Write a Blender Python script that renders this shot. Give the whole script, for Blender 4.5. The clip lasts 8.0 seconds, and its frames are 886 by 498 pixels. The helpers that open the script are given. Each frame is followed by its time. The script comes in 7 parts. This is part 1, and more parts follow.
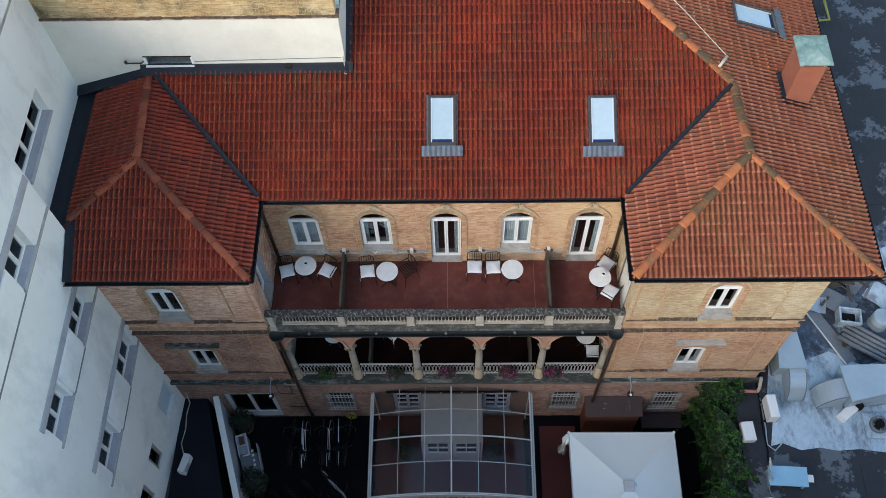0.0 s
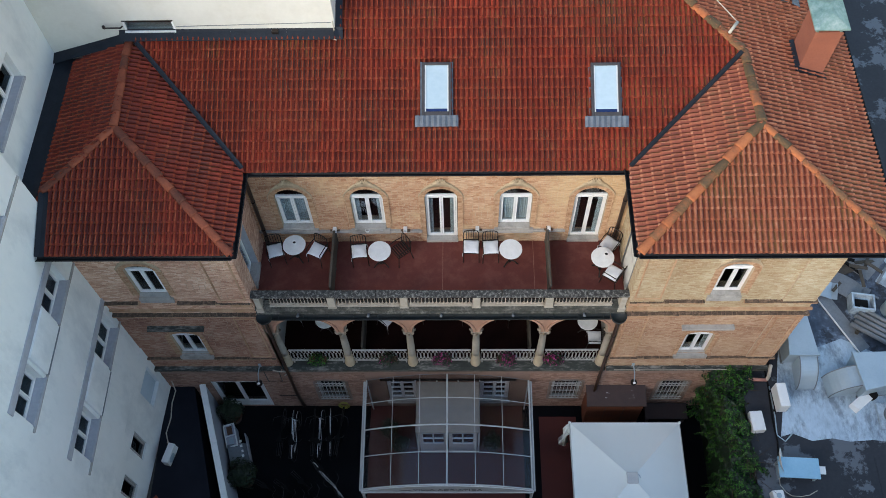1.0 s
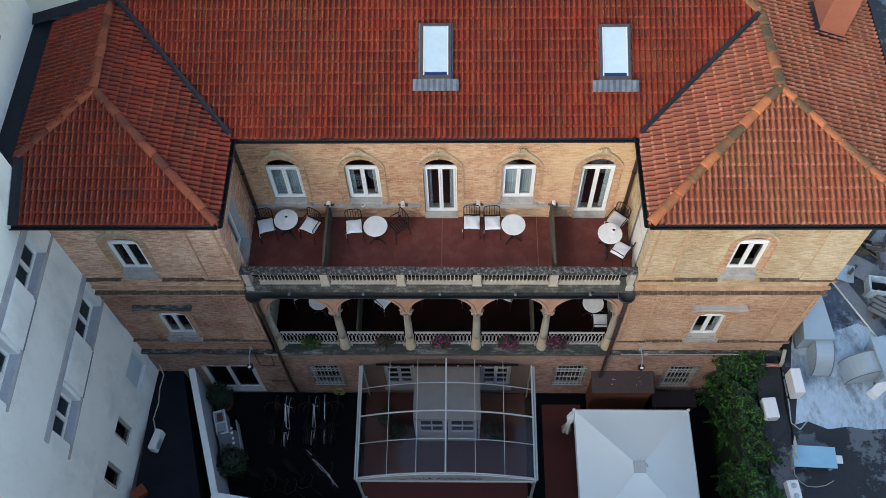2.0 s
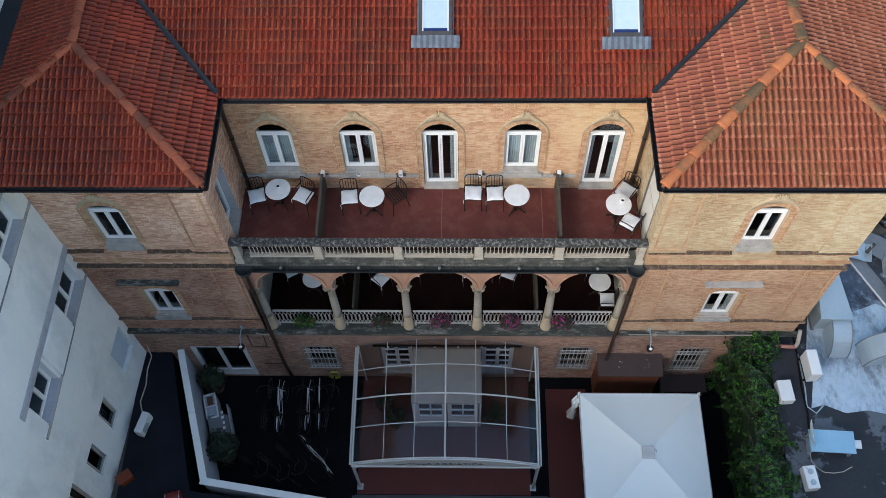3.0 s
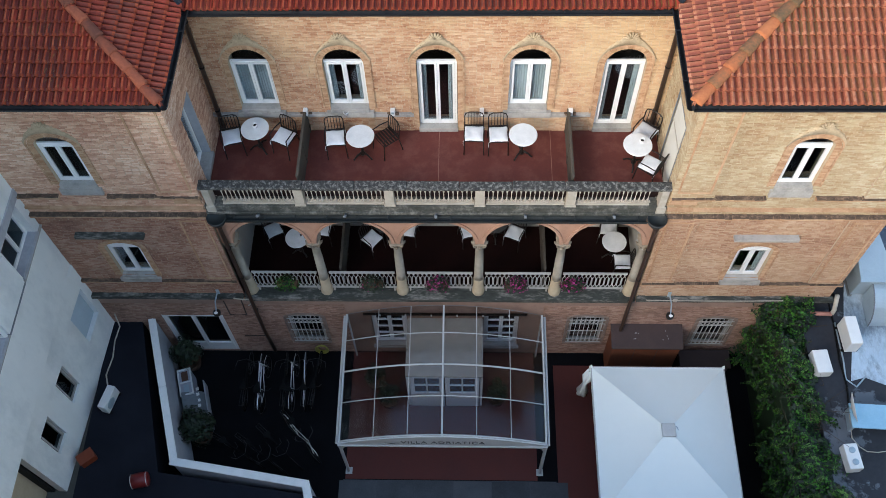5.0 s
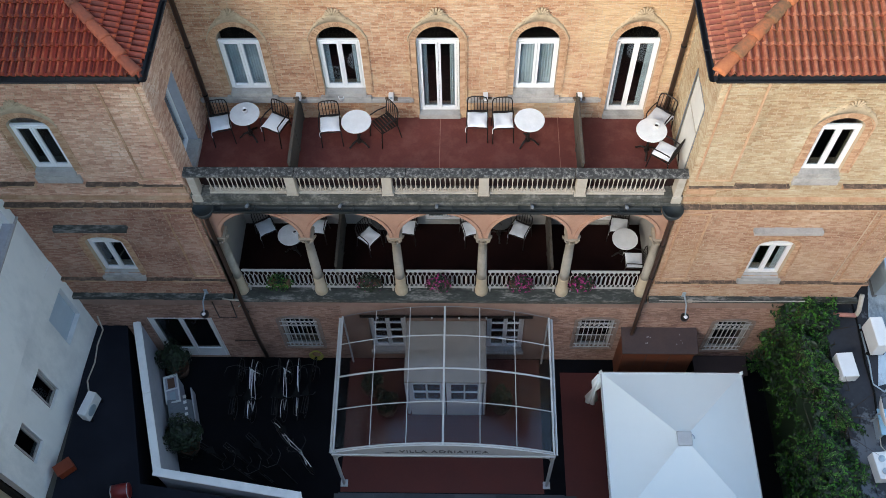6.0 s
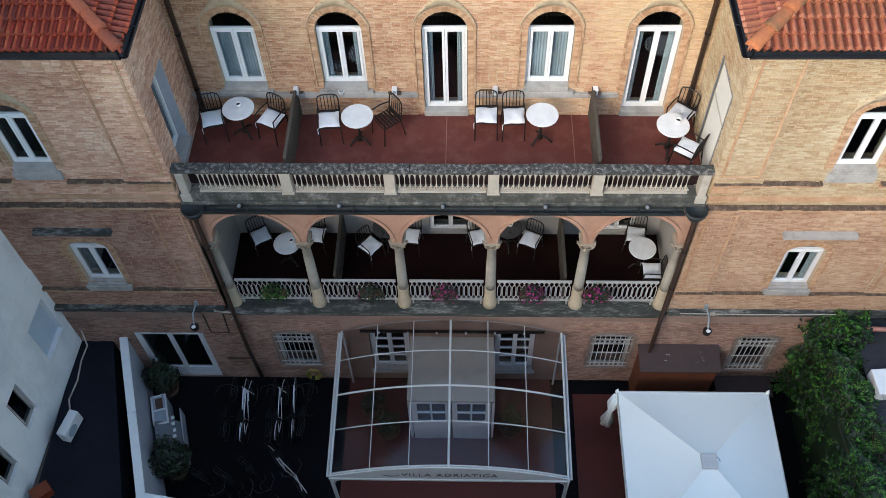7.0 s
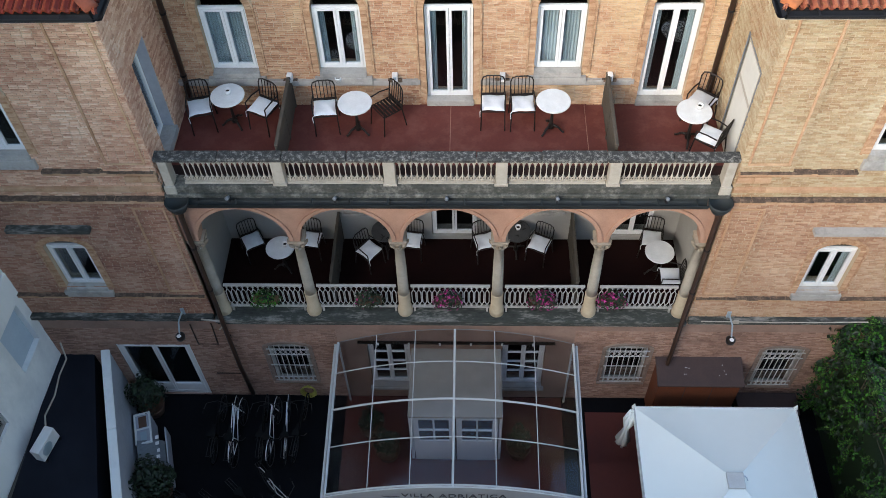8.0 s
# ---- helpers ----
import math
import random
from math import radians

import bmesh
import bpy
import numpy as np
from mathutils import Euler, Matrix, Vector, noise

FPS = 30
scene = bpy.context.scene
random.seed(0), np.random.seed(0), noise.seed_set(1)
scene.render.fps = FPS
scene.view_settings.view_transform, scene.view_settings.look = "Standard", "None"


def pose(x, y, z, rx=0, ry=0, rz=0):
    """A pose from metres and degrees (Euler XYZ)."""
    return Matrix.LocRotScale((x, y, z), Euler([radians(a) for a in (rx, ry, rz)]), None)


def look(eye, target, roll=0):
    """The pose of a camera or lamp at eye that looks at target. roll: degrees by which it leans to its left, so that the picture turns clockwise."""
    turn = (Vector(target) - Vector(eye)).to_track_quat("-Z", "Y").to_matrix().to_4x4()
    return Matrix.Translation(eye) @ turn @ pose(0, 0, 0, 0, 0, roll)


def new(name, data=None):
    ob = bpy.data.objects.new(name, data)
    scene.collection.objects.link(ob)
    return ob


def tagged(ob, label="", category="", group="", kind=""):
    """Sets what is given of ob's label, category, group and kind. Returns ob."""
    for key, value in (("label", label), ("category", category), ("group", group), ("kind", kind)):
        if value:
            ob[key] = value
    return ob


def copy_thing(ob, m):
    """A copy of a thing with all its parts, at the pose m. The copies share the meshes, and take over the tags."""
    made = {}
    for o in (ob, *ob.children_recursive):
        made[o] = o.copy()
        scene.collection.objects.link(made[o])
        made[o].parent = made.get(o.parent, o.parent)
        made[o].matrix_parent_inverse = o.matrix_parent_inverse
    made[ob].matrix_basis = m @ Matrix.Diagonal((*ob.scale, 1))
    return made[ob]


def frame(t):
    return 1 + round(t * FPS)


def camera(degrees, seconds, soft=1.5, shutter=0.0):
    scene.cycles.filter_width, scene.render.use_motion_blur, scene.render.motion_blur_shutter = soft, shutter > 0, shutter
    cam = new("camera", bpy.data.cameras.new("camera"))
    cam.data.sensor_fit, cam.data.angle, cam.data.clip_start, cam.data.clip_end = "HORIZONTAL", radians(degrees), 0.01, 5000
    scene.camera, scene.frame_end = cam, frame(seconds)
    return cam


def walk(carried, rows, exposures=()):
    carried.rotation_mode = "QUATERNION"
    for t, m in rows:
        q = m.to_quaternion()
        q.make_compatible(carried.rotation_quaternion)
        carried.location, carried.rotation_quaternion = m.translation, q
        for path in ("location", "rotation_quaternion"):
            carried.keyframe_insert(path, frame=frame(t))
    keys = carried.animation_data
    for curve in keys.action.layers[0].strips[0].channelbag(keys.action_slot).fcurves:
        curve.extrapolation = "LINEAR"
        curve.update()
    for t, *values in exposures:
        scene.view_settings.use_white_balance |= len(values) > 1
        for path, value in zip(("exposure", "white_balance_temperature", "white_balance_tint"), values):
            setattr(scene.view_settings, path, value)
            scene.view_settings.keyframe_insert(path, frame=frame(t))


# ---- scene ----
cam = camera(52.0, 8.0, soft=0.65)
PATH = [
    (0, (0.441, -10.622, 30.989), (0.4020, -9.6428, 29.2454), -2.4),
    (0.5, (0.532, -10.605, 30.296), (0.4898, -9.6237, 28.5541), -2.4),
    (1, (0.584, -10.587, 29.656), (0.5419, -9.6042, 27.9143), -2.4),
    (1.5, (0.627, -10.558, 28.979), (0.5827, -9.5750, 27.2379), -2.4),
    (3, (0.629, -10.629, 26.963), (0.5808, -9.6438, 25.2228), -2.3),
    (3.5, (0.648, -10.633, 26.241), (0.5989, -9.6475, 24.5013), -2.3),
    (4, (0.653, -10.658, 25.564), (0.6051, -9.6687, 23.8266), -2.3),
    (4.5, (0.688, -10.664, 24.821), (0.6371, -9.6669, 23.0879), -2.3),
    (6, (0.636, -10.615, 22.692), (0.5825, -9.5570, 20.9952), -2.2),
    (6.5, (0.574, -10.568, 21.939), (0.5198, -9.4724, 20.2660), -2.2),
    (7, (0.537, -10.530, 21.200), (0.4767, -9.3969, 19.5537), -2.2),
    (7.5, (0.462, -10.510, 20.389), (0.4010, -9.3348, 18.7720), -2.1),
    (8, (0.457, -10.464, 19.645), (0.3931, -9.2535, 18.0535), -2.2),
]
walk(cam, [(t, look(eye, target, roll)) for t, eye, target, roll in PATH], exposures=[(0.0, 0.20), (1.0, 0.25), (3.0, 0.42), (4.5, 0.62), (6.0, 0.68), (8.0, 0.70)])

# ---- world, sun, exposure ----
world = bpy.data.worlds.new("world")
scene.world = world
world.use_nodes = True
wn = world.node_tree
sky = wn.nodes.new("ShaderNodeTexSky")
sky.sky_type = 'NISHITA'
sky.sun_disc = False
SUN_EL, SUN_AZ = radians(29), radians(217)
sky.sun_elevation, sky.sun_rotation = SUN_EL, SUN_AZ
sky.air_density, sky.dust_density = 1.4, 0.8
wn.nodes["Background"].inputs["Strength"].default_value = 0.29
wn.links.new(sky.outputs[0], wn.nodes["Background"].inputs["Color"])
sun = new("sun", bpy.data.lights.new("sun", "SUN"))
sun.data.energy, sun.data.angle, sun.data.color = 2.0, radians(32), (1.0, 0.91, 0.79)
sun_from = Vector((math.sin(SUN_AZ) * math.cos(SUN_EL), math.cos(SUN_AZ) * math.cos(SUN_EL), math.sin(SUN_EL)))
sun.rotation_mode = "QUATERNION"
sun.rotation_quaternion = sun_from.to_track_quat("Z", "Y")

# ---- materials ----
def material(name, colors, rough=0.8, metal=0.0, scale=3.0, fine=40.0, bump=0.2, stain_or_light=None, stain_amount=0.0,
             stain_scale=1.2, stain_edge=0.68, island=0.0, obj_random=0.0, stretch=(1, 1, 1), spec=0.5, speck=None, drift=None, stain_from=0.48):
    """Procedural surface: two colours mixed by noise at two scales, optional stains or painted light, per-piece
    variation and bump.
    """
    m = bpy.data.materials.new(name)
    m.use_nodes = True
    nt = m.node_tree
    N, Lk = nt.nodes, nt.links
    b = N["Principled BSDF"]
    b.inputs["Metallic"].default_value = metal
    b.inputs["Specular IOR Level"].default_value = spec
    geo = N.new("ShaderNodeNewGeometry")
    mp = N.new("ShaderNodeVectorMath"); mp.operation = 'MULTIPLY'
    mp.inputs[1].default_value = stretch
    Lk.new(geo.outputs["Position"], mp.inputs[0])
    def noise_node(s, detail=4.0, rgh=0.6):
        n = N.new("ShaderNodeTexNoise")
        n.inputs["Scale"].default_value, n.inputs["Detail"].default_value, n.inputs["Roughness"].default_value = s, detail, rgh
        Lk.new(mp.outputs[0], n.inputs["Vector"])
        return n.outputs["Fac"]
    def math_node(op, a, c):
        n = N.new("ShaderNodeMath"); n.operation = op
        for i, v in enumerate((a, c)):
            if isinstance(v, (int, float)):
                n.inputs[i].default_value = v
            else:
                Lk.new(v, n.inputs[i])
        return n.outputs[0]
    big, small = noise_node(scale), noise_node(fine, 3.0)
    f = math_node('ADD', math_node('MULTIPLY', big, 0.65), math_node('MULTIPLY', small, 0.35))
    if island:
        f = math_node('ADD', f, math_node('MULTIPLY', math_node('SUBTRACT', geo.outputs["Random Per Island"], 0.5), island))
    if obj_random:
        oi = N.new("ShaderNodeObjectInfo")
        f = math_node('ADD', f, math_node('MULTIPLY', math_node('SUBTRACT', oi.outputs["Random"], 0.5), obj_random))
    ramp = N.new("ShaderNodeValToRGB")
    el = ramp.color_ramp.elements
    n = len(colors)
    for i, c in enumerate(colors):
        pos = 0.28 + 0.44 * (i / (n - 1) if n > 1 else 0.5)
        e = el[i] if i < 2 else el.new(pos)
        e.position, e.color = pos, (*c, 1)
    if n == 1:
        el[1].color = el[0].color
        el[1].position = 0.9
    Lk.new(f, ramp.inputs[0])
    col = ramp.outputs[0]
    if stain_or_light is not None:
        st = noise_node(stain_scale, 6.0, 0.7)
        if drift:
            # the overlaid colour thickens from x = drift[0] to x = drift[1]
            sx = N.new("ShaderNodeSeparateXYZ")
            Lk.new(geo.outputs["Position"], sx.inputs[0])
            dr = N.new("ShaderNodeMapRange")
            dr.inputs["From Min"].default_value, dr.inputs["From Max"].default_value = drift
            dr.inputs["To Min"].default_value, dr.inputs["To Max"].default_value = -0.06, 0.12
            Lk.new(sx.outputs["X"], dr.inputs["Value"])
            st = math_node('ADD', st, dr.outputs[0])
        r2 = N.new("ShaderNodeMapRange")
        r2.inputs["From Min"].default_value, r2.inputs["From Max"].default_value = stain_from, stain_edge
        r2.inputs["To Max"].default_value = stain_amount
        Lk.new(st, r2.inputs["Value"])
        mx = N.new("ShaderNodeMixRGB")
        Lk.new(r2.outputs[0], mx.inputs[0]); Lk.new(col, mx.inputs[1])
        mx.inputs[2].default_value = (*stain_or_light, 1)
        col = mx.outputs[0]
    if speck is not None:
        # small lichen spots gathered in drifts
        spots = math_node('MULTIPLY', math_node('GREATER_THAN', noise_node(24.0, 2.0), 0.63), math_node('GREATER_THAN', noise_node(0.45, 3.0), 0.50))
        mx = N.new("ShaderNodeMixRGB")
        Lk.new(math_node('MULTIPLY', spots, 0.34), mx.inputs[0]); Lk.new(col, mx.inputs[1])
        mx.inputs[2].default_value = (*speck, 1)
        col = mx.outputs[0]
    Lk.new(col, b.inputs["Base Color"])
    rr = N.new("ShaderNodeMapRange")
    rr.inputs["To Min"].default_value, rr.inputs["To Max"].default_value = max(rough - 0.12, 0.02), min(rough + 0.12, 1)
    Lk.new(big, rr.inputs["Value"]); Lk.new(rr.outputs[0], b.inputs["Roughness"])
    if bump:
        bp = N.new("ShaderNodeBump")
        bp.inputs["Strength"].default_value, bp.inputs["Distance"].default_value = bump, 0.02
        Lk.new(f, bp.inputs["Height"]); Lk.new(bp.outputs[0], b.inputs["Normal"])
    return m


def glass_material(name, tint, rough=0.02, clear=0.75, power=4.0):
    """Thin pane: mostly clear with a mirror-like gloss."""
    m = bpy.data.materials.new(name)
    m.use_nodes = True
    nt = m.node_tree
    nt.nodes.remove(nt.nodes["Principled BSDF"])
    out = nt.nodes["Material Output"]
    tr = nt.nodes.new("ShaderNodeBsdfTransparent"); tr.inputs[0].default_value = (*tint, 1)
    gl = nt.nodes.new("ShaderNodeBsdfGlossy"); gl.inputs["Roughness"].default_value = rough
    gl.inputs["Color"].default_value = (0.9, 0.95, 1.0, 1)
    mx = nt.nodes.new("ShaderNodeMixShader")
    fr = nt.nodes.new("ShaderNodeLayerWeight"); fr.inputs["Blend"].default_value = 0.5
    pw = nt.nodes.new("ShaderNodeMath"); pw.operation = 'POWER'; pw.inputs[1].default_value = power
    ad = nt.nodes.new("ShaderNodeMath"); ad.operation = 'ADD'; ad.inputs[1].default_value = (1 - clear) * 0.3
    nt.links.new(fr.outputs["Facing"], pw.inputs[0]); nt.links.new(pw.outputs[0], ad.inputs[0]); nt.links.new(ad.outputs[0], mx.inputs[0])
    nt.links.new(tr.outputs[0], mx.inputs[1]); nt.links.new(gl.outputs[0], mx.inputs[2])
    nt.links.new(mx.outputs[0], out.inputs[0])
    return m


BRICKS = [(0.31, 0.145, 0.079), (0.44, 0.237, 0.137), (0.53, 0.334, 0.203), (0.62, 0.441, 0.297)]
BRICKS_YELLOW = [(0.31, 0.195, 0.106), (0.395, 0.287, 0.168), (0.472, 0.383, 0.245), (0.55, 0.487, 0.348)]
BRICKS_LOW = [(0.27, 0.140, 0.082), (0.375, 0.217, 0.135), (0.455, 0.295, 0.190), (0.54, 0.39, 0.27)]
# the pale yellow drift paints the sunlit right end of the terrace wall
M_BRICK = material("brick", BRICKS, 0.9, scale=0.8, fine=30, bump=0.3, island=0.24, stain_or_light=(0.60, 0.45, 0.26), stain_amount=0.6, stain_scale=0.6, stain_edge=0.64, drift=(-1.0, 5.0))
# right wing: sun warmth put into the upper brick colour, darker salmon below
M_BRICK_YELLOW = material("yellow brick", BRICKS_YELLOW, 0.9, scale=0.6, fine=30, bump=0.3, island=0.22, stain_or_light=(0.36, 0.19, 0.10), stain_amount=0.35, stain_scale=0.5)
M_BRICK_LOW = material("salmon brick", BRICKS_LOW, 0.9, scale=0.7, fine=30, bump=0.3, island=0.24, stain_or_light=(0.40, 0.27, 0.14), stain_amount=0.35, stain_scale=0.5)
# same painted sunlit drift for the separately placed bricks
M_BRICK_SINGLE = material("single brick", BRICKS, 0.9, scale=0.8, fine=30, bump=0.3, obj_random=0.24, stain_or_light=(0.60, 0.45, 0.26), stain_amount=0.6, stain_scale=0.6, stain_edge=0.64, drift=(-1.0, 5.0))
M_MORTAR = material("mortar", [(0.41, 0.31, 0.205), (0.58, 0.475, 0.34)], 0.95, scale=2.0, fine=50, bump=0.3)
M_PINK_BRICK = material("pinkish brick", [(0.20, 0.108, 0.076), (0.34, 0.198, 0.140), (0.44, 0.283, 0.21)], 0.92, scale=0.9, fine=25, bump=0.3, island=0.3, stain_or_light=(0.10, 0.065, 0.05), stain_amount=0.5, stain_scale=0.8)
M_CREAM_WALL = material("cream rendered wall", [(0.60, 0.585, 0.53), (0.68, 0.665, 0.61)], 0.85, scale=0.8, fine=10, bump=0.08, stain_or_light=(0.5, 0.48, 0.42), stain_amount=0.4, stain_scale=0.9)
M_JOINT = material("terrace joint", [(0.24, 0.12, 0.09), (0.33, 0.18, 0.13)], 0.8, bump=0.0)
M_SHOOT = material("young ivy leaf", [(0.03, 0.09, 0.014), (0.075, 0.17, 0.028), (0.15, 0.26, 0.055)], 0.6, scale=3, fine=12, bump=0.0, island=0.6, spec=0.3)
M_SURROUND = material("terracotta surround", [(0.33, 0.175, 0.092), (0.47, 0.285, 0.165), (0.58, 0.40, 0.25)], 0.9, scale=5, fine=50, bump=0.6, island=0.25)
M_ORNAMENT = material("carved stone", [(0.36, 0.275, 0.175), (0.56, 0.44, 0.295)], 0.85, scale=12, fine=80, bump=0.6)
M_CAPITAL = material("grey tan capital stone", [(0.27, 0.22, 0.165), (0.44, 0.375, 0.29)], 0.85, scale=12, fine=80, bump=0.6)
M_LEDGE = material("weathered brick ledge", [(0.030, 0.023, 0.019), (0.115, 0.078, 0.055), (0.32, 0.215, 0.145)], 0.95, scale=9, fine=40, bump=0.6)
M_STONE = material("grey stone", [(0.30, 0.285, 0.265), (0.46, 0.435, 0.395)], 0.85, scale=3, fine=30, bump=0.3, stain_or_light=(0.10, 0.10, 0.09), stain_amount=0.5, stain_scale=2.5)
M_WORN_STONE = material("worn pinkish stone", [(0.20, 0.145, 0.115), (0.33, 0.25, 0.20)], 0.9, scale=3, fine=30, bump=0.3)
M_LICHEN = material("lichen stone coping", [(0.008, 0.008, 0.008), (0.05, 0.05, 0.047), (0.40, 0.39, 0.355)], 0.95, scale=12, fine=55, bump=0.8)
M_MOSS = material("mossy stone plinth", [(0.014, 0.016, 0.014), (0.055, 0.06, 0.052), (0.40, 0.38, 0.34)], 0.9, scale=4.5, fine=20, bump=0.4, stretch=(0.4, 1, 2))
M_PLINTH = material("algae stained stone plinth", [(0.018, 0.020, 0.017), (0.078, 0.077, 0.066), (0.29, 0.275, 0.24)], 0.9, scale=3.2, fine=18, bump=0.4, stain_or_light=(0.025, 0.030, 0.022), stain_amount=0.8, stain_scale=2.2)
M_CREAM = material("cream painted masonry", [(0.36, 0.322, 0.26), (0.50, 0.455, 0.378)], 0.75, scale=5, fine=50, bump=0.15, stain_or_light=(0.28, 0.25, 0.20), stain_amount=0.4, stain_scale=4)
M_COLUMN_FOOT = material("ochre column foot", [(0.42, 0.335, 0.22), (0.55, 0.46, 0.325)], 0.8, scale=6, fine=50, bump=0.2)
M_PINK = material("salmon arch plaster", [(0.36, 0.195, 0.130), (0.50, 0.305, 0.215)], 0.85, scale=2.5, fine=40, bump=0.25, stain_or_light=(0.26, 0.155, 0.105), stain_amount=0.5)
M_PLASTER_IN = material("loggia white plaster", [(0.30, 0.29, 0.265), (0.39, 0.375, 0.34)], 0.8, scale=1.5, fine=30, bump=0.1)
M_PINK_WALL = material("pink ground floor wall", [(0.25, 0.155, 0.115), (0.38, 0.25, 0.19)], 0.9, scale=1.8, fine=25, bump=0.35, stain_or_light=(0.16, 0.10, 0.08), stain_amount=0.5)
M_WHITE_WALL = material("white rendered wall", [(0.80, 0.81, 0.795), (0.88, 0.885, 0.865)], 0.85, scale=0.7, fine=6, bump=0.12, stain_or_light=(0.54, 0.57, 0.58), stain_amount=0.55, stain_scale=0.8, stretch=(1, 1, 0.5))
TILE_RED = [(0.060, 0.0085, 0.0045), (0.145, 0.0145, 0.0065), (0.31, 0.032, 0.011)]
TILE_PALE = [(0.082, 0.019, 0.0105), (0.19, 0.042, 0.022), (0.30, 0.082, 0.042)]
TILE_ARGS = dict(scale=0.7, fine=14, bump=0.25, stain_scale=0.9, stretch=(1, 0.45, 1), spec=0.45, speck=(0.24, 0.15, 0.04))
M_TILE = material("clay roof tile", TILE_RED, 0.66, island=0.17, stain_or_light=(0.05, 0.03, 0.02), stain_amount=0.6, **TILE_ARGS)
M_TILE_PALE = material("bleached clay roof tile", TILE_PALE, 0.66, island=0.2, stain_or_light=(0.125, 0.085, 0.028), stain_amount=0.75, **TILE_ARGS)
M_TILE_SINGLE = material("single clay roof tile", TILE_RED, 0.66, obj_random=0.17, stain_or_light=(0.05, 0.03, 0.02), stain_amount=0.6, **TILE_ARGS)
M_TILE_PALE_SINGLE = material("single bleached clay tile", TILE_PALE, 0.66, obj_random=0.2, stain_or_light=(0.125, 0.085, 0.028), stain_amount=0.75, **TILE_ARGS)
# crests and lips are paler, with the rib highlights in their colour
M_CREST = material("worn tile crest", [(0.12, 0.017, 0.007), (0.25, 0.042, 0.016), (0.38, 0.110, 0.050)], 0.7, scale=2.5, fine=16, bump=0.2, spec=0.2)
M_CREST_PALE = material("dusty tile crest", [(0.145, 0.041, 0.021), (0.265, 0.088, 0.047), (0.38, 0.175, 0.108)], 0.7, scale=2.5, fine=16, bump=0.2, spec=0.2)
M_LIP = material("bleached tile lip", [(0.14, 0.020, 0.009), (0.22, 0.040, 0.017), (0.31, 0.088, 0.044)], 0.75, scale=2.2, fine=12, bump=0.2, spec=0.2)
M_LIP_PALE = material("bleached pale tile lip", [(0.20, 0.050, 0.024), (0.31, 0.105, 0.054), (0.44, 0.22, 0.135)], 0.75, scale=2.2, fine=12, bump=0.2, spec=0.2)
# trough bases are darkened for groove shade; the ochre and olive is moss
M_TROUGH = material("mossy tile trough", [(0.062, 0.011, 0.006), (0.125, 0.018, 0.009)], 0.85, scale=1.5, fine=12, bump=0.3, spec=0.2, stain_or_light=(0.165, 0.085, 0.026), stain_amount=0.75, stain_scale=1.1, stain_edge=0.64, drift=(0.0, 8.5))
M_TROUGH_PALE = material("olive tile trough", [(0.095, 0.027, 0.014), (0.17, 0.045, 0.022)], 0.85, scale=1.5, fine=12, bump=0.3, spec=0.2, stain_or_light=(0.16, 0.095, 0.034), stain_amount=0.7, stain_scale=0.9, stain_edge=0.60)
M_RIDGE_RED = material("red brown ridge tile", [(0.10, 0.028, 0.014), (0.19, 0.045, 0.020), (0.28, 0.070, 0.030)], 0.85, scale=2.2, fine=20, bump=0.3, obj_random=0.4)
# dark red-brown that stands in for shaded floor seen through the balusters
M_FLOOR_SHADE = material("black algae in the floor drain", [(0.014, 0.007, 0.006), (0.040, 0.016, 0.012)], 0.9, scale=4, fine=30, bump=0.2)
M_BRICK_OLD = material("soot stained yellow brick", [(0.30, 0.19, 0.085), (0.42, 0.29, 0.14), (0.50, 0.38, 0.21), (0.58, 0.48, 0.31)], 0.9, scale=0.8, fine=30, bump=0.3, island=0.24, stain_or_light=(0.075, 0.065, 0.028), stain_amount=0.85, stain_scale=1.1)
M_RAIL = material("aged white railing paint", [(0.36, 0.35, 0.33), (0.49, 0.48, 0.45)], 0.6, scale=6, fine=50, bump=0.05)
M_RIDGE = material("orange ridge tile", [(0.085, 0.052, 0.022), (0.17, 0.075, 0.030), (0.32, 0.095, 0.033), (0.40, 0.13, 0.045)], 0.85, scale=2.2, fine=20, bump=0.3, obj_random=0.55)
M_GUTTER = material("dark painted gutter", [(0.006, 0.006, 0.007), (0.019, 0.019, 0.021)], 0.55, scale=4, fine=30, bump=0.05, spec=0.3)
M_APRON = material("grey lead apron", [(0.05, 0.06, 0.075), (0.14, 0.16, 0.19)], 0.55, metal=0.2, scale=5, fine=30, bump=0.2)
M_LEAD = material("lead flashing", [(0.007, 0.009, 0.014), (0.020, 0.025, 0.034)], 0.65, metal=0.0, spec=0.25, scale=5, fine=30, bump=0.2)
M_LOGGIA_GUTTER = material("green grey gutter", [(0.010, 0.013, 0.014), (0.028, 0.034, 0.034)], 0.6, scale=3, fine=30, bump=0.1)
M_PIPE = material("brown downpipe", [(0.03, 0.016, 0.01), (0.06, 0.03, 0.018)], 0.5, scale=4, fine=40, bump=0.05)
M_WHITE = material("white window frame", [(0.74, 0.74, 0.73), (0.82, 0.82, 0.81)], 0.4, scale=4, fine=30, bump=0.02)
M_CURTAIN = material("pale curtain cloth", [(0.50, 0.55, 0.56), (0.66, 0.70, 0.70)], 0.9, scale=4, fine=60, bump=0.1)
# near-black paint stands in for unlit rooms; also used for ash
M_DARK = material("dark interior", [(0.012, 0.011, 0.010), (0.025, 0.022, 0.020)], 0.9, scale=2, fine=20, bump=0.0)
M_GLASS = glass_material("window glass", (0.75, 0.80, 0.82), 0.02, 0.85)
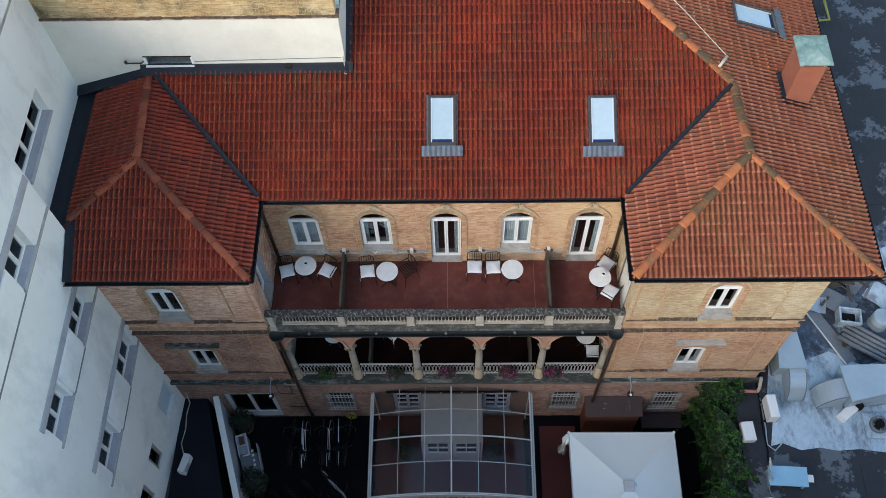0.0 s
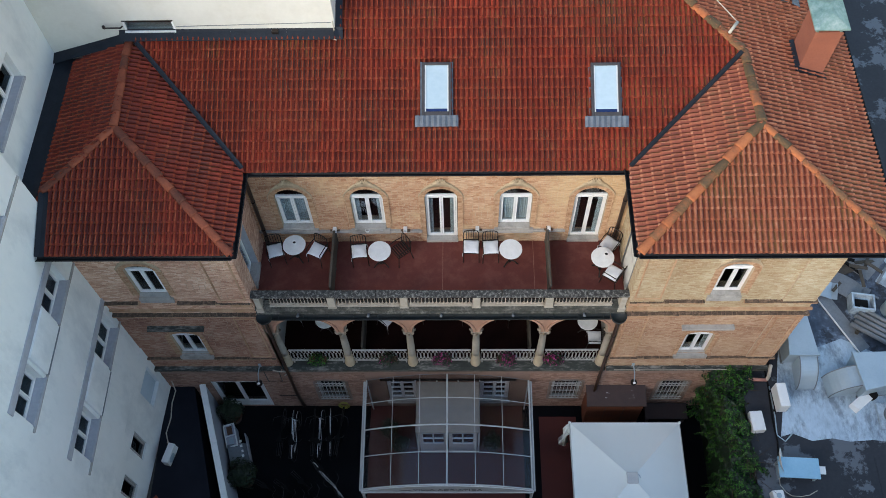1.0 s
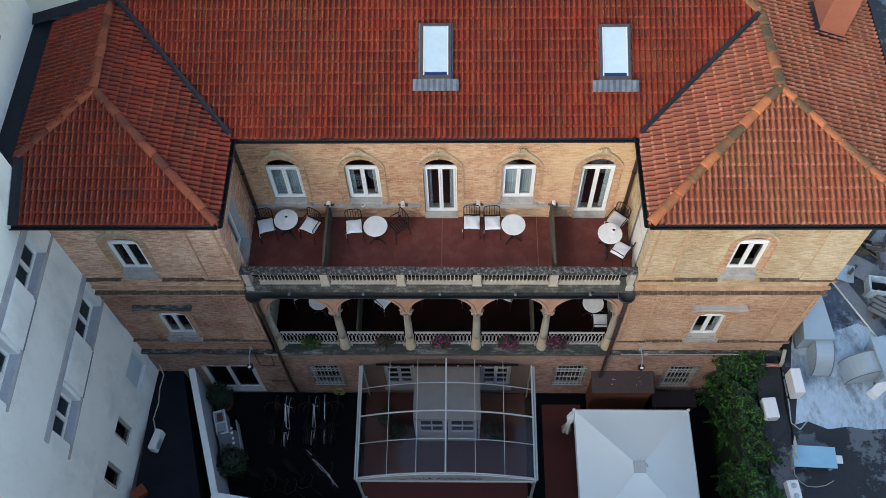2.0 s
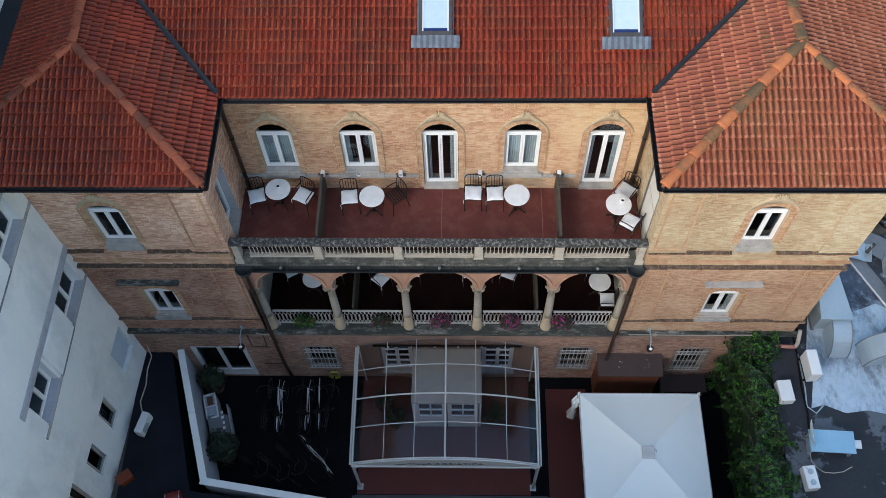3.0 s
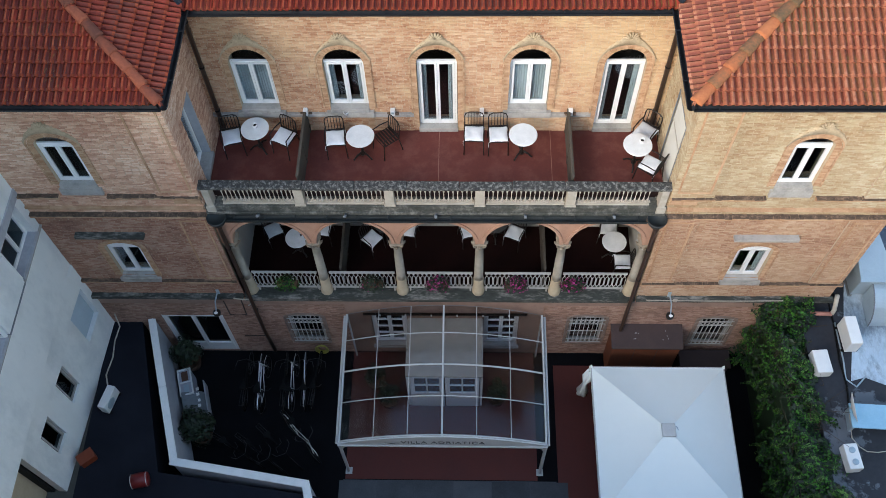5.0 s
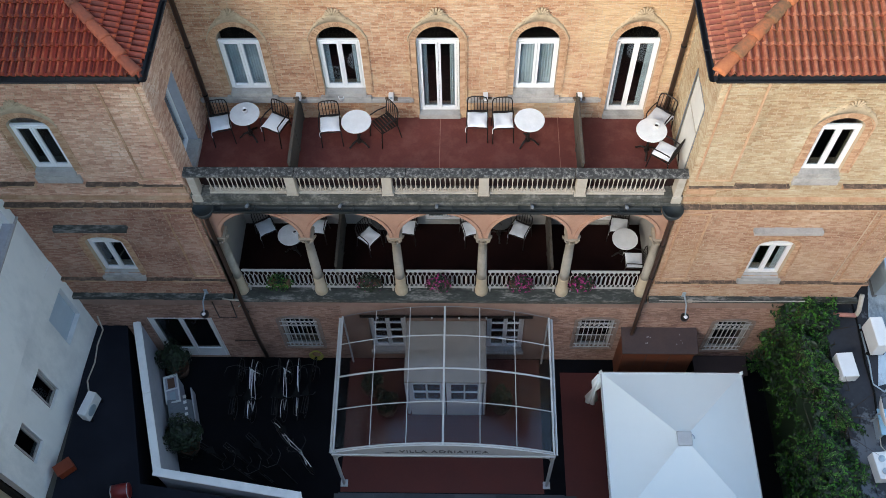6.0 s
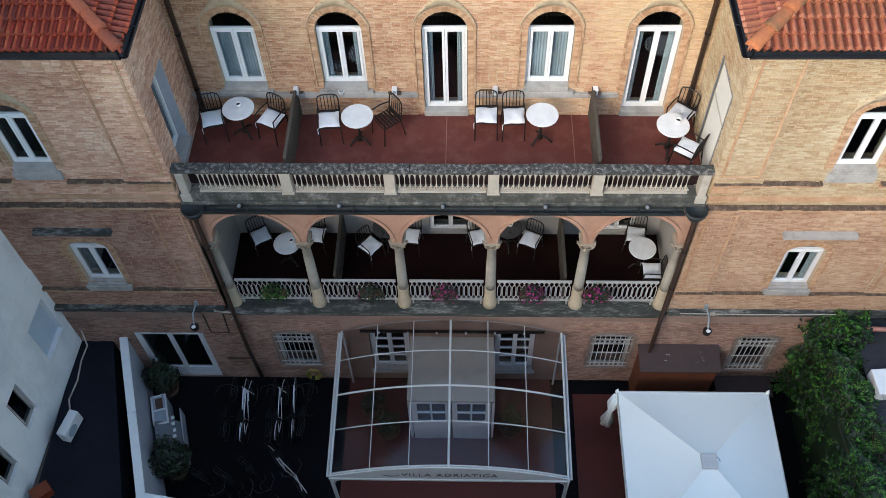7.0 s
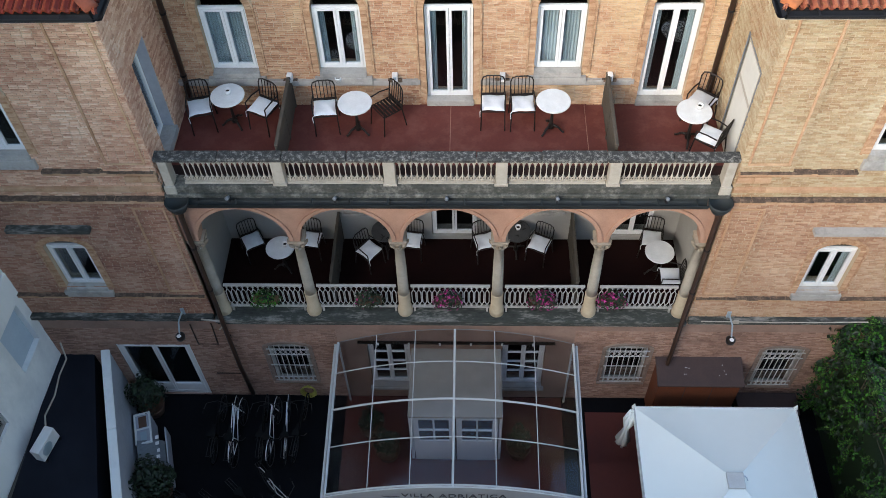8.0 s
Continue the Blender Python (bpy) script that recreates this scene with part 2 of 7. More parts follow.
M_GLASS_DARK = glass_material("dark window glass", (0.55, 0.60, 0.62), 0.02, 0.95, 7.0)
M_TERRACE = material("red terrace floor", [(0.102, 0.022, 0.016), (0.165, 0.040, 0.028)], 0.75, scale=1.3, fine=30, bump=0.1, stain_or_light=(0.21, 0.085, 0.065), stain_amount=0.45, stain_scale=2.6)
# near-black red has the shade of the loggia put into it
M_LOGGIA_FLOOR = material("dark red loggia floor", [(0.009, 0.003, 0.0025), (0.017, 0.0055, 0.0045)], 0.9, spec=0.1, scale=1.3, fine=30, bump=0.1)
M_IRON = material("dark wrought iron", [(0.014, 0.011, 0.010), (0.035, 0.027, 0.023)], 0.5, metal=0.5, scale=8, fine=60, bump=0.1)
M_TABLE = material("pale marble table top", [(0.62, 0.63, 0.63), (0.78, 0.79, 0.79)], 0.35, scale=7, fine=40, bump=0.02)
M_DARK_TABLE = material("dark table top", [(0.03, 0.03, 0.03), (0.07, 0.07, 0.07)], 0.3, scale=7, fine=40, bump=0.02)
M_CUSHION = material("white cushion cloth", [(0.66, 0.68, 0.70), (0.82, 0.83, 0.84)], 0.95, scale=9, fine=120, bump=0.3)
M_WOOD = material("weathered wooden screen", [(0.04, 0.033, 0.026), (0.095, 0.08, 0.06)], 0.85, scale=4, fine=40, bump=0.3, stretch=(1, 1, 0.2))
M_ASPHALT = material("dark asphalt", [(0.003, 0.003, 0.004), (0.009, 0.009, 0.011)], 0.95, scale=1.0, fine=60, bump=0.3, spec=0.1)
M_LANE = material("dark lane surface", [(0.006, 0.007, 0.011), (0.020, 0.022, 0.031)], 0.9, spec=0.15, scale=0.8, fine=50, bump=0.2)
M_RED_PAVE = material("red courtyard paving", [(0.078, 0.015, 0.010), (0.122, 0.026, 0.018)], 0.75, scale=1.5, fine=40, bump=0.2)
M_SLAB = material("dark stone slab", [(0.035, 0.040, 0.046), (0.085, 0.092, 0.10)], 0.8, scale=2.0, fine=30, bump=0.2, obj_random=0.3)
M_PALE_METAL = material("white painted steel", [(0.46, 0.47, 0.46), (0.58, 0.59, 0.58)], 0.45, scale=5, fine=40, bump=0.03)
M_CANOPY = glass_material("canopy glass", (0.80, 0.81, 0.83), 0.10, 0.925)
M_TENT = material("white tent fabric", [(0.85, 0.91, 0.87), (0.90, 0.95, 0.91)], 0.6, scale=1.2, fine=80, bump=0.05)
M_RUST = material("rusty steel", [(0.10, 0.028, 0.010), (0.20, 0.055, 0.018)], 0.8, scale=3, fine=30, bump=0.2)
M_RUST_TOP = material("brown shed lid", [(0.045, 0.026, 0.022), (0.075, 0.045, 0.038)], 0.7, scale=3, fine=30, bump=0.1)
M_LEAF = material("ivy leaf", [(0.003, 0.011, 0.003), (0.012, 0.046, 0.008), (0.052, 0.17, 0.018)], 0.6, scale=2.2, fine=9, bump=0.0, island=0.7, spec=0.3)
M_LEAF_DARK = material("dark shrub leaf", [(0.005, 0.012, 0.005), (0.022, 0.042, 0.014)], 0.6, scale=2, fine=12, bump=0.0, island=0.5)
M_TWIG = material("twig bark", [(0.03, 0.02, 0.012), (0.07, 0.05, 0.03)], 0.9, scale=8, fine=40, bump=0.3)
M_PETAL = material("magenta petal", [(0.25, 0.012, 0.11), (0.50, 0.035, 0.24)], 0.6, scale=5, fine=20, bump=0.0, island=0.6)
M_FLAT_ROOF = material("dark bitumen roof", [(0.009, 0.010, 0.014), (0.030, 0.033, 0.041)], 0.75, scale=0.9, fine=11, bump=0.2, stain_or_light=(0.13, 0.145, 0.165), stain_amount=0.8, stain_scale=0.8, stain_from=0.53, stain_edge=0.57)
M_ROOF_FROST = material("frosted bitumen", [(0.022, 0.027, 0.038), (0.075, 0.095, 0.13), (0.36, 0.45, 0.55)], 0.65, scale=1.1, fine=6, bump=0.25, stain_or_light=(0.018, 0.020, 0.027), stain_amount=0.9, stain_scale=1.6, stain_edge=0.56)
M_ROOF_PAINT = material("worn reflective roof paint", [(0.24, 0.30, 0.36), (0.42, 0.52, 0.60), (0.60, 0.69, 0.75)], 0.5, scale=0.45, fine=5, bump=0.15, stain_or_light=(0.09, 0.11, 0.14), stain_amount=0.7, stain_scale=0.9, stain_edge=0.62, stretch=(2.2, 1, 1))
M_GALV = material("galvanised duct", [(0.32, 0.40, 0.45), (0.41, 0.49, 0.54)], 0.45, metal=0.35, scale=2, fine=20, bump=0.05)
M_OLD_PIPE = material("dull grey metal", [(0.12, 0.135, 0.15), (0.24, 0.26, 0.275)], 0.6, metal=0.1, scale=3, fine=20, bump=0.1, stain_or_light=(0.06, 0.06, 0.06), stain_amount=0.5, stain_scale=3)
M_AC = material("white appliance casing", [(0.68, 0.68, 0.66), (0.78, 0.78, 0.76)], 0.5, scale=3, fine=30, bump=0.03)
M_COPPER = material("verdigris copper", [(0.08, 0.15, 0.13), (0.20, 0.30, 0.265), (0.40, 0.45, 0.43)], 0.5, metal=0.3, scale=2.5, fine=12, bump=0.15)
M_CHIMNEY = material("salmon chimney render", [(0.20, 0.062, 0.036), (0.29, 0.098, 0.058)], 0.85, scale=2, fine=25, bump=0.2)
# opaque pale blue, the reflected sky painted into the pane colour
M_SKYGLASS = material("skylight pane", [(0.34, 0.43, 0.48), (0.44, 0.53, 0.58)], 0.12, scale=1.5, fine=8, bump=0.0)
M_SKYGAP = material("deep blue pane edge", [(0.010, 0.022, 0.085), (0.02, 0.04, 0.14)], 0.2, scale=2, fine=10, bump=0.0)
M_BROWN_FRAME = material("brown skylight cladding", [(0.03, 0.025, 0.025), (0.06, 0.05, 0.048)], 0.5, scale=4, fine=30, bump=0.05)
M_ORANGE = material("orange plastic", [(0.17, 0.03, 0.010), (0.26, 0.05, 0.016)], 0.5, scale=3, fine=30, bump=0.02)
M_REDPL = material("red plastic", [(0.12, 0.010, 0.010), (0.20, 0.018, 0.018)], 0.4, scale=3, fine=30, bump=0.02)
M_PINKPIPE = material("salmon pvc pipe", [(0.45, 0.18, 0.13), (0.58, 0.26, 0.19)], 0.5, scale=3, fine=30, bump=0.02)
M_YELLOW = material("yellow hose", [(0.28, 0.26, 0.04), (0.42, 0.38, 0.08)], 0.5, scale=3, fine=30, bump=0.02)
M_STEEL = material("dull dark steel", [(0.01, 0.01, 0.01), (0.025, 0.025, 0.025)], 0.5, metal=0.2, scale=3, fine=30, bump=0.0)
M_CHROME = material("bright bicycle metal", [(0.70, 0.70, 0.70), (0.85, 0.85, 0.85)], 0.35, metal=0.3, scale=3, fine=30, bump=0.0)
M_RUBBER = material("black rubber", [(0.005, 0.005, 0.005), (0.012, 0.012, 0.012)], 0.85, spec=0.12, scale=6, fine=60, bump=0.1)
M_SHUTTER = material("pale blue shutter", [(0.42, 0.52, 0.60), (0.52, 0.62, 0.70)], 0.6, scale=2, fine=20, bump=0.05)
M_BLUE = material("pale blue sheet metal", [(0.22, 0.42, 0.56), (0.31, 0.52, 0.66)], 0.5, scale=2, fine=20, bump=0.03)
M_INK = material("dark lettering", [(0.06, 0.06, 0.06), (0.09, 0.09, 0.09)], 0.6, bump=0.0)
M_POT = material("brown clay pot", [(0.08, 0.04, 0.025), (0.15, 0.075, 0.045)], 0.8, scale=6, fine=40, bump=0.2)
M_BAND = material("grey lilac wall band", [(0.36, 0.365, 0.40), (0.47, 0.475, 0.50)], 0.85, scale=1.5, fine=12, bump=0.1, stain_or_light=(0.25, 0.25, 0.27), stain_amount=0.6)
# white render dimmed to lilac grey, courtyard shade included in the colour
M_LOW_WALL = material("shaded lilac rendered wall", [(0.36, 0.37, 0.40), (0.47, 0.48, 0.52)], 0.85, scale=1.2, fine=10, bump=0.12, stain_or_light=(0.24, 0.25, 0.28), stain_amount=0.5, stain_scale=1.2)
# left wing: shade put into the lower brick, the upper lightened against eave shadow
M_BRICK_LEFT = material("reddish brick", [(0.235, 0.100, 0.064), (0.34, 0.170, 0.110), (0.425, 0.245, 0.164), (0.51, 0.335, 0.24)], 0.9, scale=0.8, fine=30, bump=0.3, island=0.26, stain_or_light=(0.13, 0.08, 0.06), stain_amount=0.45, stain_scale=0.9)
M_BRICK_LEFT_TOP = material("pinkish tan brick", [(0.41, 0.205, 0.130), (0.57, 0.325, 0.212), (0.69, 0.45, 0.305), (0.79, 0.585, 0.43)], 0.9, scale=0.8, fine=30, bump=0.3, island=0.30, stain_or_light=(0.42, 0.20, 0.13), stain_amount=0.5, stain_scale=0.7)
M_LID_SPOT = material("pale droppings", [(0.4, 0.4, 0.38), (0.6, 0.6, 0.56)], 0.8, bump=0.0)
M_GRAVEL = material("distant ground", [(0.05, 0.05, 0.05), (0.10, 0.10, 0.095)], 0.9, scale=0.2, fine=3, bump=0.1)


# ---- mesh helpers ----
class Shape:
    """Collects vertices and faces for one mesh."""

    def __init__(self):
        self.v, self.f = [], []

    def add(self, verts, faces):
        n = len(self.v)
        self.v.extend(tuple(p) for p in verts)
        self.f.extend(tuple(i + n for i in f) for f in faces)
        return self

    def box(self, x0, x1, y0, y1, z0, z1, m=None):
        ps = [Vector((x, y, z)) for z in (z0, z1) for y in (y0, y1) for x in (x0, x1)]
        if m is not None:
            ps = [m @ p for p in ps]
        return self.add(ps, [(0, 2, 3, 1), (4, 5, 7, 6), (0, 1, 5, 4), (2, 6, 7, 3), (0, 4, 6, 2), (1, 3, 7, 5)])

    def prism(self, poly, axis, a, b):
        """poly: 2D points counter-clockwise; extruded along axis ('x','y','z') from a to b."""
        def place(p, h):
            return {'x': (h, p[0], p[1]), 'y': (p[0], h, p[1]), 'z': (p[0], p[1], h)}[axis]
        n = len(poly)
        vs = [place(p, a) for p in poly] + [place(p, b) for p in poly]
        fs = [tuple(range(n)), tuple(reversed(range(n, 2 * n)))] + [(i + n, (i + 1) % n + n, (i + 1) % n, i) for i in range(n)]
        return self.add(vs, fs)

    def tube(self, pts, r, n=6, closed=False):
        """A round bar along a polyline. r: one radius or one a point."""
        pts = [Vector(p) for p in pts]
        k = len(pts)
        rs = r if isinstance(r, (list, tuple)) else [r] * k
        base = len(self.v)
        ref = None
        for i, p in enumerate(pts):
            a = pts[i - 1] if (i > 0 or closed) else p
            c = pts[(i + 1) % k] if (i < k - 1 or closed) else p
            d = (c - a).normalized()
            if ref is None:
                ref = Vector((0, 0, 1)) if abs(d.z) < 0.9 else Vector((1, 0, 0))
            u = d.cross(ref).normalized()
            w = u.cross(d).normalized()
            ref = w
            for j in range(n):
                t = 2 * math.pi * j / n
                self.v.append(tuple(p + (u * math.cos(t) + w * math.sin(t)) * rs[i]))
        rings = k if closed else k - 1
        for i in range(rings):
            for j in range(n):
                a, c = base + i * n, base + ((i + 1) % k) * n
                self.f.append((a + j, a + (j + 1) % n, c + (j + 1) % n, c + j))
        if not closed:
            self.f.append(tuple(base + j for j in reversed(range(n))))
            self.f.append(tuple(base + (k - 1) * n + j for j in range(n)))
        return self

    def lathe(self, profile, n=16, at=(0, 0, 0)):
        """profile: (radius, z) from bottom to top."""
        base = len(self.v)
        for r, z in profile:
            for j in range(n):
                t = 2 * math.pi * j / n
                self.v.append((at[0] + r * math.cos(t), at[1] + r * math.sin(t), at[2] + z))
        for i in range(len(profile) - 1):
            for j in range(n):
                a, c = base + i * n, base + (i + 1) * n
                self.f.append((a + j, a + (j + 1) % n, c + (j + 1) % n, c + j))
        self.f.append(tuple(base + j for j in reversed(range(n))))
        self.f.append(tuple(base + (len(profile) - 1) * n + j for j in range(n)))
        return self

    def mesh(self, name, mat, smooth=False):
        me = bpy.data.meshes.new(name)
        me.from_pydata(self.v, [], self.f)
        me.validate()
        if mat:
            me.materials.append(mat)
        if smooth:
            me.polygons.foreach_set("use_smooth", [True] * len(me.polygons))
        me.update()
        return me


def thing(name, label, category, group="", kind="", at=None):
    """An Empty at the thing's base that parents its parts."""
    ob = new(name)
    ob.empty_display_size = 0.2
    if at is not None:
        ob.matrix_basis = at
    return tagged(ob, label, category, group, kind)


def part(name, shape, mat, parent=None, label="", bevel=0.0, smooth=False, kind=""):
    ob = new(name, shape.mesh(name, mat, smooth) if isinstance(shape, Shape) else shape)
    if parent is not None:
        ob.parent = parent
    if bevel:
        b = ob.modifiers.new("bevel", "BEVEL")
        b.width, b.segments, b.limit_method = bevel, 2, "ANGLE"
    return tagged(ob, label, kind=kind)


def structure(name, shape, mat, label, category, bevel=0.0, smooth=False):
    ob = part(name, shape, mat, None, "", bevel, smooth)
    return tagged(ob, label, category, kind="structure")


def local(shape, origin):
    """Moves a shape so that origin becomes its own zero."""
    shape.v = [(x - origin[0], y - origin[1], z - origin[2]) for x, y, z in shape.v]
    return shape


# ---- walls with openings and laid bricks ----
class Face:
    """A wall face: u runs along it, out is its outward side."""

    def __init__(self, origin, along, out):
        self.o, self.a, self.n = Vector(origin), Vector(along), Vector(out)

    def at(self, u, w, z):
        return self.o + self.a * u + self.n * w + Vector((0, 0, z))


def hole_span(h, z):
    """The stretch of u that an opening (u0, u1, z0, z1, rise) takes at height z."""
    u0, u1, z0, z1, rise = h
    if z < z0 or z > z1 + rise:
        return None
    if z <= z1:
        return u0, u1
    half, c = (u1 - u0) / 2, (u0 + u1) / 2
    k = math.sqrt(max(0.0, 1 - ((z - z1) / rise) ** 2))
    return c - half * k, c + half * k


def wall_shape(face, u0, u1, z0, z1, holes, thick):
    cuts = {u0, u1}
    for h in holes:
        steps = 10 if h[4] else 1
        for i in range(steps + 1):
            cuts.add(h[0] + (h[1] - h[0]) * (0.5 - 0.5 * math.cos(math.pi * i / steps)))
    cuts = sorted(c for c in cuts if u0 <= c <= u1)
    s = Shape()

    def block(a, b, la, lb, ta, tb):
        p = [face.at(a, 0, la), face.at(b, 0, lb), face.at(b, 0, tb), face.at(a, 0, ta)]
        q = [face.at(a, -thick, la), face.at(b, -thick, lb), face.at(b, -thick, tb), face.at(a, -thick, ta)]
        s.add(p + q, [(0, 1, 2, 3), (7, 6, 5, 4), (0, 4, 5, 1), (3, 2, 6, 7), (0, 3, 7, 4), (1, 5, 6, 2)])

    def top(h, u):
        if not h[4]:
            return h[3]
        k = (u - (h[0] + h[1]) / 2) / ((h[1] - h[0]) / 2)
        return h[3] + h[4] * math.sqrt(max(0.0, 1 - k * k))

    for a, b in zip(cuts, cuts[1:]):
        if b - a < 1e-5:
            continue
        mid = (a + b) / 2
        here = sorted([h for h in holes if h[0] < mid < h[1]], key=lambda h: h[2])
        la = lb = z0
        for h in here:
            if h[2] > la + 1e-4:
                block(a, b, la, lb, h[2], h[2])
            la, lb = top(h, a), top(h, b)
        block(a, b, la, lb, z1, z1)
    return s


def lay_bricks(face, u0, u1, z0, z1, holes, seed, course=0.042, length=0.155, joint=0.010, single=None):
    """Bricks in running bond as (joined Shape, list of single pieces)."""
    rng = random.Random(seed)
    joined, singles = Shape(), []
    z, row = z0, 0
    while z + course * 0.6 < z1:
        zt = min(z + course - joint, z1)
        zm = (z + zt) / 2
        spans = [(u0, u1)]
        for h in holes:
            g = hole_span(h, zm)
            if g:
                nxt = []
                for a, b in spans:
                    if g[0] > a:
                        nxt.append((a, min(b, g[0])))
                    if g[1] < b:
                        nxt.append((max(a, g[1]), b))
                spans = [q for q in nxt if q[1] - q[0] > 0.03]
        for a, b in spans:
            u = u0 - (length / 2 if row % 2 else 0) - rng.random() * 0.03
            while u < b:
                p, q = max(u, a), min(u + length - joint, b)
                if q - p > 0.03:
                    w = 0.008 + rng.random() * 0.010
                    dz = (rng.random() - 0.5) * 0.006
                    vs = [face.at(p, 0, z + dz), face.at(q, 0, z + dz), face.at(q, 0, zt + dz), face.at(p, 0, zt + dz),
                          face.at(p + .004, w, z + dz + .004), face.at(q - .004, w, z + dz + .004), face.at(q - .004, w, zt + dz - .004), face.at(p + .004, w, zt + dz - .004)]
                    fs = [(4, 5, 6, 7), (0, 1, 5, 4), (1, 2, 6, 5), (2, 3, 7, 6), (3, 0, 4, 7)]
                    if single and single[0] < (p + q) / 2 < single[1] and single[2] < zm < single[3] and len(singles) < 290:
                        singles.append((vs, fs))
                    else:
                        joined.add(vs, fs)
                u += length * (1 if rng.random() > 0.12 else 0.5)
        z += course
        row += 1
    return joined, singles


def bar(s, face, a, b, c, d, w0, w1):
    ps = [face.at(u, w, z) for z in (c, d) for w in (w0, w1) for u in (a, b)]
    s.add(ps, [(0, 1, 3, 2), (4, 6, 7, 5), (0, 4, 5, 1), (2, 3, 7, 6), (0, 2, 6, 4), (1, 5, 7, 3)])
    return s


BRICK_JOBS = []


def brick_wall(name, face, u0, u1, z0, z1, holes, thick, label, seed, single=None, laid=None):
    ob = structure(name, wall_shape(face, u0, u1, z0, z1, holes, thick), M_MORTAR, label, "wall")
    for k, (a, b, c, d, off) in enumerate(laid or [(u0, u1, z0, z1, 0.0)]):
        f2 = Face(face.o + face.n * off, face.a, face.n)
        if off:
            part("pilaster_core", bar(Shape(), face, a, b, c, d, .001, off), M_MORTAR, ob)
        BRICK_JOBS.append((ob, f2, a, b, c, d, holes, seed + 17 * k, single))
    return ob


FRONT = Face((0, 0, 0), (1, 0, 0), (0, -1, 0))
BACK = Face((0, 2.1, 0), (1, 0, 0), (0, -1, 0))
SIDE_R = Face((4.95, 0, 0), (0, 1, 0), (-1, 0, 0))
SIDE_L = Face((-5.0, 0, 0), (0, 1, 0), (1, 0, 0))
WING_R0, WING_R1, WING_L0, WING_L1 = 4.95, 9.8, -8.95, -5.0
OPEN_X = [-3.86, -1.90, 0.04, 1.99, 3.93]
OPEN_W = 0.86
TERRACE_Z, LOGGIA_Z, EAVE_Z = 7.65, 3.5, 11.86

back_holes = [(x - OPEN_W / 2, x + OPEN_W / 2, 7.78 if i in (2, 4) else 8.47, 9.85, 0.46) for i, x in enumerate(OPEN_X)]
loggia_holes = [(0.07 - .5, 0.07 + .5, 3.62, 5.9, 0.0), (3.97 - .43, 3.97 + .43, 3.62, 5.9, 0.0), (-1.9 - .43, -1.9 + .43, 4.5, 5.9, 0.0), (1.99 - .43, 1.99 + .43, 4.5, 5.9, 0.0)]
brick_wall("wall_terrace_back", BACK, -5.0, 4.95, TERRACE_Z - .05, EAVE_Z, back_holes, 0.35,
           "tawny brick rear wall of the upper terrace", 1, single=(0.45, 1.6, 8.3, 10.9))
structure("wall_loggia_back", wall_shape(BACK, -5.0, 4.95, LOGGIA_Z - .1, 7.2, loggia_holes, 0.35), M_PLASTER_IN,
          "off-white plastered rear wall of the loggia", "wall")

R3 = (6.99, 7.77, 8.53, 9.82, 0.32)
R2 = (6.92, 7.75, 4.58, 5.84, 0.26)
L3 = (-7.86, -7.06, 8.53, 9.82, 0.32)
L2 = (-7.82, -6.97, 4.58, 5.86, 0.26)
GR = (6.87, 7.77, 0.75, 2.26, 0.12)
DOOR_L = (-7.55, -5.85, 0.02, 2.34, 0.0)
brick_wall("wall_wing_right", FRONT, WING_R0, WING_R1, 3.3, EAVE_Z, [R3, R2], 0.35, "warm tawny brick front wall of the wing", 2,
           laid=[(4.95, 9.8, 3.3, 7.4, 0.0), (4.95, 9.8, 7.4, EAVE_Z, 0.0), (4.95, 5.85, 8.15, EAVE_Z, 0.055), (8.95, 9.8, 8.15, EAVE_Z, 0.055), (4.95, 5.75, 4.4, 7.36, 0.055), (9.0, 9.8, 4.4, 7.36, 0.055)])
brick_wall("wall_wing_left", FRONT, WING_L0, WING_L1, 3.3, EAVE_Z, [L3, L2], 0.35, "reddish brown brick front wall of the wing", 3,
           laid=[(-8.95, -5.0, 3.3, 7.4, 0.0), (-8.95, -5.0, 7.4, EAVE_Z, 0.0), (-5.9, -5.0, 8.15, EAVE_Z, 0.055), (-5.8, -5.0, 4.4, 7.36, 0.055)])
# moulded brick frames on the corner panels of both storeys
for nm, a, b, c, d in (("trim_panel_right", 4.95, 5.75, 4.4, 7.3), ("trim_panel_right_end", 9.0, 9.8, 4.4, 7.3), ("trim_panel_left", -5.8, -5.0, 4.4, 7.3),
                       ("trim_panel_right_top", 4.95, 5.85, 8.2, 11.6), ("trim_panel_left_top", -5.9, -5.0, 8.2, 11.6)):
    s = Shape()
    for u in (a + .10, b - .14):
        bar(s, FRONT, u, u + .04, c + .12, d - .12, .056, .088)
    for z in (c + .12, d - .16):
        bar(s, FRONT, a + .14, b - .14, z, z + .04, .056, .086)
    structure(nm, s, M_SURROUND, "moulded terracotta brick frame on a corner panel", "trim", bevel=.006)
SD_R = (0.36, 1.30, 7.62, 9.95, 0.0)
SD_L = (0.55, 1.30, 7.9, 10.0, 0.0)
brick_wall("wall_wing_right_side", SIDE_R, 0.35, 2.1, TERRACE_Z - .05, EAVE_Z, [SD_R], 0.3, "sunlit yellowish brick side wall by the terrace", 4)
brick_wall("wall_wing_left_side", SIDE_L, 0.35, 2.1, TERRACE_Z - .05, EAVE_Z, [SD_L], 0.3, "shaded grey brown brick side wall by the terrace", 5)
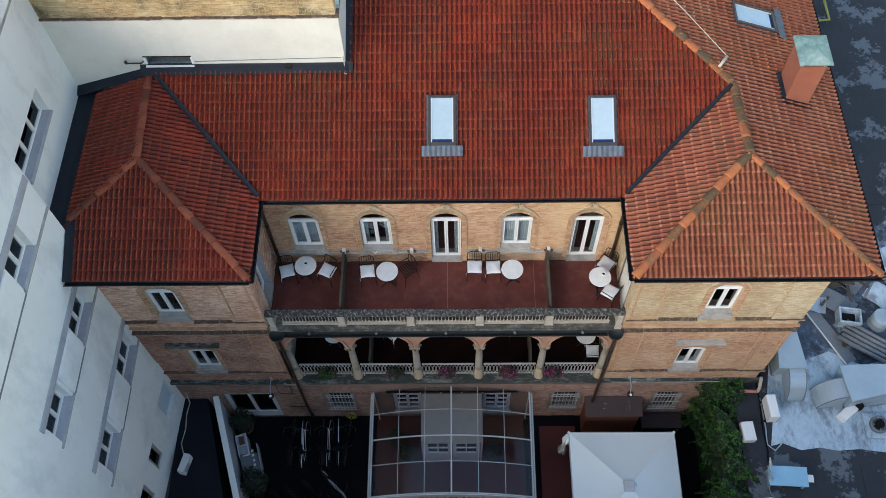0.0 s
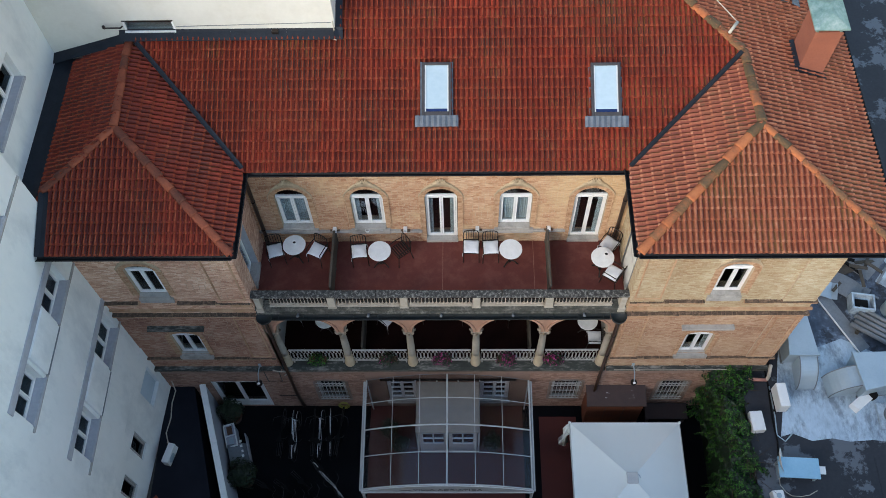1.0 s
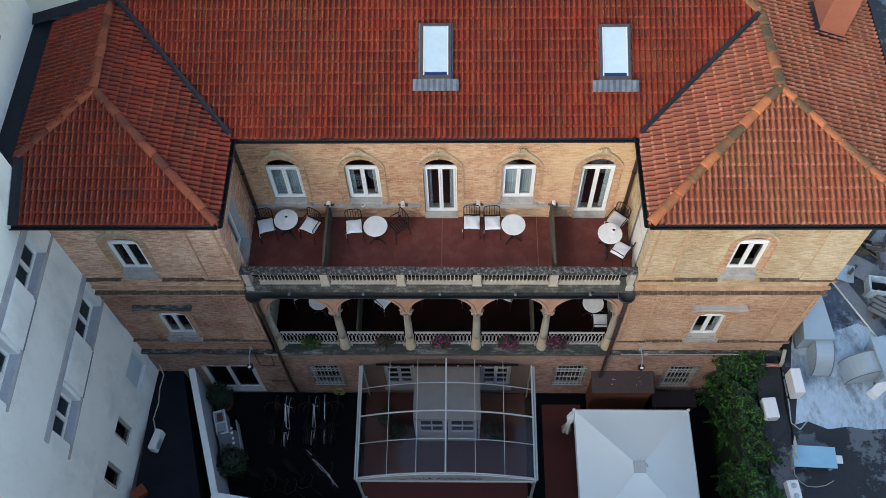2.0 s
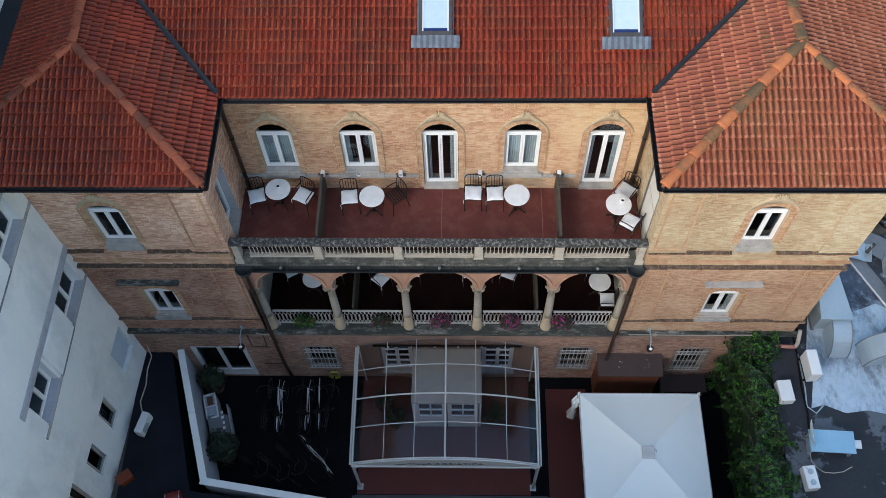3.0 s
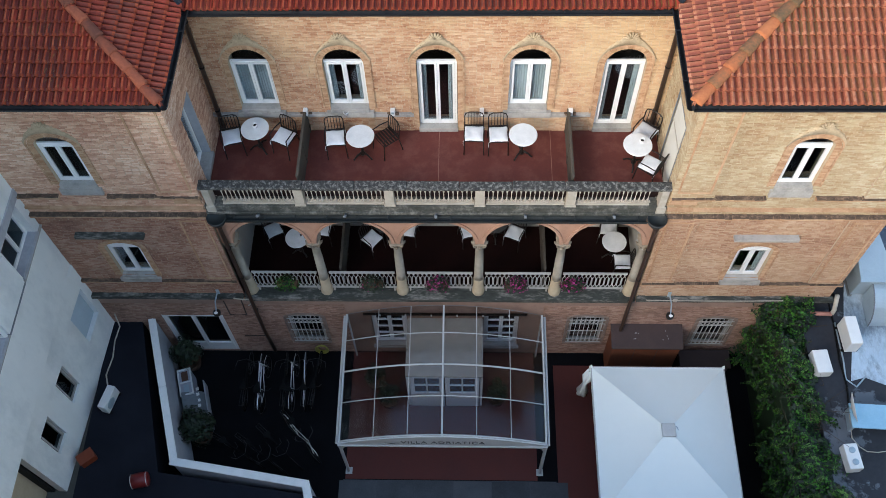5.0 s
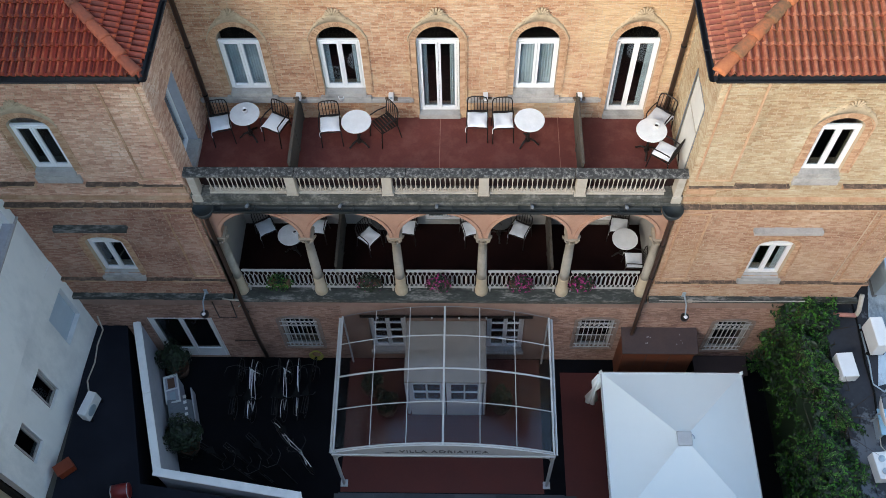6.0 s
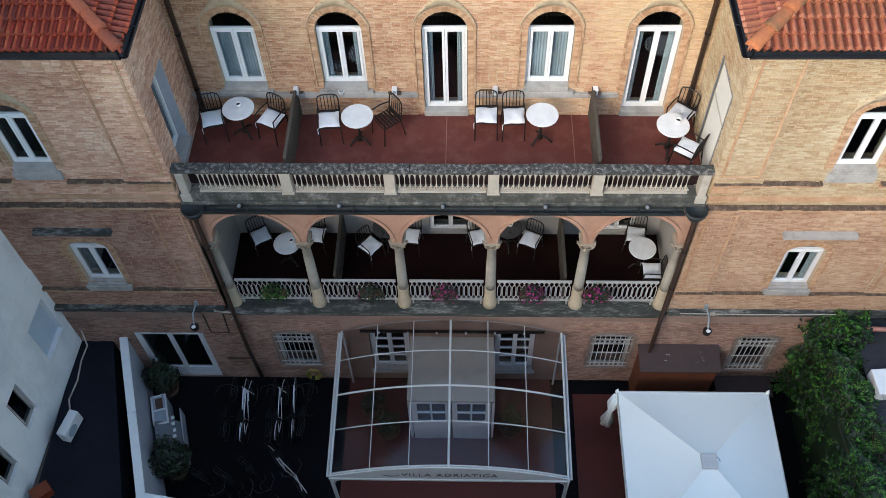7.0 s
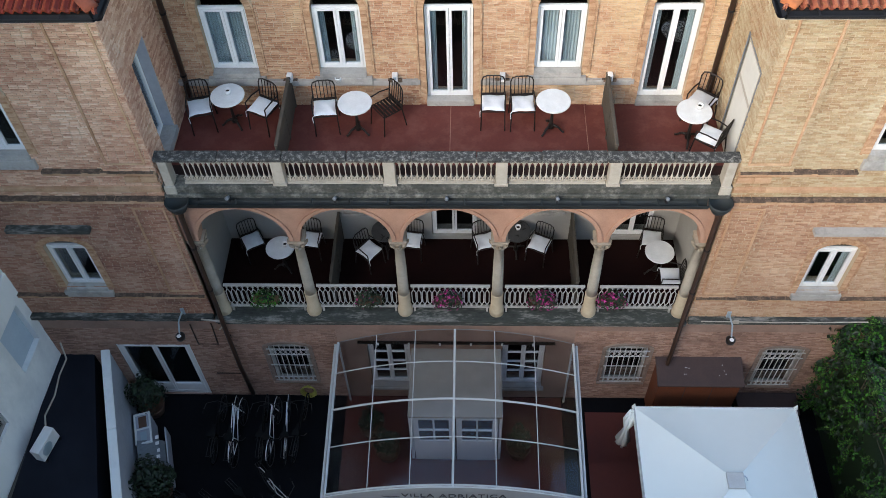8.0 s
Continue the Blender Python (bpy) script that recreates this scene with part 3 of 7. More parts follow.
for nm, fc, u1 in (("wall_wing_right_return", SIDE_R, 0.35), ("wall_wing_left_return", SIDE_L, 0.35)):
    brick_wall(nm, fc, 0.0, u1, TERRACE_Z - .05, EAVE_Z, [], 0.3, "brick return of the wing wall", 6, laid=[(0.0, u1, TERRACE_Z - .05, 8.15, 0.0), (-.055, u1, 8.15, EAVE_Z, 0.0)])
for nm, fc in (("wall_loggia_right", SIDE_R), ("wall_loggia_left", SIDE_L)):
    structure(nm, wall_shape(fc, 0.0, 2.1, LOGGIA_Z - .1, 7.2, [], 0.3), M_PLASTER_IN, "off-white plastered side wall of the loggia", "wall")
GWL, GWR = (-4.12, -3.2, 0.78, 2.28, 0.12), (3.45, 4.37, 0.85, 2.30, 0.12)
UWL, UWR = (-1.88, -0.92, 0.6, 2.48, 0.0), (1.14, 2.10, 0.6, 2.48, 0.0)
ground_holes = [GWL, GWR, GR, UWL, UWR, DOOR_L]
ground_wall = structure("wall_ground_floor", wall_shape(FRONT, WING_L0, WING_R1, -0.3, 3.3, ground_holes, 0.35), M_PINK_WALL,
                        "pinkish weathered brick ground floor wall", "wall")
for a, b in ((WING_L0, -2.5), (2.7, WING_R1)):
    BRICK_JOBS.append((ground_wall, FRONT, a, b, 0.02, 3.0, ground_holes, 40, None))
# outer and rear walls close the villa
s = Shape().box(9.8, 10.05, 0.35, 14, -.3, 11.9)
structure("wall_villa_east", s, M_PINK_WALL, "plain outer side wall of the villa", "wall")
# unseen wall, added to block daylight from the west
structure("wall_villa_west", Shape().box(-9.2, -8.97, .36, 14, -.3, 11.6), M_PINK_WALL, "unseen wall added to keep daylight out of the villa", "wall")
s = Shape().box(-9.0, 9.8, 14, 14.3, -.3, 14)
structure("wall_villa_rear", s, M_PINK_WALL, "plain rear wall of the villa", "wall")
# boards painted near-black in place of the shade inside the villa
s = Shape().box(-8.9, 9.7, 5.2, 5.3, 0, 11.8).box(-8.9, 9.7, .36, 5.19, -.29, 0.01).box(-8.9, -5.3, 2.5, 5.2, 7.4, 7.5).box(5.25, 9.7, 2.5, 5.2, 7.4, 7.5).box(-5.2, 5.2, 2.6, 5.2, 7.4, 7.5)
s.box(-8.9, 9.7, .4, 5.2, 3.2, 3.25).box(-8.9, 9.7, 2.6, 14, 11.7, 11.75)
structure("wall_inner", s, M_DARK, "near-black boards standing in for unlit rooms", "wall")

# ---- floors ----
terrace_floor = structure("floor_terrace", Shape().box(-5.0, 4.95, 0.3, 2.1, 7.2, TERRACE_Z).box(-5.0, 4.95, 0.0, 0.2995, 7.42, TERRACE_Z), M_TERRACE, "brick-red sealed terrace floor with pale joints", "floor")
for x in (0.05, 2.55):
    part("floor_joint", Shape().box(x - .006, x + .006, .3, 2.09, TERRACE_Z, TERRACE_Z + .003), M_JOINT, terrace_floor)
# thin dark strip paints the shade on the floor behind the balustrade
part("floor_drain", Shape().box(-4.98, 4.93, .242, .53, TERRACE_Z + .0005, TERRACE_Z + .006), M_FLOOR_SHADE, terrace_floor, "dark strip painted as shade on the floor along the balustrade")
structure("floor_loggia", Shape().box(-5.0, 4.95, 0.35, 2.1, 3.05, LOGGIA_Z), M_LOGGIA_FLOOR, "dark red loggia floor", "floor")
structure("ground", Shape().box(-600, 600, -600, 600, -0.4, -0.3), M_GRAVEL, "grey ground around the buildings", "ground")
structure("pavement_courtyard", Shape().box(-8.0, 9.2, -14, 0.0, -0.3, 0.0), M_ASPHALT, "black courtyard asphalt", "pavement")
structure("pavement_red", Shape().box(-2.55, 2.6, -3.72, -0.02, 0.0, 0.012), M_RED_PAVE, "dark red paving under the glass canopy", "pavement")
structure("pavement_red_path", Shape().box(3.15, 4.4, -9, -0.4, 0.0, 0.012), M_RED_PAVE, "dark red paved path beside the tent", "pavement")
slabs = structure("pavement_stone", Shape().box(-2.6, 3.1, -9, -3.74, 0.0, 0.006), M_SLAB, "dark grey stone slabs before the entrance", "pavement")

# ---- ledges on the facade ----
def ledge(name, x0, x1, z0, z1, depth, mat, label):
    s = Shape()
    n = max(2, int((x1 - x0) / 0.5))
    rng = random.Random(int(z0 * 100 + x0 * 7))
    for i in range(n):
        a, b = x0 + (x1 - x0) * i / n, x0 + (x1 - x0) * (i + 1) / n
        d = depth + (rng.random() - .5) * .015
        s.box(a + .002, b - .002, -d, -.0005, z0 + (rng.random() - .5) * .01, z1)
        s.box(a + .002, b - .002, -d * .55, -.0006, z0 - .05, z0 - .006)
    ob = structure(name, s, M_SURROUND if mat is M_LEDGE else mat, label, "trim", bevel=0.008)
    if mat is M_LEDGE:
        # crumbled dark upper edge, in short pieces
        c = Shape()
        u = x0
        while u < x1:
            L = min(rng.uniform(.10, .26), x1 - u)
            d = depth + rng.uniform(.004, .016)
            c.box(u + .003, u + L - .003, -d, -.0007, z1 - rng.uniform(.012, .032), z1 + rng.uniform(.004, .014))
            u += L
        part("weathered_edge", c, M_LEDGE, ob, kind="stuff")
    return ob


for side, (x0, x1) in (("right", (4.97, 9.88)), ("left", (-8.95, -5.02))):
    wc = 7.45 if side == "right" else -7.5
    for a, b in ((x0, wc - .52), (wc + .52, x1)):
        ledge("trim_sill_" + side, a, b, 8.05, 8.14, 0.09, M_LEDGE, "dark weathered brick string course at sill height")
    ledge("trim_band_" + side, x0, x1, 7.62, 7.70, 0.07, M_SURROUND, "thin terracotta string course")
    ledge("trim_floor_" + side, x0, x1, 7.33, 7.43, 0.11, M_LEDGE, "dark weathered brick string course between storeys")
    wc = 7.35 if side == "right" else -7.37
    for a, b in ((x0, wc - .48), (wc + .48, x1)):
        ledge("trim_low_sill_" + side, a, b, 4.26, 4.36, 0.08, M_LEDGE, "dark weathered brick string course under the lower windows")
    ledge("trim_base_" + side, x0, x1, 3.50, 3.62, 0.14, M_MOSS, "mossy stone string course over the ground floor")
ledge("trim_frieze_right", 4.97, 5.55, 7.86, 7.98, 0.06, M_SURROUND, "terracotta corner panel")
ledge("trim_frieze_left", -5.6, -5.02, 7.86, 7.98, 0.06, M_SURROUND, "terracotta corner panel")
for nm, a, b in (("trim_hood_right", 6.66, 8.10), ("trim_hood_left", -8.25, -6.66)):
    s = Shape().box(a, b, -.16, -.001, 6.5, 6.6).box(a + .04, b - .04, -.1, -.001, 6.42, 6.498)
    structure(nm, s, M_STONE if "right" in nm else M_MOSS, "grey stone hood ledge over a window", "trim", bevel=0.01)
ledge("trim_back_dado", -4.98, -.5, 8.2, 8.3, 0.07, M_STONE, "grey stained dado ledge on the terrace wall")
ledge("trim_back_dado", .6, 3.4, 8.2, 8.3, 0.07, M_STONE, "grey stained dado ledge on the terrace wall")
for o in bpy.data.objects:
    if o.name.startswith("trim_back_dado"):
        o.location.y = 2.1


# ---- windows and doors ----
def arc(u0, u1, z1, rise, n=14, grow=0.0):
    c, h = (u0 + u1) / 2, (u1 - u0) / 2 + grow
    return [(c + h * math.cos(math.pi * (1 - i / n)), z1 + (rise + grow) * math.sin(math.pi * i / n)) for i in range(n + 1)]


def curtain_shape(face, a, b, c, d, w, waves):
    s = Shape()
    n = waves * 6
    for i in range(n + 1):
        u = a + (b - a) * i / n
        dw = 0.025 * math.sin(2 * math.pi * waves * i / n) + 0.01 * math.sin(5 * i)
        s.v += [tuple(face.at(u, w + dw, c)), tuple(face.at(u, w + dw * .8, d))]
    for i in range(n):
        s.f.append((2 * i, 2 * i + 2, 2 * i + 3, 2 * i + 1))
    return s


def opening(name, face, hole, label, category, recess=0.09, curtains="none", sill=None, surround=0.15, ornament=False, frame_w=0.045, leaves=2, threshold=False, muntins=0, frame_mat=None, sill_mat=None, surround_mat=None, kick=0.0, glass=None):
    """A white framed window or glazed door in an opening, with stone sill, terracotta surround and carved crest."""
    u0, u1, z0, z1, rise = hole
    e = thing(name, label, category, kind="structure", at=Matrix.Translation(face.at((u0 + u1) / 2, 0, z0)))
    inv = face.at((u0 + u1) / 2, 0, z0)
    fr = Shape()
    w0, w1 = -recess - .06, -recess
    a, b = u0 + .01, u1 - .01
    bar(fr, face, a, a + frame_w, z0 + .014, z1, w0, w1); bar(fr, face, b - frame_w, b, z0 + .01, z1, w0, w1)
    bar(fr, face, a + frame_w, b - frame_w, z0 + .01, z0 + .01 + frame_w, w0, w1); bar(fr, face, a + frame_w, b - frame_w, z1 - frame_w, z1, w0, w1)
    part("window_frame", local(fr, inv), frame_mat or M_WHITE, e, bevel=.006)
    inner0, inner1, zz0, zz1 = a + frame_w, b - frame_w, z0 + .01 + frame_w, z1 - frame_w
    step = (inner1 - inner0) / leaves
    for k in range(leaves):
        p, q = inner0 + k * step + .003, inner0 + (k + 1) * step - .003
        s = Shape()
        t = .048
        bar(s, face, p, p + t, zz0, zz1, w0 + .01, w1 + .015); bar(s, face, q - t, q, zz0, zz1, w0 + .01, w1 + .015)
        bar(s, face, p + t, q - t, zz0, zz0 + t + .02, w0 + .01, w1 + .015); bar(s, face, p + t, q - t, zz1 - t, zz1, w0 + .01, w1 + .015)
        for r in range(1, muntins + 1):
            zr = zz0 + t + (zz1 - zz0 - 2 * t) * r / (muntins + 1)
            bar(s, face, p + t, q - t, zr - .013, zr + .013, w0 + .02, w1 + .01)
        if kick:
            bar(s, face, p + t, q - t, zz0 + t + .02, zz0 + kick, w0 + .02, w1 + .008)
        sash = part("sash", local(s, inv), frame_mat or M_WHITE, e, bevel=.005)
        g = part("pane", local(bar(Shape(), face, p + t, q - t, zz0 + max(t + .02, kick), zz1 - t, w0 + .03, w0 + .036), inv), glass or M_GLASS, sash)
        g.visible_shadow = False
        if curtains != "none":
            full = curtains == "full"
            for (x0, x1) in ([(p + .02, q - .02)] if full else [(p + .02, p + .02 + step * .33)] if k == 0 else [(q - .02 - step * .33, q - .02)]):
                part("curtain", local(curtain_shape(face, x0, x1, zz0, zz1 - .05, w0 - .05, 6 if full else 3), inv), M_CURTAIN, e, smooth=True)
    if rise:
        poly = arc(a, b, z1, rise - .01)
        s = Shape()
        n = len(poly)
        s.add([face.at(u, w0 + .02, z) for u, z in poly], [tuple(range(n))])
        part("lunette", local(s, inv), M_GLASS, e, "dark arched top light").visible_shadow = False
    if surround:
        # moulded band round the opening, in separate voussoirs
        outer = [(u0 - surround, z0 + (.0 if not threshold else .1))] + arc(u0, u1, z1, rise, 40, surround) + [(u1 + surround, z0 + (.0 if not threshold else .1))]
        innerl = [(u0, z0)] + arc(u0, u1, z1, rise, 40, 0) + [(u1, z0)]
        s = Shape()
        def seg(p, q, r, t, w):
            vs = [face.at(*[x[0], 0, x[1]]) for x in (p, q, r, t)] + [face.at(x[0], w, x[1]) for x in (p, q, r, t)]
            s.add(vs, [(4, 5, 6, 7), (0, 1, 5, 4), (1, 2, 6, 5), (2, 3, 7, 6), (3, 0, 4, 7)])
        def between(p, q, f):
            return (p[0] + (q[0] - p[0]) * f, p[1] + (q[1] - p[1]) * f)
        for i in range(len(outer) - 1):
            parts_n = 30 if i in (0, len(outer) - 2) else 1
            for k in range(parts_n):
                f0, f1 = k / parts_n, (k + .91) / parts_n
                o0, o1 = between(outer[i], outer[i + 1], f0), between(outer[i], outer[i + 1], f1)
                i0, i1 = between(innerl[i], innerl[i + 1], f0), between(innerl[i], innerl[i + 1], f1)
                m0, m1 = between(i0, o0, .72), between(i1, o1, .72)
                if rise or parts_n > 1:
                    seg(i0, m0, m1, i1, .018 + .007 * ((k + i) % 2))
                    seg(between(i0, o0, .80), o0, o1, between(i1, o1, .80), .040)
        part("surround", local(s, inv), surround_mat or M_SURROUND, e, "moulded terracotta surround" if surround_mat is None else "worn stone surround")
    if ornament:
        # a pale carved field over the arch that rises to a palmette
        s = Shape()
        c, half, zt = (u0 + u1) / 2, (u1 - u0) / 2 + surround, z1 + rise + surround
        peak = zt + .31
        low = arc(u0, u1, z1, rise, 24, surround + .004)[1:-1]
        def crown(u):
            k = min(1.0, abs(u - c) / (half * .96))
            return z1 + .2 + (peak - z1 - .2) * (1 - k) ** .62 + .012 * math.sin(26 * k)
        rows_ = []
        for u, z in low:
            top = max(crown(u), z + .012)
            rows_.append([face.at(u, .002, z), face.at(u, .050, z), face.at(u, .040, (z + top) / 2), face.at(u, .048, top - .008), face.at(u, .002, top)])
        for p_, q_ in zip(rows_, rows_[1:]):
            s.add(p_ + q_, [(i, i + 5, i + 6, i + 1) for i in range(4)])
        for i in range(7):
            t = math.radians(18 + 24 * i)
            d, r = Vector((math.cos(t), 0, math.sin(t))), .15 + .03 * math.sin(t)
            pts = [face.at(c + d.x * r * k, .05 + .016 * math.sin(k * 3), peak - .13 + d.z * r * k) for k in (.1, .5, .85, 1.0)]
            s.tube(pts, [.012, .021, .024, .010], 6)
        for sx in (-1, 1):
            for i in range(4):
                k = .2 + .17 * i
                u = c + sx * half * k
                z = crown(u) - .03 - .012 * i
                r = .034 - .004 * i
                s.tube([face.at(u + sx * r * math.cos(t * .9) * (1 - t * .1), .052, z + r * math.sin(t * .9) * (1 - t * .1)) for t in range(7)], [.012, .012, .011, .010, .009, .008, .005], 5)
        part("crest", local(s, inv), M_ORNAMENT, e, "pale carved shell crest", smooth=True)
    if sill:
        s = Shape()
        d, h, ext = sill
        bar(s, face, u0 - ext, u1 + ext, z0 - h, z0 - h * .35, .0005, d)
        bar(s, face, u0 + .002, u1 - .002, z0 - h * .35, z0 + .008, -recess - .05, d * .75)
        part("sill", local(s, inv), sill_mat or M_STONE, e, "grey stone sill", bevel=.012)
    if threshold:
        s = bar(Shape(), face, u0 - .01, u1 + .01, z0 - .128, z0 + .012, -.3, .06)
        part("threshold", local(s, inv), M_STONE, e, "worn grey stone threshold", bevel=.012)
    return e


cur = ["full", "half", "half", "full", "half"]
for i, h in enumerate(back_holes):
    door = i in (2, 4)
    opening("door_%d" % (i + 1) if door else "window_%d" % (i + 1), BACK, h,
            "white double glazed door under a terracotta arch with carved crest" if door else "white two-leaf window with curtains under a terracotta arch with carved crest",
            "door" if door else "window", curtains=cur[i], sill=None if door else (.10, .26, .10), ornament=True, threshold=door)
opening("window_6", FRONT, R3, "white two-leaf window in a sunlit brick wing with terracotta arch", "window", sill=(.08, .34, .05), ornament=True, surround=.16, recess=.075, glass=M_GLASS_DARK)
opening("window_7", FRONT, L3, "white two-leaf window in a shaded brick wing with terracotta arch", "window", sill=(.08, .34, .05), ornament=True, surround=.16, recess=.075, glass=M_GLASS_DARK)
opening("window_8", FRONT, R2, "small white two-leaf window under a grey stone hood", "window", sill=(.08, .27, .08), surround=.14, curtains="half")
opening("window_9", FRONT, L2, "small white two-leaf window under a stained stone hood", "window", sill=(.08, .27, .08), surround=.14)
opening("door_6", BACK, loggia_holes[0], "white double glazed door at the back of the loggia", "door", surround=0, recess=.06)
opening("door_7", BACK, loggia_holes[1], "white double glazed door at the end of the loggia", "door", surround=0, recess=.06)
opening("window_10", BACK, loggia_holes[2], "loggia window with white frame", "window", surround=0, recess=.1, sill=(.06, .12, .05))
opening("window_11", BACK, loggia_holes[3], "loggia window with white frame", "window", surround=0, recess=.1, sill=(.06, .12, .05))
opening("window_12", FRONT, UWL, "white framed window beside the entrance under the canopy", "window", muntins=3, frame_w=.07, surround=0, recess=.08, sill=(.1, .12, .05))
opening("window_13", FRONT, UWR, "white framed window beside the entrance under the canopy", "window", muntins=3, frame_w=.07, surround=0, recess=.08, sill=(.1, .12, .05))
opening("door_8", FRONT, DOOR_L, "wide white framed glazed doors on the ground floor", "door", surround=0, recess=.03, frame_w=.09, kick=.38)
for k, h in enumerate((GWL, GWR, GR)):
    w = opening("window_%d" % (14 + k), FRONT, h, "ground floor window behind a white iron grille", "window", leaves=1, frame_w=.02, surround=.10, recess=.05, sill=(.05, .10, .08), frame_mat=M_STONE, surround_mat=M_WORN_STONE, sill_mat=M_WORN_STONE)
    g = Shape()
    u0, u1, z0, z1, rise = h
    inv = FRONT.at((u0 + u1) / 2, 0, z0)
    for i in range(8):
        u = u0 + .05 + (u1 - u0 - .1) * i / 7
        g.tube([FRONT.at(u, .04, z0 + .03), FRONT.at(u, .04, z1 + rise * .7)], .011, 5)
    for z in (z0 + .05, z0 + .22, z0 + .75, z1 - .28, z1 - .05):
        g.tube([FRONT.at(u0 - .02, .045, z), FRONT.at(u1 + .02, .045, z)], .013, 5)
    for i in range(7):
        for zc in (z0 + .135, z1 - .165):
            c = u0 + .05 + (u1 - u0 - .1) * (i + .5) / 7
            g.tube([FRONT.at(c + .045 * math.cos(t * .785), .045, zc + .075 * math.sin(t * .785)) for t in range(8)], .008, 4, closed=True)
    part("grille", local(g, inv), M_RAIL, w, "white scrolled iron grille")
# side openings of the terrace
e = thing("door_9", "plain off-white panelled side door onto the terrace", "door", kind="structure", at=Matrix.Translation((4.95, .83, 7.62)))
s = bar(Shape(), SIDE_R, .36, 1.30, 7.62, 9.95, -.06, -.01)
part("door_leaf", local(s, (4.95, .83, 7.62)), M_CREAM, e, bevel=.01)
s = bar(Shape(), SIDE_R, .33, .36, 7.62, 9.98, -.1, .02); bar(s, SIDE_R, 1.30, 1.33, 7.62, 9.98, -.1, .02); bar(s, SIDE_R, .36, 1.30, 9.95, 9.98, -.1, .02)
part("door_frame", local(s, (4.95, .83, 7.62)), M_OLD_PIPE, e)
s = bar(Shape(), SIDE_R, .44, 1.22, 9.2, 9.86, -.01, 0.005); bar(s, SIDE_R, .44, 1.22, 7.75, 9.1, -.01, 0.004)
part("door_panel", local(s, (4.95, .83, 7.62)), M_CREAM_WALL, e, bevel=.008)
side_door = opening("door_10", SIDE_L, SD_L, "white framed side door with grey stone reveal onto the terrace", "door", surround=0, recess=.2, leaves=1, threshold=True)
part("reveal", local(bar(Shape(), SIDE_L, 1.284, 1.2985, 7.9, 10.0, -.195, -.004), SIDE_L.at((SD_L[0] + SD_L[1]) / 2, 0, SD_L[2])), M_BAND, side_door, "grey lilac rendered reveal")


# ---- roofs ----
S_MAIN, S_WING = 0.40, 0.36
TILE_W, TILE_L = 0.252, 0.250
TILE_JOBS = []


def tile_profile():
    half = [(0.0, 0.012), (0.014, 0.001), (0.043, 0.0), (0.057, 0.024), (0.080, 0.056), (0.104, 0.045)]
    pts = half + [(u + TILE_W / 2, w) for u, w in half] + [(TILE_W, 0.012)]
    return pts


def tile_local():
    pr = tile_profile()
    n = len(pr)
    vs = [(u, y, w + h) for y, h in ((0, .044), (.05, .0375), (TILE_L + .05, 0), (0, .006)) for u, w in pr]
    fs = [(r * n + i, r * n + i + 1, (r + 1) * n + i + 1, (r + 1) * n + i) for r in (0, 1) for i in range(n - 1)] + [(3 * n + i, 3 * n + i + 1, i + 1, i) for i in range(n - 1)]
    return vs, fs


class Slope:
    """A roof plane: o on its eave, u along the eave, going up at slope m in the level direction h."""

    def __init__(self, o, u, h, m):
        self.o, self.u, self.h = Vector(o), Vector(u), Vector(h)
        self.v = (Vector(h) + Vector((0, 0, m))).normalized()
        self.n = self.u.cross(self.v).normalized()
        self.m = m

    def z(self, x, y):
        return self.o.z + self.m * ((Vector((x, y, 0)) - Vector((self.o.x, self.o.y, 0))).dot(self.h))

    def p(self, x, y, w=0.0):
        return Vector((x, y, self.z(x, y))) + self.n * w


def inside(poly, x, y, margin):
    n = len(poly)
    for i in range(n):
        (ax, ay), (bx, by) = poly[i], poly[(i + 1) % n]
        dx, dy = bx - ax, by - ay
        if (dx * (y - ay) - dy * (x - ax)) / math.hypot(dx, dy) < -margin:
            return False
    return True


def roof(name, slope, polys, label, singles=0, pale=False):
    deck = Shape()
    for poly in polys:
        top = [slope.p(x, y, -.004) for x, y in poly]
        low = [slope.p(x, y, -.12) for x, y in poly]
        k = len(poly)
        deck.add(top + low, [tuple(range(k)), tuple(reversed(range(k, 2 * k)))] + [(i, i + k, (i + 1) % k + k, (i + 1) % k) for i in range(k)])
    ob = structure(name, deck, M_GUTTER, label, "roof")
    TILE_JOBS.append((ob, slope, polys, singles, pale))
    return ob


RX, LX, PY = 7.33, -7.35, 1.97
WING_Y, WING_Z = -.80, 12.09
WB_Y, WB_X = 4.63, -2.42
main = Slope((0, 1.46, 12.03), (1, 0, 0), (0, 1, 0), S_MAIN)
wing_rf = Slope((0, WING_Y, WING_Z), (1, 0, 0), (0, 1, 0), S_WING)
wing_ri = Slope((4.50, 0, WING_Z), (0, -1, 0), (1, 0, 0), S_WING)
wing_ro = Slope((10.2, 0, WING_Z - .36 * .05), (0, 1, 0), (-1, 0, 0), S_WING)
wing_li = Slope((-4.56, 0, WING_Z), (0, 1, 0), (-1, 0, 0), S_WING)
wing_lo = Slope((-10.3, 0, WING_Z), (0, -1, 0), (1, 0, 0), S_WING)
VT_R, VT_L = (7.22, 4.02), (-7.2, 4.36)
roof("roof_main", main, [[(WB_X, 1.46), (4.50, 1.46), VT_R, (3.1, 8.0), (WB_X, 8.0)], [(-4.56, 1.46), (WB_X, 1.46), (WB_X, 4.55), (-7.25, 4.55), VT_L]],
     "weathered red clay tiled main roof slope with skylights", 280)
roof("roof_wing_right_front", wing_rf, [[(4.50, WING_Y), (10.2, WING_Y), (RX, PY)]], "red clay tiled hip end of the wing roof", 120, True)
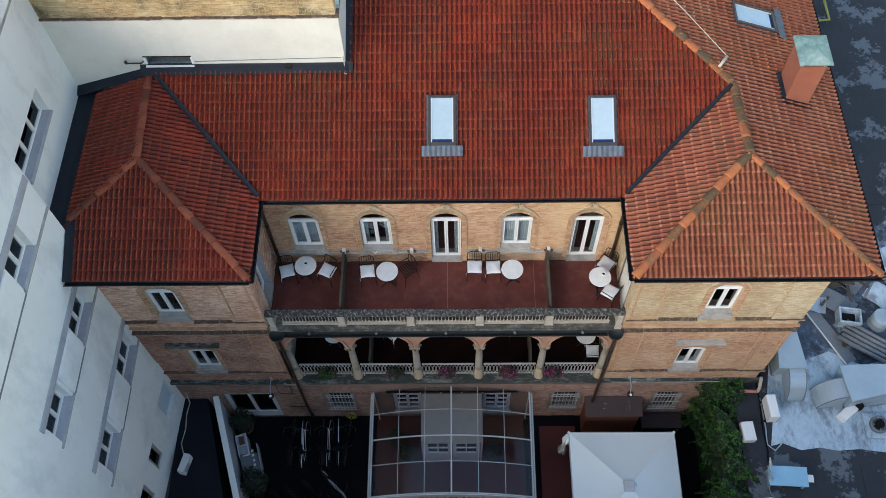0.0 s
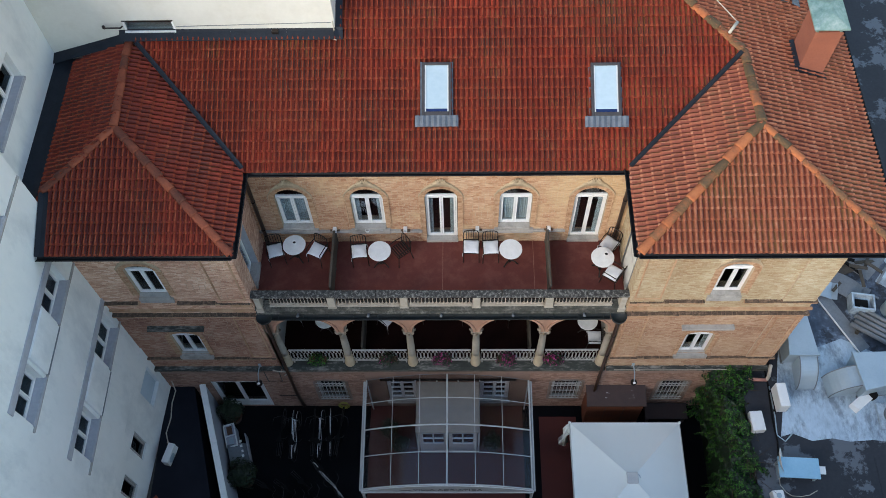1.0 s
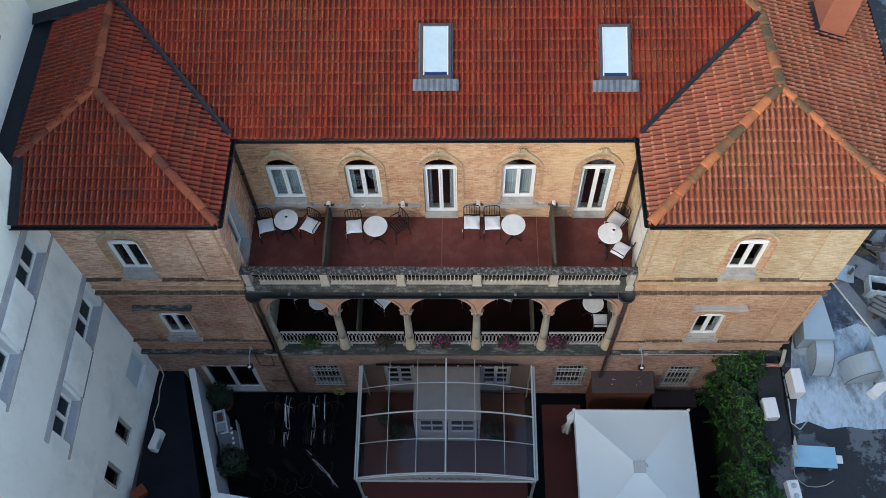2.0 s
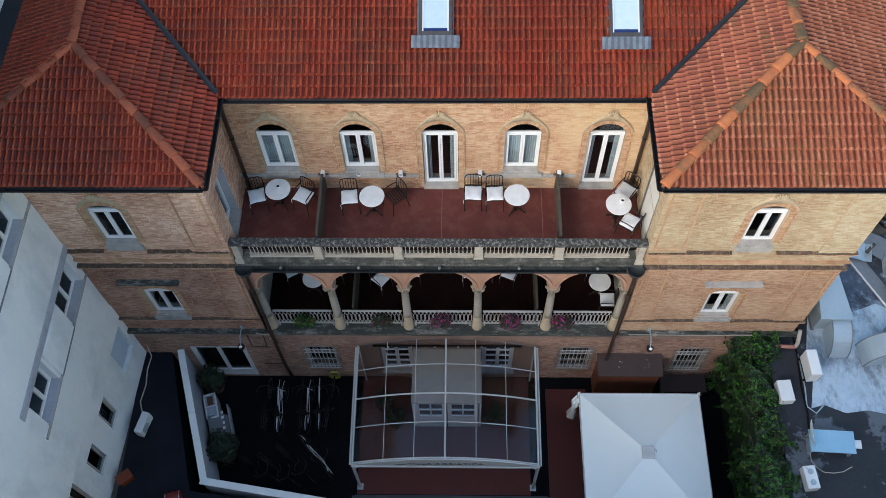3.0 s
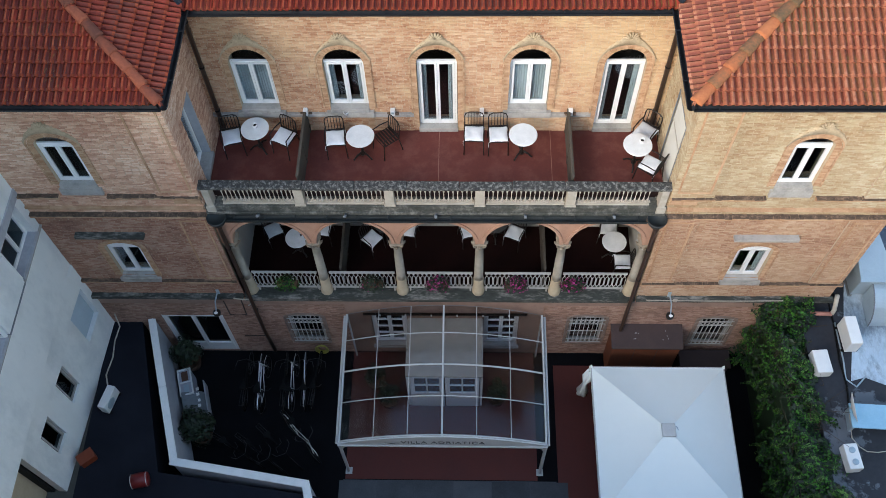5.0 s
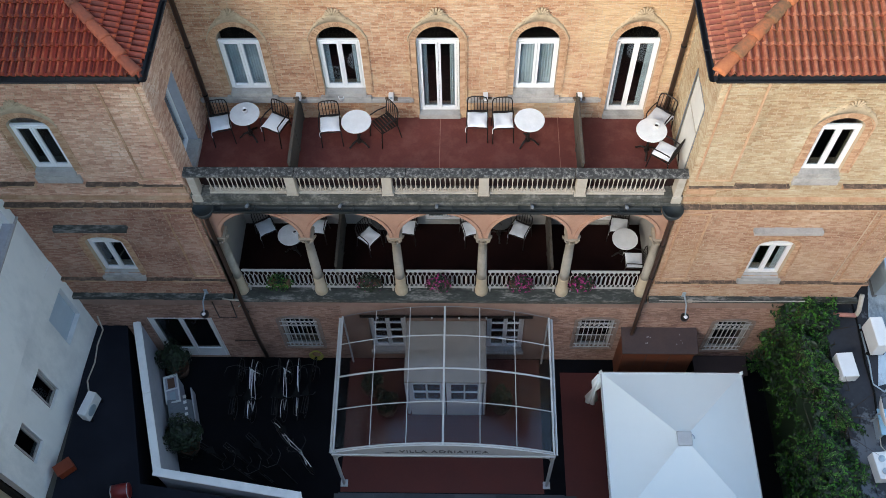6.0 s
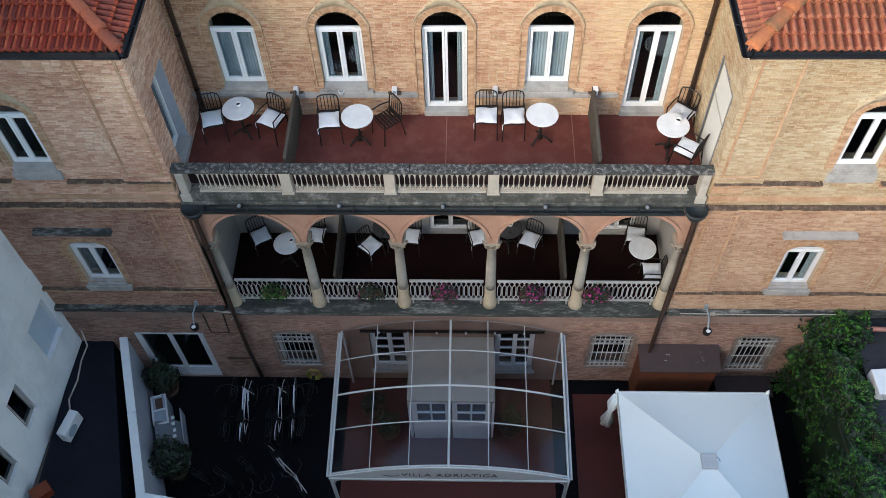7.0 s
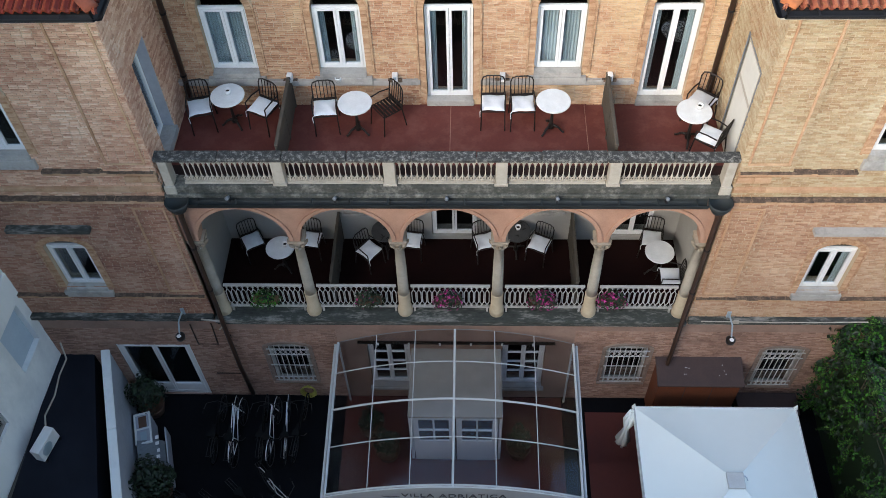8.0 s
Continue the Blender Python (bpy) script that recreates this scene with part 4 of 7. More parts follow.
roof("roof_wing_right_inner", wing_ri, [[(4.50, WING_Y), (RX, PY), (7.25, 4.05), (4.50, 1.46)]], "red clay tiled wing slope towards the terrace", 60, True)
roof("roof_east", wing_ro, [[(10.2, WING_Y), (10.2, 4.05), (7.25, 4.05), (RX, PY)], [(10.2, 4.05), (10.2, 12), (0.0, 12), (0.0, 10.9), (7.25, 4.05)]], "paler red clay tiled outer roof slope", 60, True)
roof("roof_wing_left_front", wing_rf, [[(-10.2, WING_Y), (-4.56, WING_Y), (LX, PY)]], "dark red clay tiled hip end of the wing roof", 120)
roof("roof_wing_left_inner", wing_li, [[(-4.56, WING_Y), (-4.56, 1.46), VT_L, (-7.45, 4.5), (LX, PY)]], "dark red clay tiled wing slope towards the terrace", 60)
roof("roof_wing_left_outer", wing_lo, [[(-8.95, .47), (LX, PY), (-7.45, 4.5), (-8.95, 4.38)]], "mossy dark red clay tiled slope beside the white building", 40)

bpy.context.view_layer.update()


def ridge_line(a, b, r=0.112, piece=0.40, parent=None, mat=M_RIDGE):
    a, b = Vector(a), Vector(b)
    d = (b - a)
    n = max(1, round(d.length / piece))
    L = d.length / n
    seg = 8
    s = Shape()
    for k, (t, rr, lift) in enumerate(((0, r * 1.05, .03), (.12, r * 1.05, .03), (1.08, r * .9, .0))):
        for j in range(seg + 1):
            th = math.pi * j / seg
            s.v.append((t * L, rr * math.cos(th), lift + rr * .75 * math.sin(th) - .03))
    for i in range(2):
        for j in range(seg):
            p, q = i * (seg + 1) + j, (i + 1) * (seg + 1) + j
            s.f.append((p, q, q + 1, p + 1))
    s.f.append(tuple(range(seg + 1)))
    me = s.mesh("ridge_tile", mat, True)
    x = d.normalized()
    y = Vector((0, 0, 1)).cross(x).normalized()
    z = x.cross(y)
    rot = Matrix((x, y, z)).transposed().to_4x4()
    rng = random.Random(int(a.x * 31 + b.y * 17))
    for i in range(n):
        o = new("ridge_tile", me)
        o.parent = parent
        o.matrix_basis = Matrix.Translation(a + x * (L * i) + Vector((0, 0, .022 + rng.random() * .012))) @ rot @ pose(0, 0, 0, rng.uniform(-3, 3), 0, rng.uniform(-2, 2))


rz = lambda sl, x, y: (x, y, sl.z(x, y) + .03)
ro = bpy.data.objects
ridge_line(rz(wing_rf, 4.50, WING_Y - .01), rz(wing_rf, RX, PY), parent=ro["roof_wing_right_front"])
ridge_line(rz(wing_rf, 10.2, WING_Y - .01), rz(wing_rf, RX, PY), r=.09, parent=ro["roof_wing_right_front"])
ridge_line((RX, PY, wing_ri.z(RX, PY) + .04), (7.25, 4.1, wing_ri.z(7.25, 4.1) + .04), parent=ro["roof_wing_right_inner"])
ridge_line((7.25, 4.1, main.z(7.25, 4.1) + .03), (3.1, 8.0, main.z(3.1, 8.0) + .03), parent=ro["roof_main"])
ridge_line(rz(wing_rf, -4.56, WING_Y - .01), rz(wing_rf, LX, PY), parent=ro["roof_wing_left_front"], mat=M_RIDGE_RED, r=.098)
ridge_line(rz(wing_rf, -8.9, .55), rz(wing_rf, LX, PY), parent=ro["roof_wing_left_front"], mat=M_RIDGE_RED, r=.098)
ridge_line((LX, PY, wing_li.z(LX, PY) + .04), (-7.45, 4.46, wing_li.z(-7.45, 4.46) + .03), parent=ro["roof_wing_left_inner"], mat=M_RIDGE_RED, r=.098)


def strip(name, pts, w, mat, label, lift=.05, thick=.02):
    s = Shape()
    for a, b in zip(pts, pts[1:]):
        a, b = Vector(a), Vector(b)
        d = (b - a).normalized()
        y = Vector((0, 0, 1)).cross(d).normalized() * w / 2
        up = Vector((0, 0, lift))
        q = [a - y + up, b - y + up, b + up - Vector((0, 0, .02)), a + up - Vector((0, 0, .02)), b + y + up, a + y + up]
        s.add(q + [p - Vector((0, 0, thick)) for p in q], [(0, 1, 2, 3), (3, 2, 4, 5), (6, 9, 8, 7), (9, 11, 10, 8), (0, 6, 7, 1), (5, 4, 10, 11), (0, 3, 9, 6), (3, 5, 11, 9), (1, 7, 8, 2), (2, 8, 10, 4)])
    return structure(name, s, mat, label, "trim")


strip("trim_valley_right", [(4.50, 1.46, 12.02), (7.2, 4.0, 13.03)], .11, M_GUTTER, "dark metal valley gutter between roof slopes", .19)
strip("trim_valley_left", [(-4.56, 1.46, 12.02), (-7.2, 4.36, 13.14)], .11, M_LEAD, "grey lead valley gutter between roof slopes", .19)
strip("trim_lead_gutter", [(-9.22, .3, 12.47), (-9.22, 4.6, 12.47)], .58, M_LEAD, "wide lead gutter beside the white wall", .02)
strip("trim_lead_edge", [(-8.82, WING_Y - .08, WING_Z - .02), (-8.82, .5, wing_rf.z(0, .5))], .22, M_LEAD, "dark lead edge of the hip beside the white wall", .13)
# narrow lead apron along the upper storey, its side wall and the sloping foot beside the wing
s = Shape()
za, zb = main.z(0, 4.40) + .085, main.z(0, WB_Y) + .10
for i in range(8):
    a, b = -7.62 + (WB_X + 7.80) * i / 8, -7.62 + (WB_X + 7.80) * (i + 1) / 8
    lift = .006 * (i % 2)
    s.add([(a, 4.40, za + lift), (b, 4.40, za + lift), (b, WB_Y - .03, zb + lift), (a, WB_Y - .03, zb + lift), (b, WB_Y + .01, zb + .07), (a, WB_Y + .01, zb + .07)], [(0, 1, 2, 3), (3, 2, 4, 5)])
za, zb = main.z(0, 4.40) + .085, main.z(0, 8) + .085
s.add([(WB_X - .02, 4.45, za + .10), (WB_X + .16, 4.45, za), (WB_X + .16, 8, zb), (WB_X - .02, 8, zb + .12)], [(0, 1, 2, 3)])
s.add([(-9.5, 4.36, 12.56), (-7.55, 4.46, 13.13), (-7.6, WB_Y + .01, 13.30), (-9.5, WB_Y + .01, 12.66)], [(0, 1, 2, 3)])
structure("trim_roof_flashing", s, M_LEAD, "lead flashing where the roof meets the white wall", "trim")


def eave_gutter(name, a, b, out, z=11.975):
    """Half-round gutter with fascia along an eave, out: level direction away from the wall."""
    a, b, out = Vector((*a, z)), Vector((*b, z)), Vector((*out, 0))
    d = b - a
    s = Shape()
    prof = [(-.05, .08), (-.03, -.02), (.03, -.05), (.09, -.035), (.13, .02), (.13, .05), (.115, .05), (.1, .005), (.03, -.025), (-.02, .01)]
    n = len(prof)
    s.v += [tuple(a + out * w + Vector((0, 0, h))) for w, h in prof] + [tuple(b + out * w + Vector((0, 0, h))) for w, h in prof]
    s.f += [(i, (i + 1) % n, n + (i + 1) % n, n + i) for i in range(n)]
    e = structure(name, s, M_GUTTER, "dark metal eaves gutter", "trim")
    k = max(2, int(d.length / .8))
    for i in range(k):
        c = a + d * ((i + .5) / k)
        t = d.normalized() * .012
        br = Shape()
        q = [c - t - out * .05 + Vector((0, 0, .075)), c + t - out * .05 + Vector((0, 0, .075)), c + t + out * .14 + Vector((0, 0, .062)), c - t + out * .14 + Vector((0, 0, .062))]
        br.add(q + [p - Vector((0, 0, .012)) for p in q], [(0, 1, 2, 3), (7, 6, 5, 4), (0, 4, 5, 1), (1, 5, 6, 2), (2, 6, 7, 3), (3, 7, 4, 0)])
        part("gutter_bracket", br, M_GUTTER, e)
    return e


eave_gutter("trim_gutter_main", (-4.56, 1.46), (4.50, 1.46), (0, -1))
eave_gutter("trim_gutter_wing_right", (4.50, WING_Y), (10.25, WING_Y), (0, -1), 12.025)
eave_gutter("trim_gutter_wing_right_inner", (4.50, WING_Y - .05), (4.50, 1.46), (-1, 0), 12.025)
eave_gutter("trim_gutter_wing_left", (-8.95, WING_Y), (-4.56, WING_Y), (0, -1), 12.025)
eave_gutter("trim_gutter_wing_left_inner", (-4.56, WING_Y - .05), (-4.56, 1.46), (1, 0), 12.025)
eave_gutter("trim_gutter_east", (10.2, WING_Y - .02), (10.2, 12), (1, 0), 12.025)
s = Shape().box(-8.95, -4.7, -.74, .36, 11.862, 11.9).box(4.5, 10.1, -.74, .36, 11.862, 11.9).box(-4.9, 4.8, 1.5, 2.3, 11.82, 11.86)
s.box(-5.2, -4.66, .36, 2.2, 11.825, 11.855).box(4.5, 5.2, .36, 2.2, 11.825, 11.855)
structure("ceiling_eaves", s, M_CREAM, "pale boarded eaves soffit", "soffit")

# skylights
def skylight(at, rot, w, h, label):
    e = thing("skylight", label, "skylight", "skylights in the roof", at=at @ rot)
    fr = Shape()
    t, z0, z1 = .07, 0.0, .14
    fr.box(-w / 2, -w / 2 + t, 0, h, z0, z1).box(w / 2 - t, w / 2, 0, h, z0, z1).box(-w / 2 + t, w / 2 - t, h - t, h, z0, z1).box(-w / 2 + t, w / 2 - t, 0, t * 1.4, z0, z1)
    part("frame", fr, M_BROWN_FRAME, e, bevel=.01)
    for x in (-w / 2 + t, w / 2 - t - .03):
        part("inner_rail", Shape().box(x, x + .03, t * 1.4, h - t, .1, .125), M_PALE_METAL, e)
    part("pane", Shape().box(-w / 2 + t + .03, w / 2 - t - .03, t * 1.4 + .08, h - t, .09, .105), M_SKYGLASS, e, "pale pane with white blind, reflected sky in its colour")
    part("blind_gap", Shape().box(-w / 2 + t + .03, w / 2 - t - .03, t * 1.4, t * 1.4 + .08, .08, .09), M_SKYGAP, e, "deep blue strip under the blind")
    ap = Shape()
    n = 16
    for i in range(n + 1):
        x = -w / 2 - .16 + (w + .32) * i / n
        zz = .105 + .018 * (i % 2)
        ap.v += [(x, -.26, zz - .012), (x, .0, zz + .03)]
    ap.f += [(2 * i, 2 * i + 2, 2 * i + 3, 2 * i + 1) for i in range(n)]
    ap.box(-w / 2 - .04, -w / 2, 0, h + .03, .03, .06).box(w / 2, w / 2 + .04, 0, h + .03, .03, .06)
    part("apron", ap, M_APRON, e, "ribbed lead apron")
    return e


rot_main = pose(0, 0, 0, math.degrees(math.atan(S_MAIN)))
skylight(Matrix.Translation((0.0, 2.66, main.z(0, 2.66) + .01)), rot_main, .70, 1.30, "brown framed skylight with sky-bright pane in red tiles")
skylight(Matrix.Translation((3.98, 2.62, main.z(0, 2.62) + .01)), rot_main, .70, 1.30, "brown framed skylight with sky-bright pane in red tiles")
skylight(Matrix.Translation((8.83, 6.5, wing_ro.z(8.83, 6.5) + .01)), pose(0, 0, 0, 0, math.degrees(math.atan(S_WING)), 0) @ pose(0, 0, 0, 0, 0, 90), .72, 1.30, "skylight lying across the paler outer roof slope")

# chimney with copper cap
e = thing("chimney", "salmon rendered chimney with verdigris copper cap", "chimney", at=Matrix.Translation((8.99, 4.33, 12.3)))
part("shaft", Shape().box(-.32, .32, -.38, .38, -.4, 1.55), M_CHIMNEY, e, bevel=.015)
for x, y in ((-.30, -.36), (.24, -.36), (-.30, .30), (.24, .30)):
    part("cap_post", Shape().box(x, x + .06, y, y + .06, 1.55, 1.75), M_COPPER, e)
s = Shape()
s.add([(-.40, -.47, 1.75), (.40, -.47, 1.75), (.40, .47, 1.75), (-.40, .47, 1.75), (0, -.15, 1.95), (0, .15, 1.95)], [(0, 1, 4), (1, 2, 5, 4), (2, 3, 5), (3, 0, 4, 5), (3, 2, 1, 0)])
s.box(-.40, .40, -.47, .47, 1.70, 1.748)
part("cap", s, M_COPPER, e, "verdigris copper cap", bevel=.006)
s = Shape().box(-.44, -.325, -.38, .42, -.1, .46).prism([(-.44, .1), (.40, -.2), (.40, .12), (-.44, .44)], "y", -.52, -.385)
part("flashing", s, M_LEAD, e, "lead flashing at its foot")
e = thing("roof_vent_pole", "pale short pole lying on the roof hip with a thin cable", "pole", at=Matrix.Translation((7.0, 4.5, main.z(0, 4.5) + .15)))
part("pole", Shape().tube([(-.1, -.1, 0), (.12, .18, .06)], .04, 8), M_CREAM, e, smooth=True)
part("cable", Shape().tube([(.12, .18, .06), (-.9, 1.4, .45), (-2.4, 2.9, 1.05)], .012, 5), M_CREAM, e)

# ---- loggia ----
COL_X = [-2.89, -0.95, 0.98, 2.91]
END_X = [-4.82, 4.80]
ALL_X = [END_X[0]] + COL_X + [END_X[1]]
ARCH_Z, ARCH_Y0, ARCH_Y1 = 6.1, 0.02, 0.3
arch_holes = []
for a, b in zip(ALL_X, ALL_X[1:]):
    arch_holes.append((a + .1, b - .1, 6.0, 6.12, .95))
LOG = Face((0, ARCH_Y0, 0), (1, 0, 0), (0, -1, 0))
structure("wall_arcade", wall_shape(LOG, -5.0, 4.95, 6.08, 7.4, arch_holes, .28), M_PINK, "salmon plastered arcade of five round arches", "wall")
for h in arch_holes:
    s = Shape()
    inner, outer = arc(h[0], h[1], h[3], h[4], 20, 0), arc(h[0], h[1], h[3], h[4], 20, .075)
    for i in range(20):
        vs = [LOG.at(inner[i][0], .0, inner[i][1]), LOG.at(outer[i][0], .0, outer[i][1]), LOG.at(outer[i + 1][0], .0, outer[i + 1][1]), LOG.at(inner[i + 1][0], .0, inner[i + 1][1])]
        s.add(vs + [v + Vector((0, -.03, 0)) for v in vs], [(4, 5, 6, 7), (0, 1, 5, 4), (1, 2, 6, 5), (2, 3, 7, 6), (3, 0, 4, 7)])
    structure("trim_archivolt", s, M_PINK, "raised salmon moulding round an arch", "trim")


def column():
    e = thing("column", "slender cream loggia column with carved capital and ochre foot", "column", "loggia columns")
    part("shaft", Shape().lathe([(.112, .72), (.112, 1.0), (.106, 1.6), (.092, 2.27), (.11, 2.28), (.11, 2.31), (.09, 2.32)], 20), M_CREAM, e, smooth=True)
    part("foot", Shape().lathe([(.155, 0), (.16, .05), (.15, .09), (.162, .12), (.158, .17), (.13, .20), (.126, .68), (.13, .72)], 20), M_COLUMN_FOOT, e, "ochre painted foot", smooth=True)
    s = Shape().lathe([(.09, 2.31), (.105, 2.36), (.14, 2.5), (.13, 2.54)], 16).box(-.16, .16, -.16, .16, 2.54, 2.6)
    for i in range(8):
        t = i * math.pi / 4
        c, d = math.cos(t), math.sin(t)
        s.tube([(c * .11, d * .11, 2.33), (c * .15, d * .15, 2.42), (c * .2, d * .2, 2.47), (c * .185, d * .185, 2.42)], [.03, .04, .03, .012], 6)
    part("capital", s, M_CAPITAL, e, "carved leafy capital")
    return e


c0 = column()
c0.matrix_basis = pose(COL_X[0], .16, 3.48)
for x in COL_X[1:] + END_X:
    copy_thing(c0, pose(x, .16, 3.48))
s = Shape().box(-5.0, 4.95, -.1, .345, 3.36, 3.5).box(-5.0, 4.95, -.05, .0, 3.25, 3.358)
structure("trim_loggia_slab", s, M_MOSS, "mossy grey stone edge of the loggia floor", "trim", bevel=.012)

# cast railing between the columns
def rail_unit():
    s = Shape()
    w = .107
    s.tube([(0, 0, .06), (0, 0, .13), (-w / 2 + .012, 0, .22), (-w / 2 + .012, 0, .56), (0, 0, .66), (0, 0, .78)], .011, 4)
    s.tube([(0, 0, .13), (w / 2 - .012, 0, .22), (w / 2 - .012, 0, .56), (0, 0, .66)], .011, 4)
    s.tube([(-.03, 0, .72), (.03, 0, .72)], .009, 4)
    s.tube([(.03 * math.cos(t * 1.047), 0, .095 + .03 * math.sin(t * 1.047)) for t in range(6)], .007, 4, closed=True)
    return s.mesh("railing_bar", M_RAIL)


unit = rail_unit()
for a, b in zip(ALL_X, ALL_X[1:]):
    x0, x1 = a + .15, b - .15
    e = thing("railing", "white cast iron loggia railing between columns", "railing", "loggia railings", at=pose((x0 + x1) / 2, .17, 3.62))
    hw = (x1 - x0) / 2
    part("top_rail", Shape().box(-hw, hw, -.025, .025, .795, .825), M_RAIL, e, bevel=.01)
    part("bottom_rail", Shape().box(-hw, hw, -.022, .022, .03, .05), M_RAIL, e)
    part("middle_rail", Shape().box(-hw, hw, -.014, .014, .76, .772), M_RAIL, e)
    n = 15
    for i in range(n):
        o = new("railing_bar", unit)
        o.parent = e
        o.location = (-hw + 2 * hw * (i + .5) / n, 0, 0)
    for sx in (-hw + .05, hw - .05):
        part("foot", Shape().box(sx - .02, sx + .02, -.02, .02, -.15, .03), M_RAIL, e)

# ---- terrace balustrade ----
PIER_X = [-2.9, -0.97, 0.96, 2.89]
plinth = structure("trim_balustrade_plinth", Shape().box(-5.0, 4.95, -.04, .24, 7.55, 7.73).box(-5.0, 4.95, -.08, .22, 7.46, 7.548), M_PLINTH, "mossy grey stone plinth under the balustrade", "trim", bevel=.015)
s = Shape()
rng = random.Random(5)
xs = [-5.0 + 9.95 * i / 9 for i in range(10)]
for a, b in zip(xs, xs[1:]):
    s.box(a + .002, b - .002, -.04 + rng.uniform(-.006, .006), .18 + rng.uniform(-.01, .01), 8.33, 8.41 + rng.uniform(-.006, .006))
coping = structure("trim_balustrade_coping", s, M_LICHEN, "black lichen-crusted stone coping of the balustrade", "trim", bevel=.02)


def baluster_mesh():
    s = Shape()
    w = .0985
    s.lathe([(.012, 0), (.015, .09), (.023, .15), (.015, .19), (.0085, .235), (.0085, .355), (.015, .40), (.023, .445), (.017, .52), (.024, .59)], 8)
    for sx in (-1, 1):
        # pointed foot and head of the openings
        s.tube([(0, 0, .175), (sx * w / 4, 0, .135), (sx * w / 2, 0, .105)], .011, 4)
        s.tube([(0, 0, .43), (sx * w / 4, 0, .475), (sx * w / 2, 0, .515)], .011, 4)
        s.tube([(0, 0, .02), (sx * w / 4, 0, .07), (sx * w / 2, 0, .105)], .009, 4)
    s.tube([(w / 2 + .022 * math.cos(t * .785), 0, .052 + .022 * math.sin(t * .785)) for t in range(8)], .009, 4, closed=True)
    return s.mesh("baluster", M_CREAM, True)


bal = baluster_mesh()
bx = [-4.72] + PIER_X + [4.70]
for k, x in enumerate(PIER_X):
    e = thing("balustrade_pier", "cream painted pier of the terrace balustrade", "pier", "balustrade piers", at=pose(x, 0.1, 7.73))
    part("shaft", Shape().box(-.10, .10, -.12, .07, .05, .588), M_CREAM, e, bevel=.008)
    part("foot", Shape().box(-.12, .12, -.14, .09, 0, .05), M_CREAM, e, bevel=.008)
for k, (a, b) in enumerate(zip(bx, bx[1:])):
    x0, x1 = a + .13, b - .13
    e = thing("balustrade", "pale tracery balustrade panel on the terrace edge", "balustrade", "balustrade panels", at=pose((x0 + x1) / 2, .07, 7.73))
    hw = (x1 - x0) / 2
    part("bottom_rail", Shape().box(-hw, hw, -.05, .05, 0, .035), M_CREAM, e)
    part("top_rail", Shape().box(-hw, hw, -.045, .045, .555, .59), M_CREAM, e)
    n = 17
    for i in range(n):
        o = new("baluster", bal)
        o.parent = e
        o.location = (-hw + 2 * hw * (i + .5) / n, 0, 0)
for x in (-4.86, 4.83):
    e = thing("balustrade_pier", "stained end pier of the terrace balustrade by the wing", "pier", "balustrade piers", at=pose(x, 0.1, 7.46))
    part("shaft", Shape().box(-.08, .08, -.13, .10, 0, .87).box(-.10, .10, -.17, .15, 0, .27), M_CREAM, e, bevel=.01)

# gutter, rain heads, pipes and lamps along the loggia
s = Shape()
prof = [(-.02, 7.50), (-.05, 7.36), (-.11, 7.29), (-.19, 7.31), (-.23, 7.44), (-.215, 7.44), (-.18, 7.33), (-.11, 7.32), (-.07, 7.38), (-.05, 7.48)]
s.prism([(p[0], p[1]) for p in prof], 'x', -4.6, 4.58)
g = structure("trim_loggia_gutter", s, M_LOGGIA_GUTTER, "dark green-grey gutter under the balustrade", "trim")
for i in range(14):
    x = -4.4 + i * .675
    part("gutter_bracket", Shape().box(x - .012, x + .012, -.23, -.02, 7.44, 7.455), M_LOGGIA_GUTTER, g)
for x in (-4.78, 4.78):
    e = thing("rain_head", "dark rounded rainwater head with brown downpipe", "rainwater pipe", "rainwater heads", at=pose(x, -.16, 7.18))
    part("bowl", Shape().lathe([(.05, -.02), (.13, .06), (.2, .2), (.22, .3), (.2, .3), (.18, .22)], 18), M_LOGGIA_GUTTER, e, smooth=True)
    sx = 1 if x > 0 else -1
    part("pipe", Shape().tube([(0, 0, .02), (sx * .06, .06, -.25), (sx * .07, .08, -.5), (sx * .07, .08, -3.3), (sx * .03, -.02, -3.6), (sx * .03, -.02, -5.5), (0, .04, -6.9)], .05, 10), M_PIPE, e, "brown downpipe", smooth=True)
    for z in (-1.2, -2.6, -4.4):
        part("clamp", Shape().lathe([(.06, z), (.06, z + .04)], 10, (sx * .07, .08, 0)), M_GUTTER, e)
for x in (-4.83, 4.78):
    e = thing("terrace_downpipe", "dark brown downpipe in the terrace corner", "rainwater pipe", "terrace downpipes", at=pose(x, 2.01, TERRACE_Z))
    part("pipe", Shape().tube([(0, 0, 0), (0, 0, 4.0), (0, -.35, 4.25)], .05, 10), M_PIPE, e, smooth=True)
    for z in (.8, 2.2, 3.5):
        part("clamp", Shape().lathe([(.06, z), (.06, z + .04)], 10), M_GUTTER, e)
for x in (-3.85, -1.95, 0.01, 1.94, 3.84):
    e = thing("gutter_spotlight", "small grey spotlight above the loggia gutter", "spotlight", "gutter spotlights", at=pose(x, -.16, 7.52, -25))
    part("body", Shape().tube([(0, .06, .02), (0, -.08, .05)], [.03, .036], 10), M_OLD_PIPE, e, smooth=True)
    part("bracket", Shape().box(-.02, .02, .0, .16, -.07, .03), M_GUTTER, e)
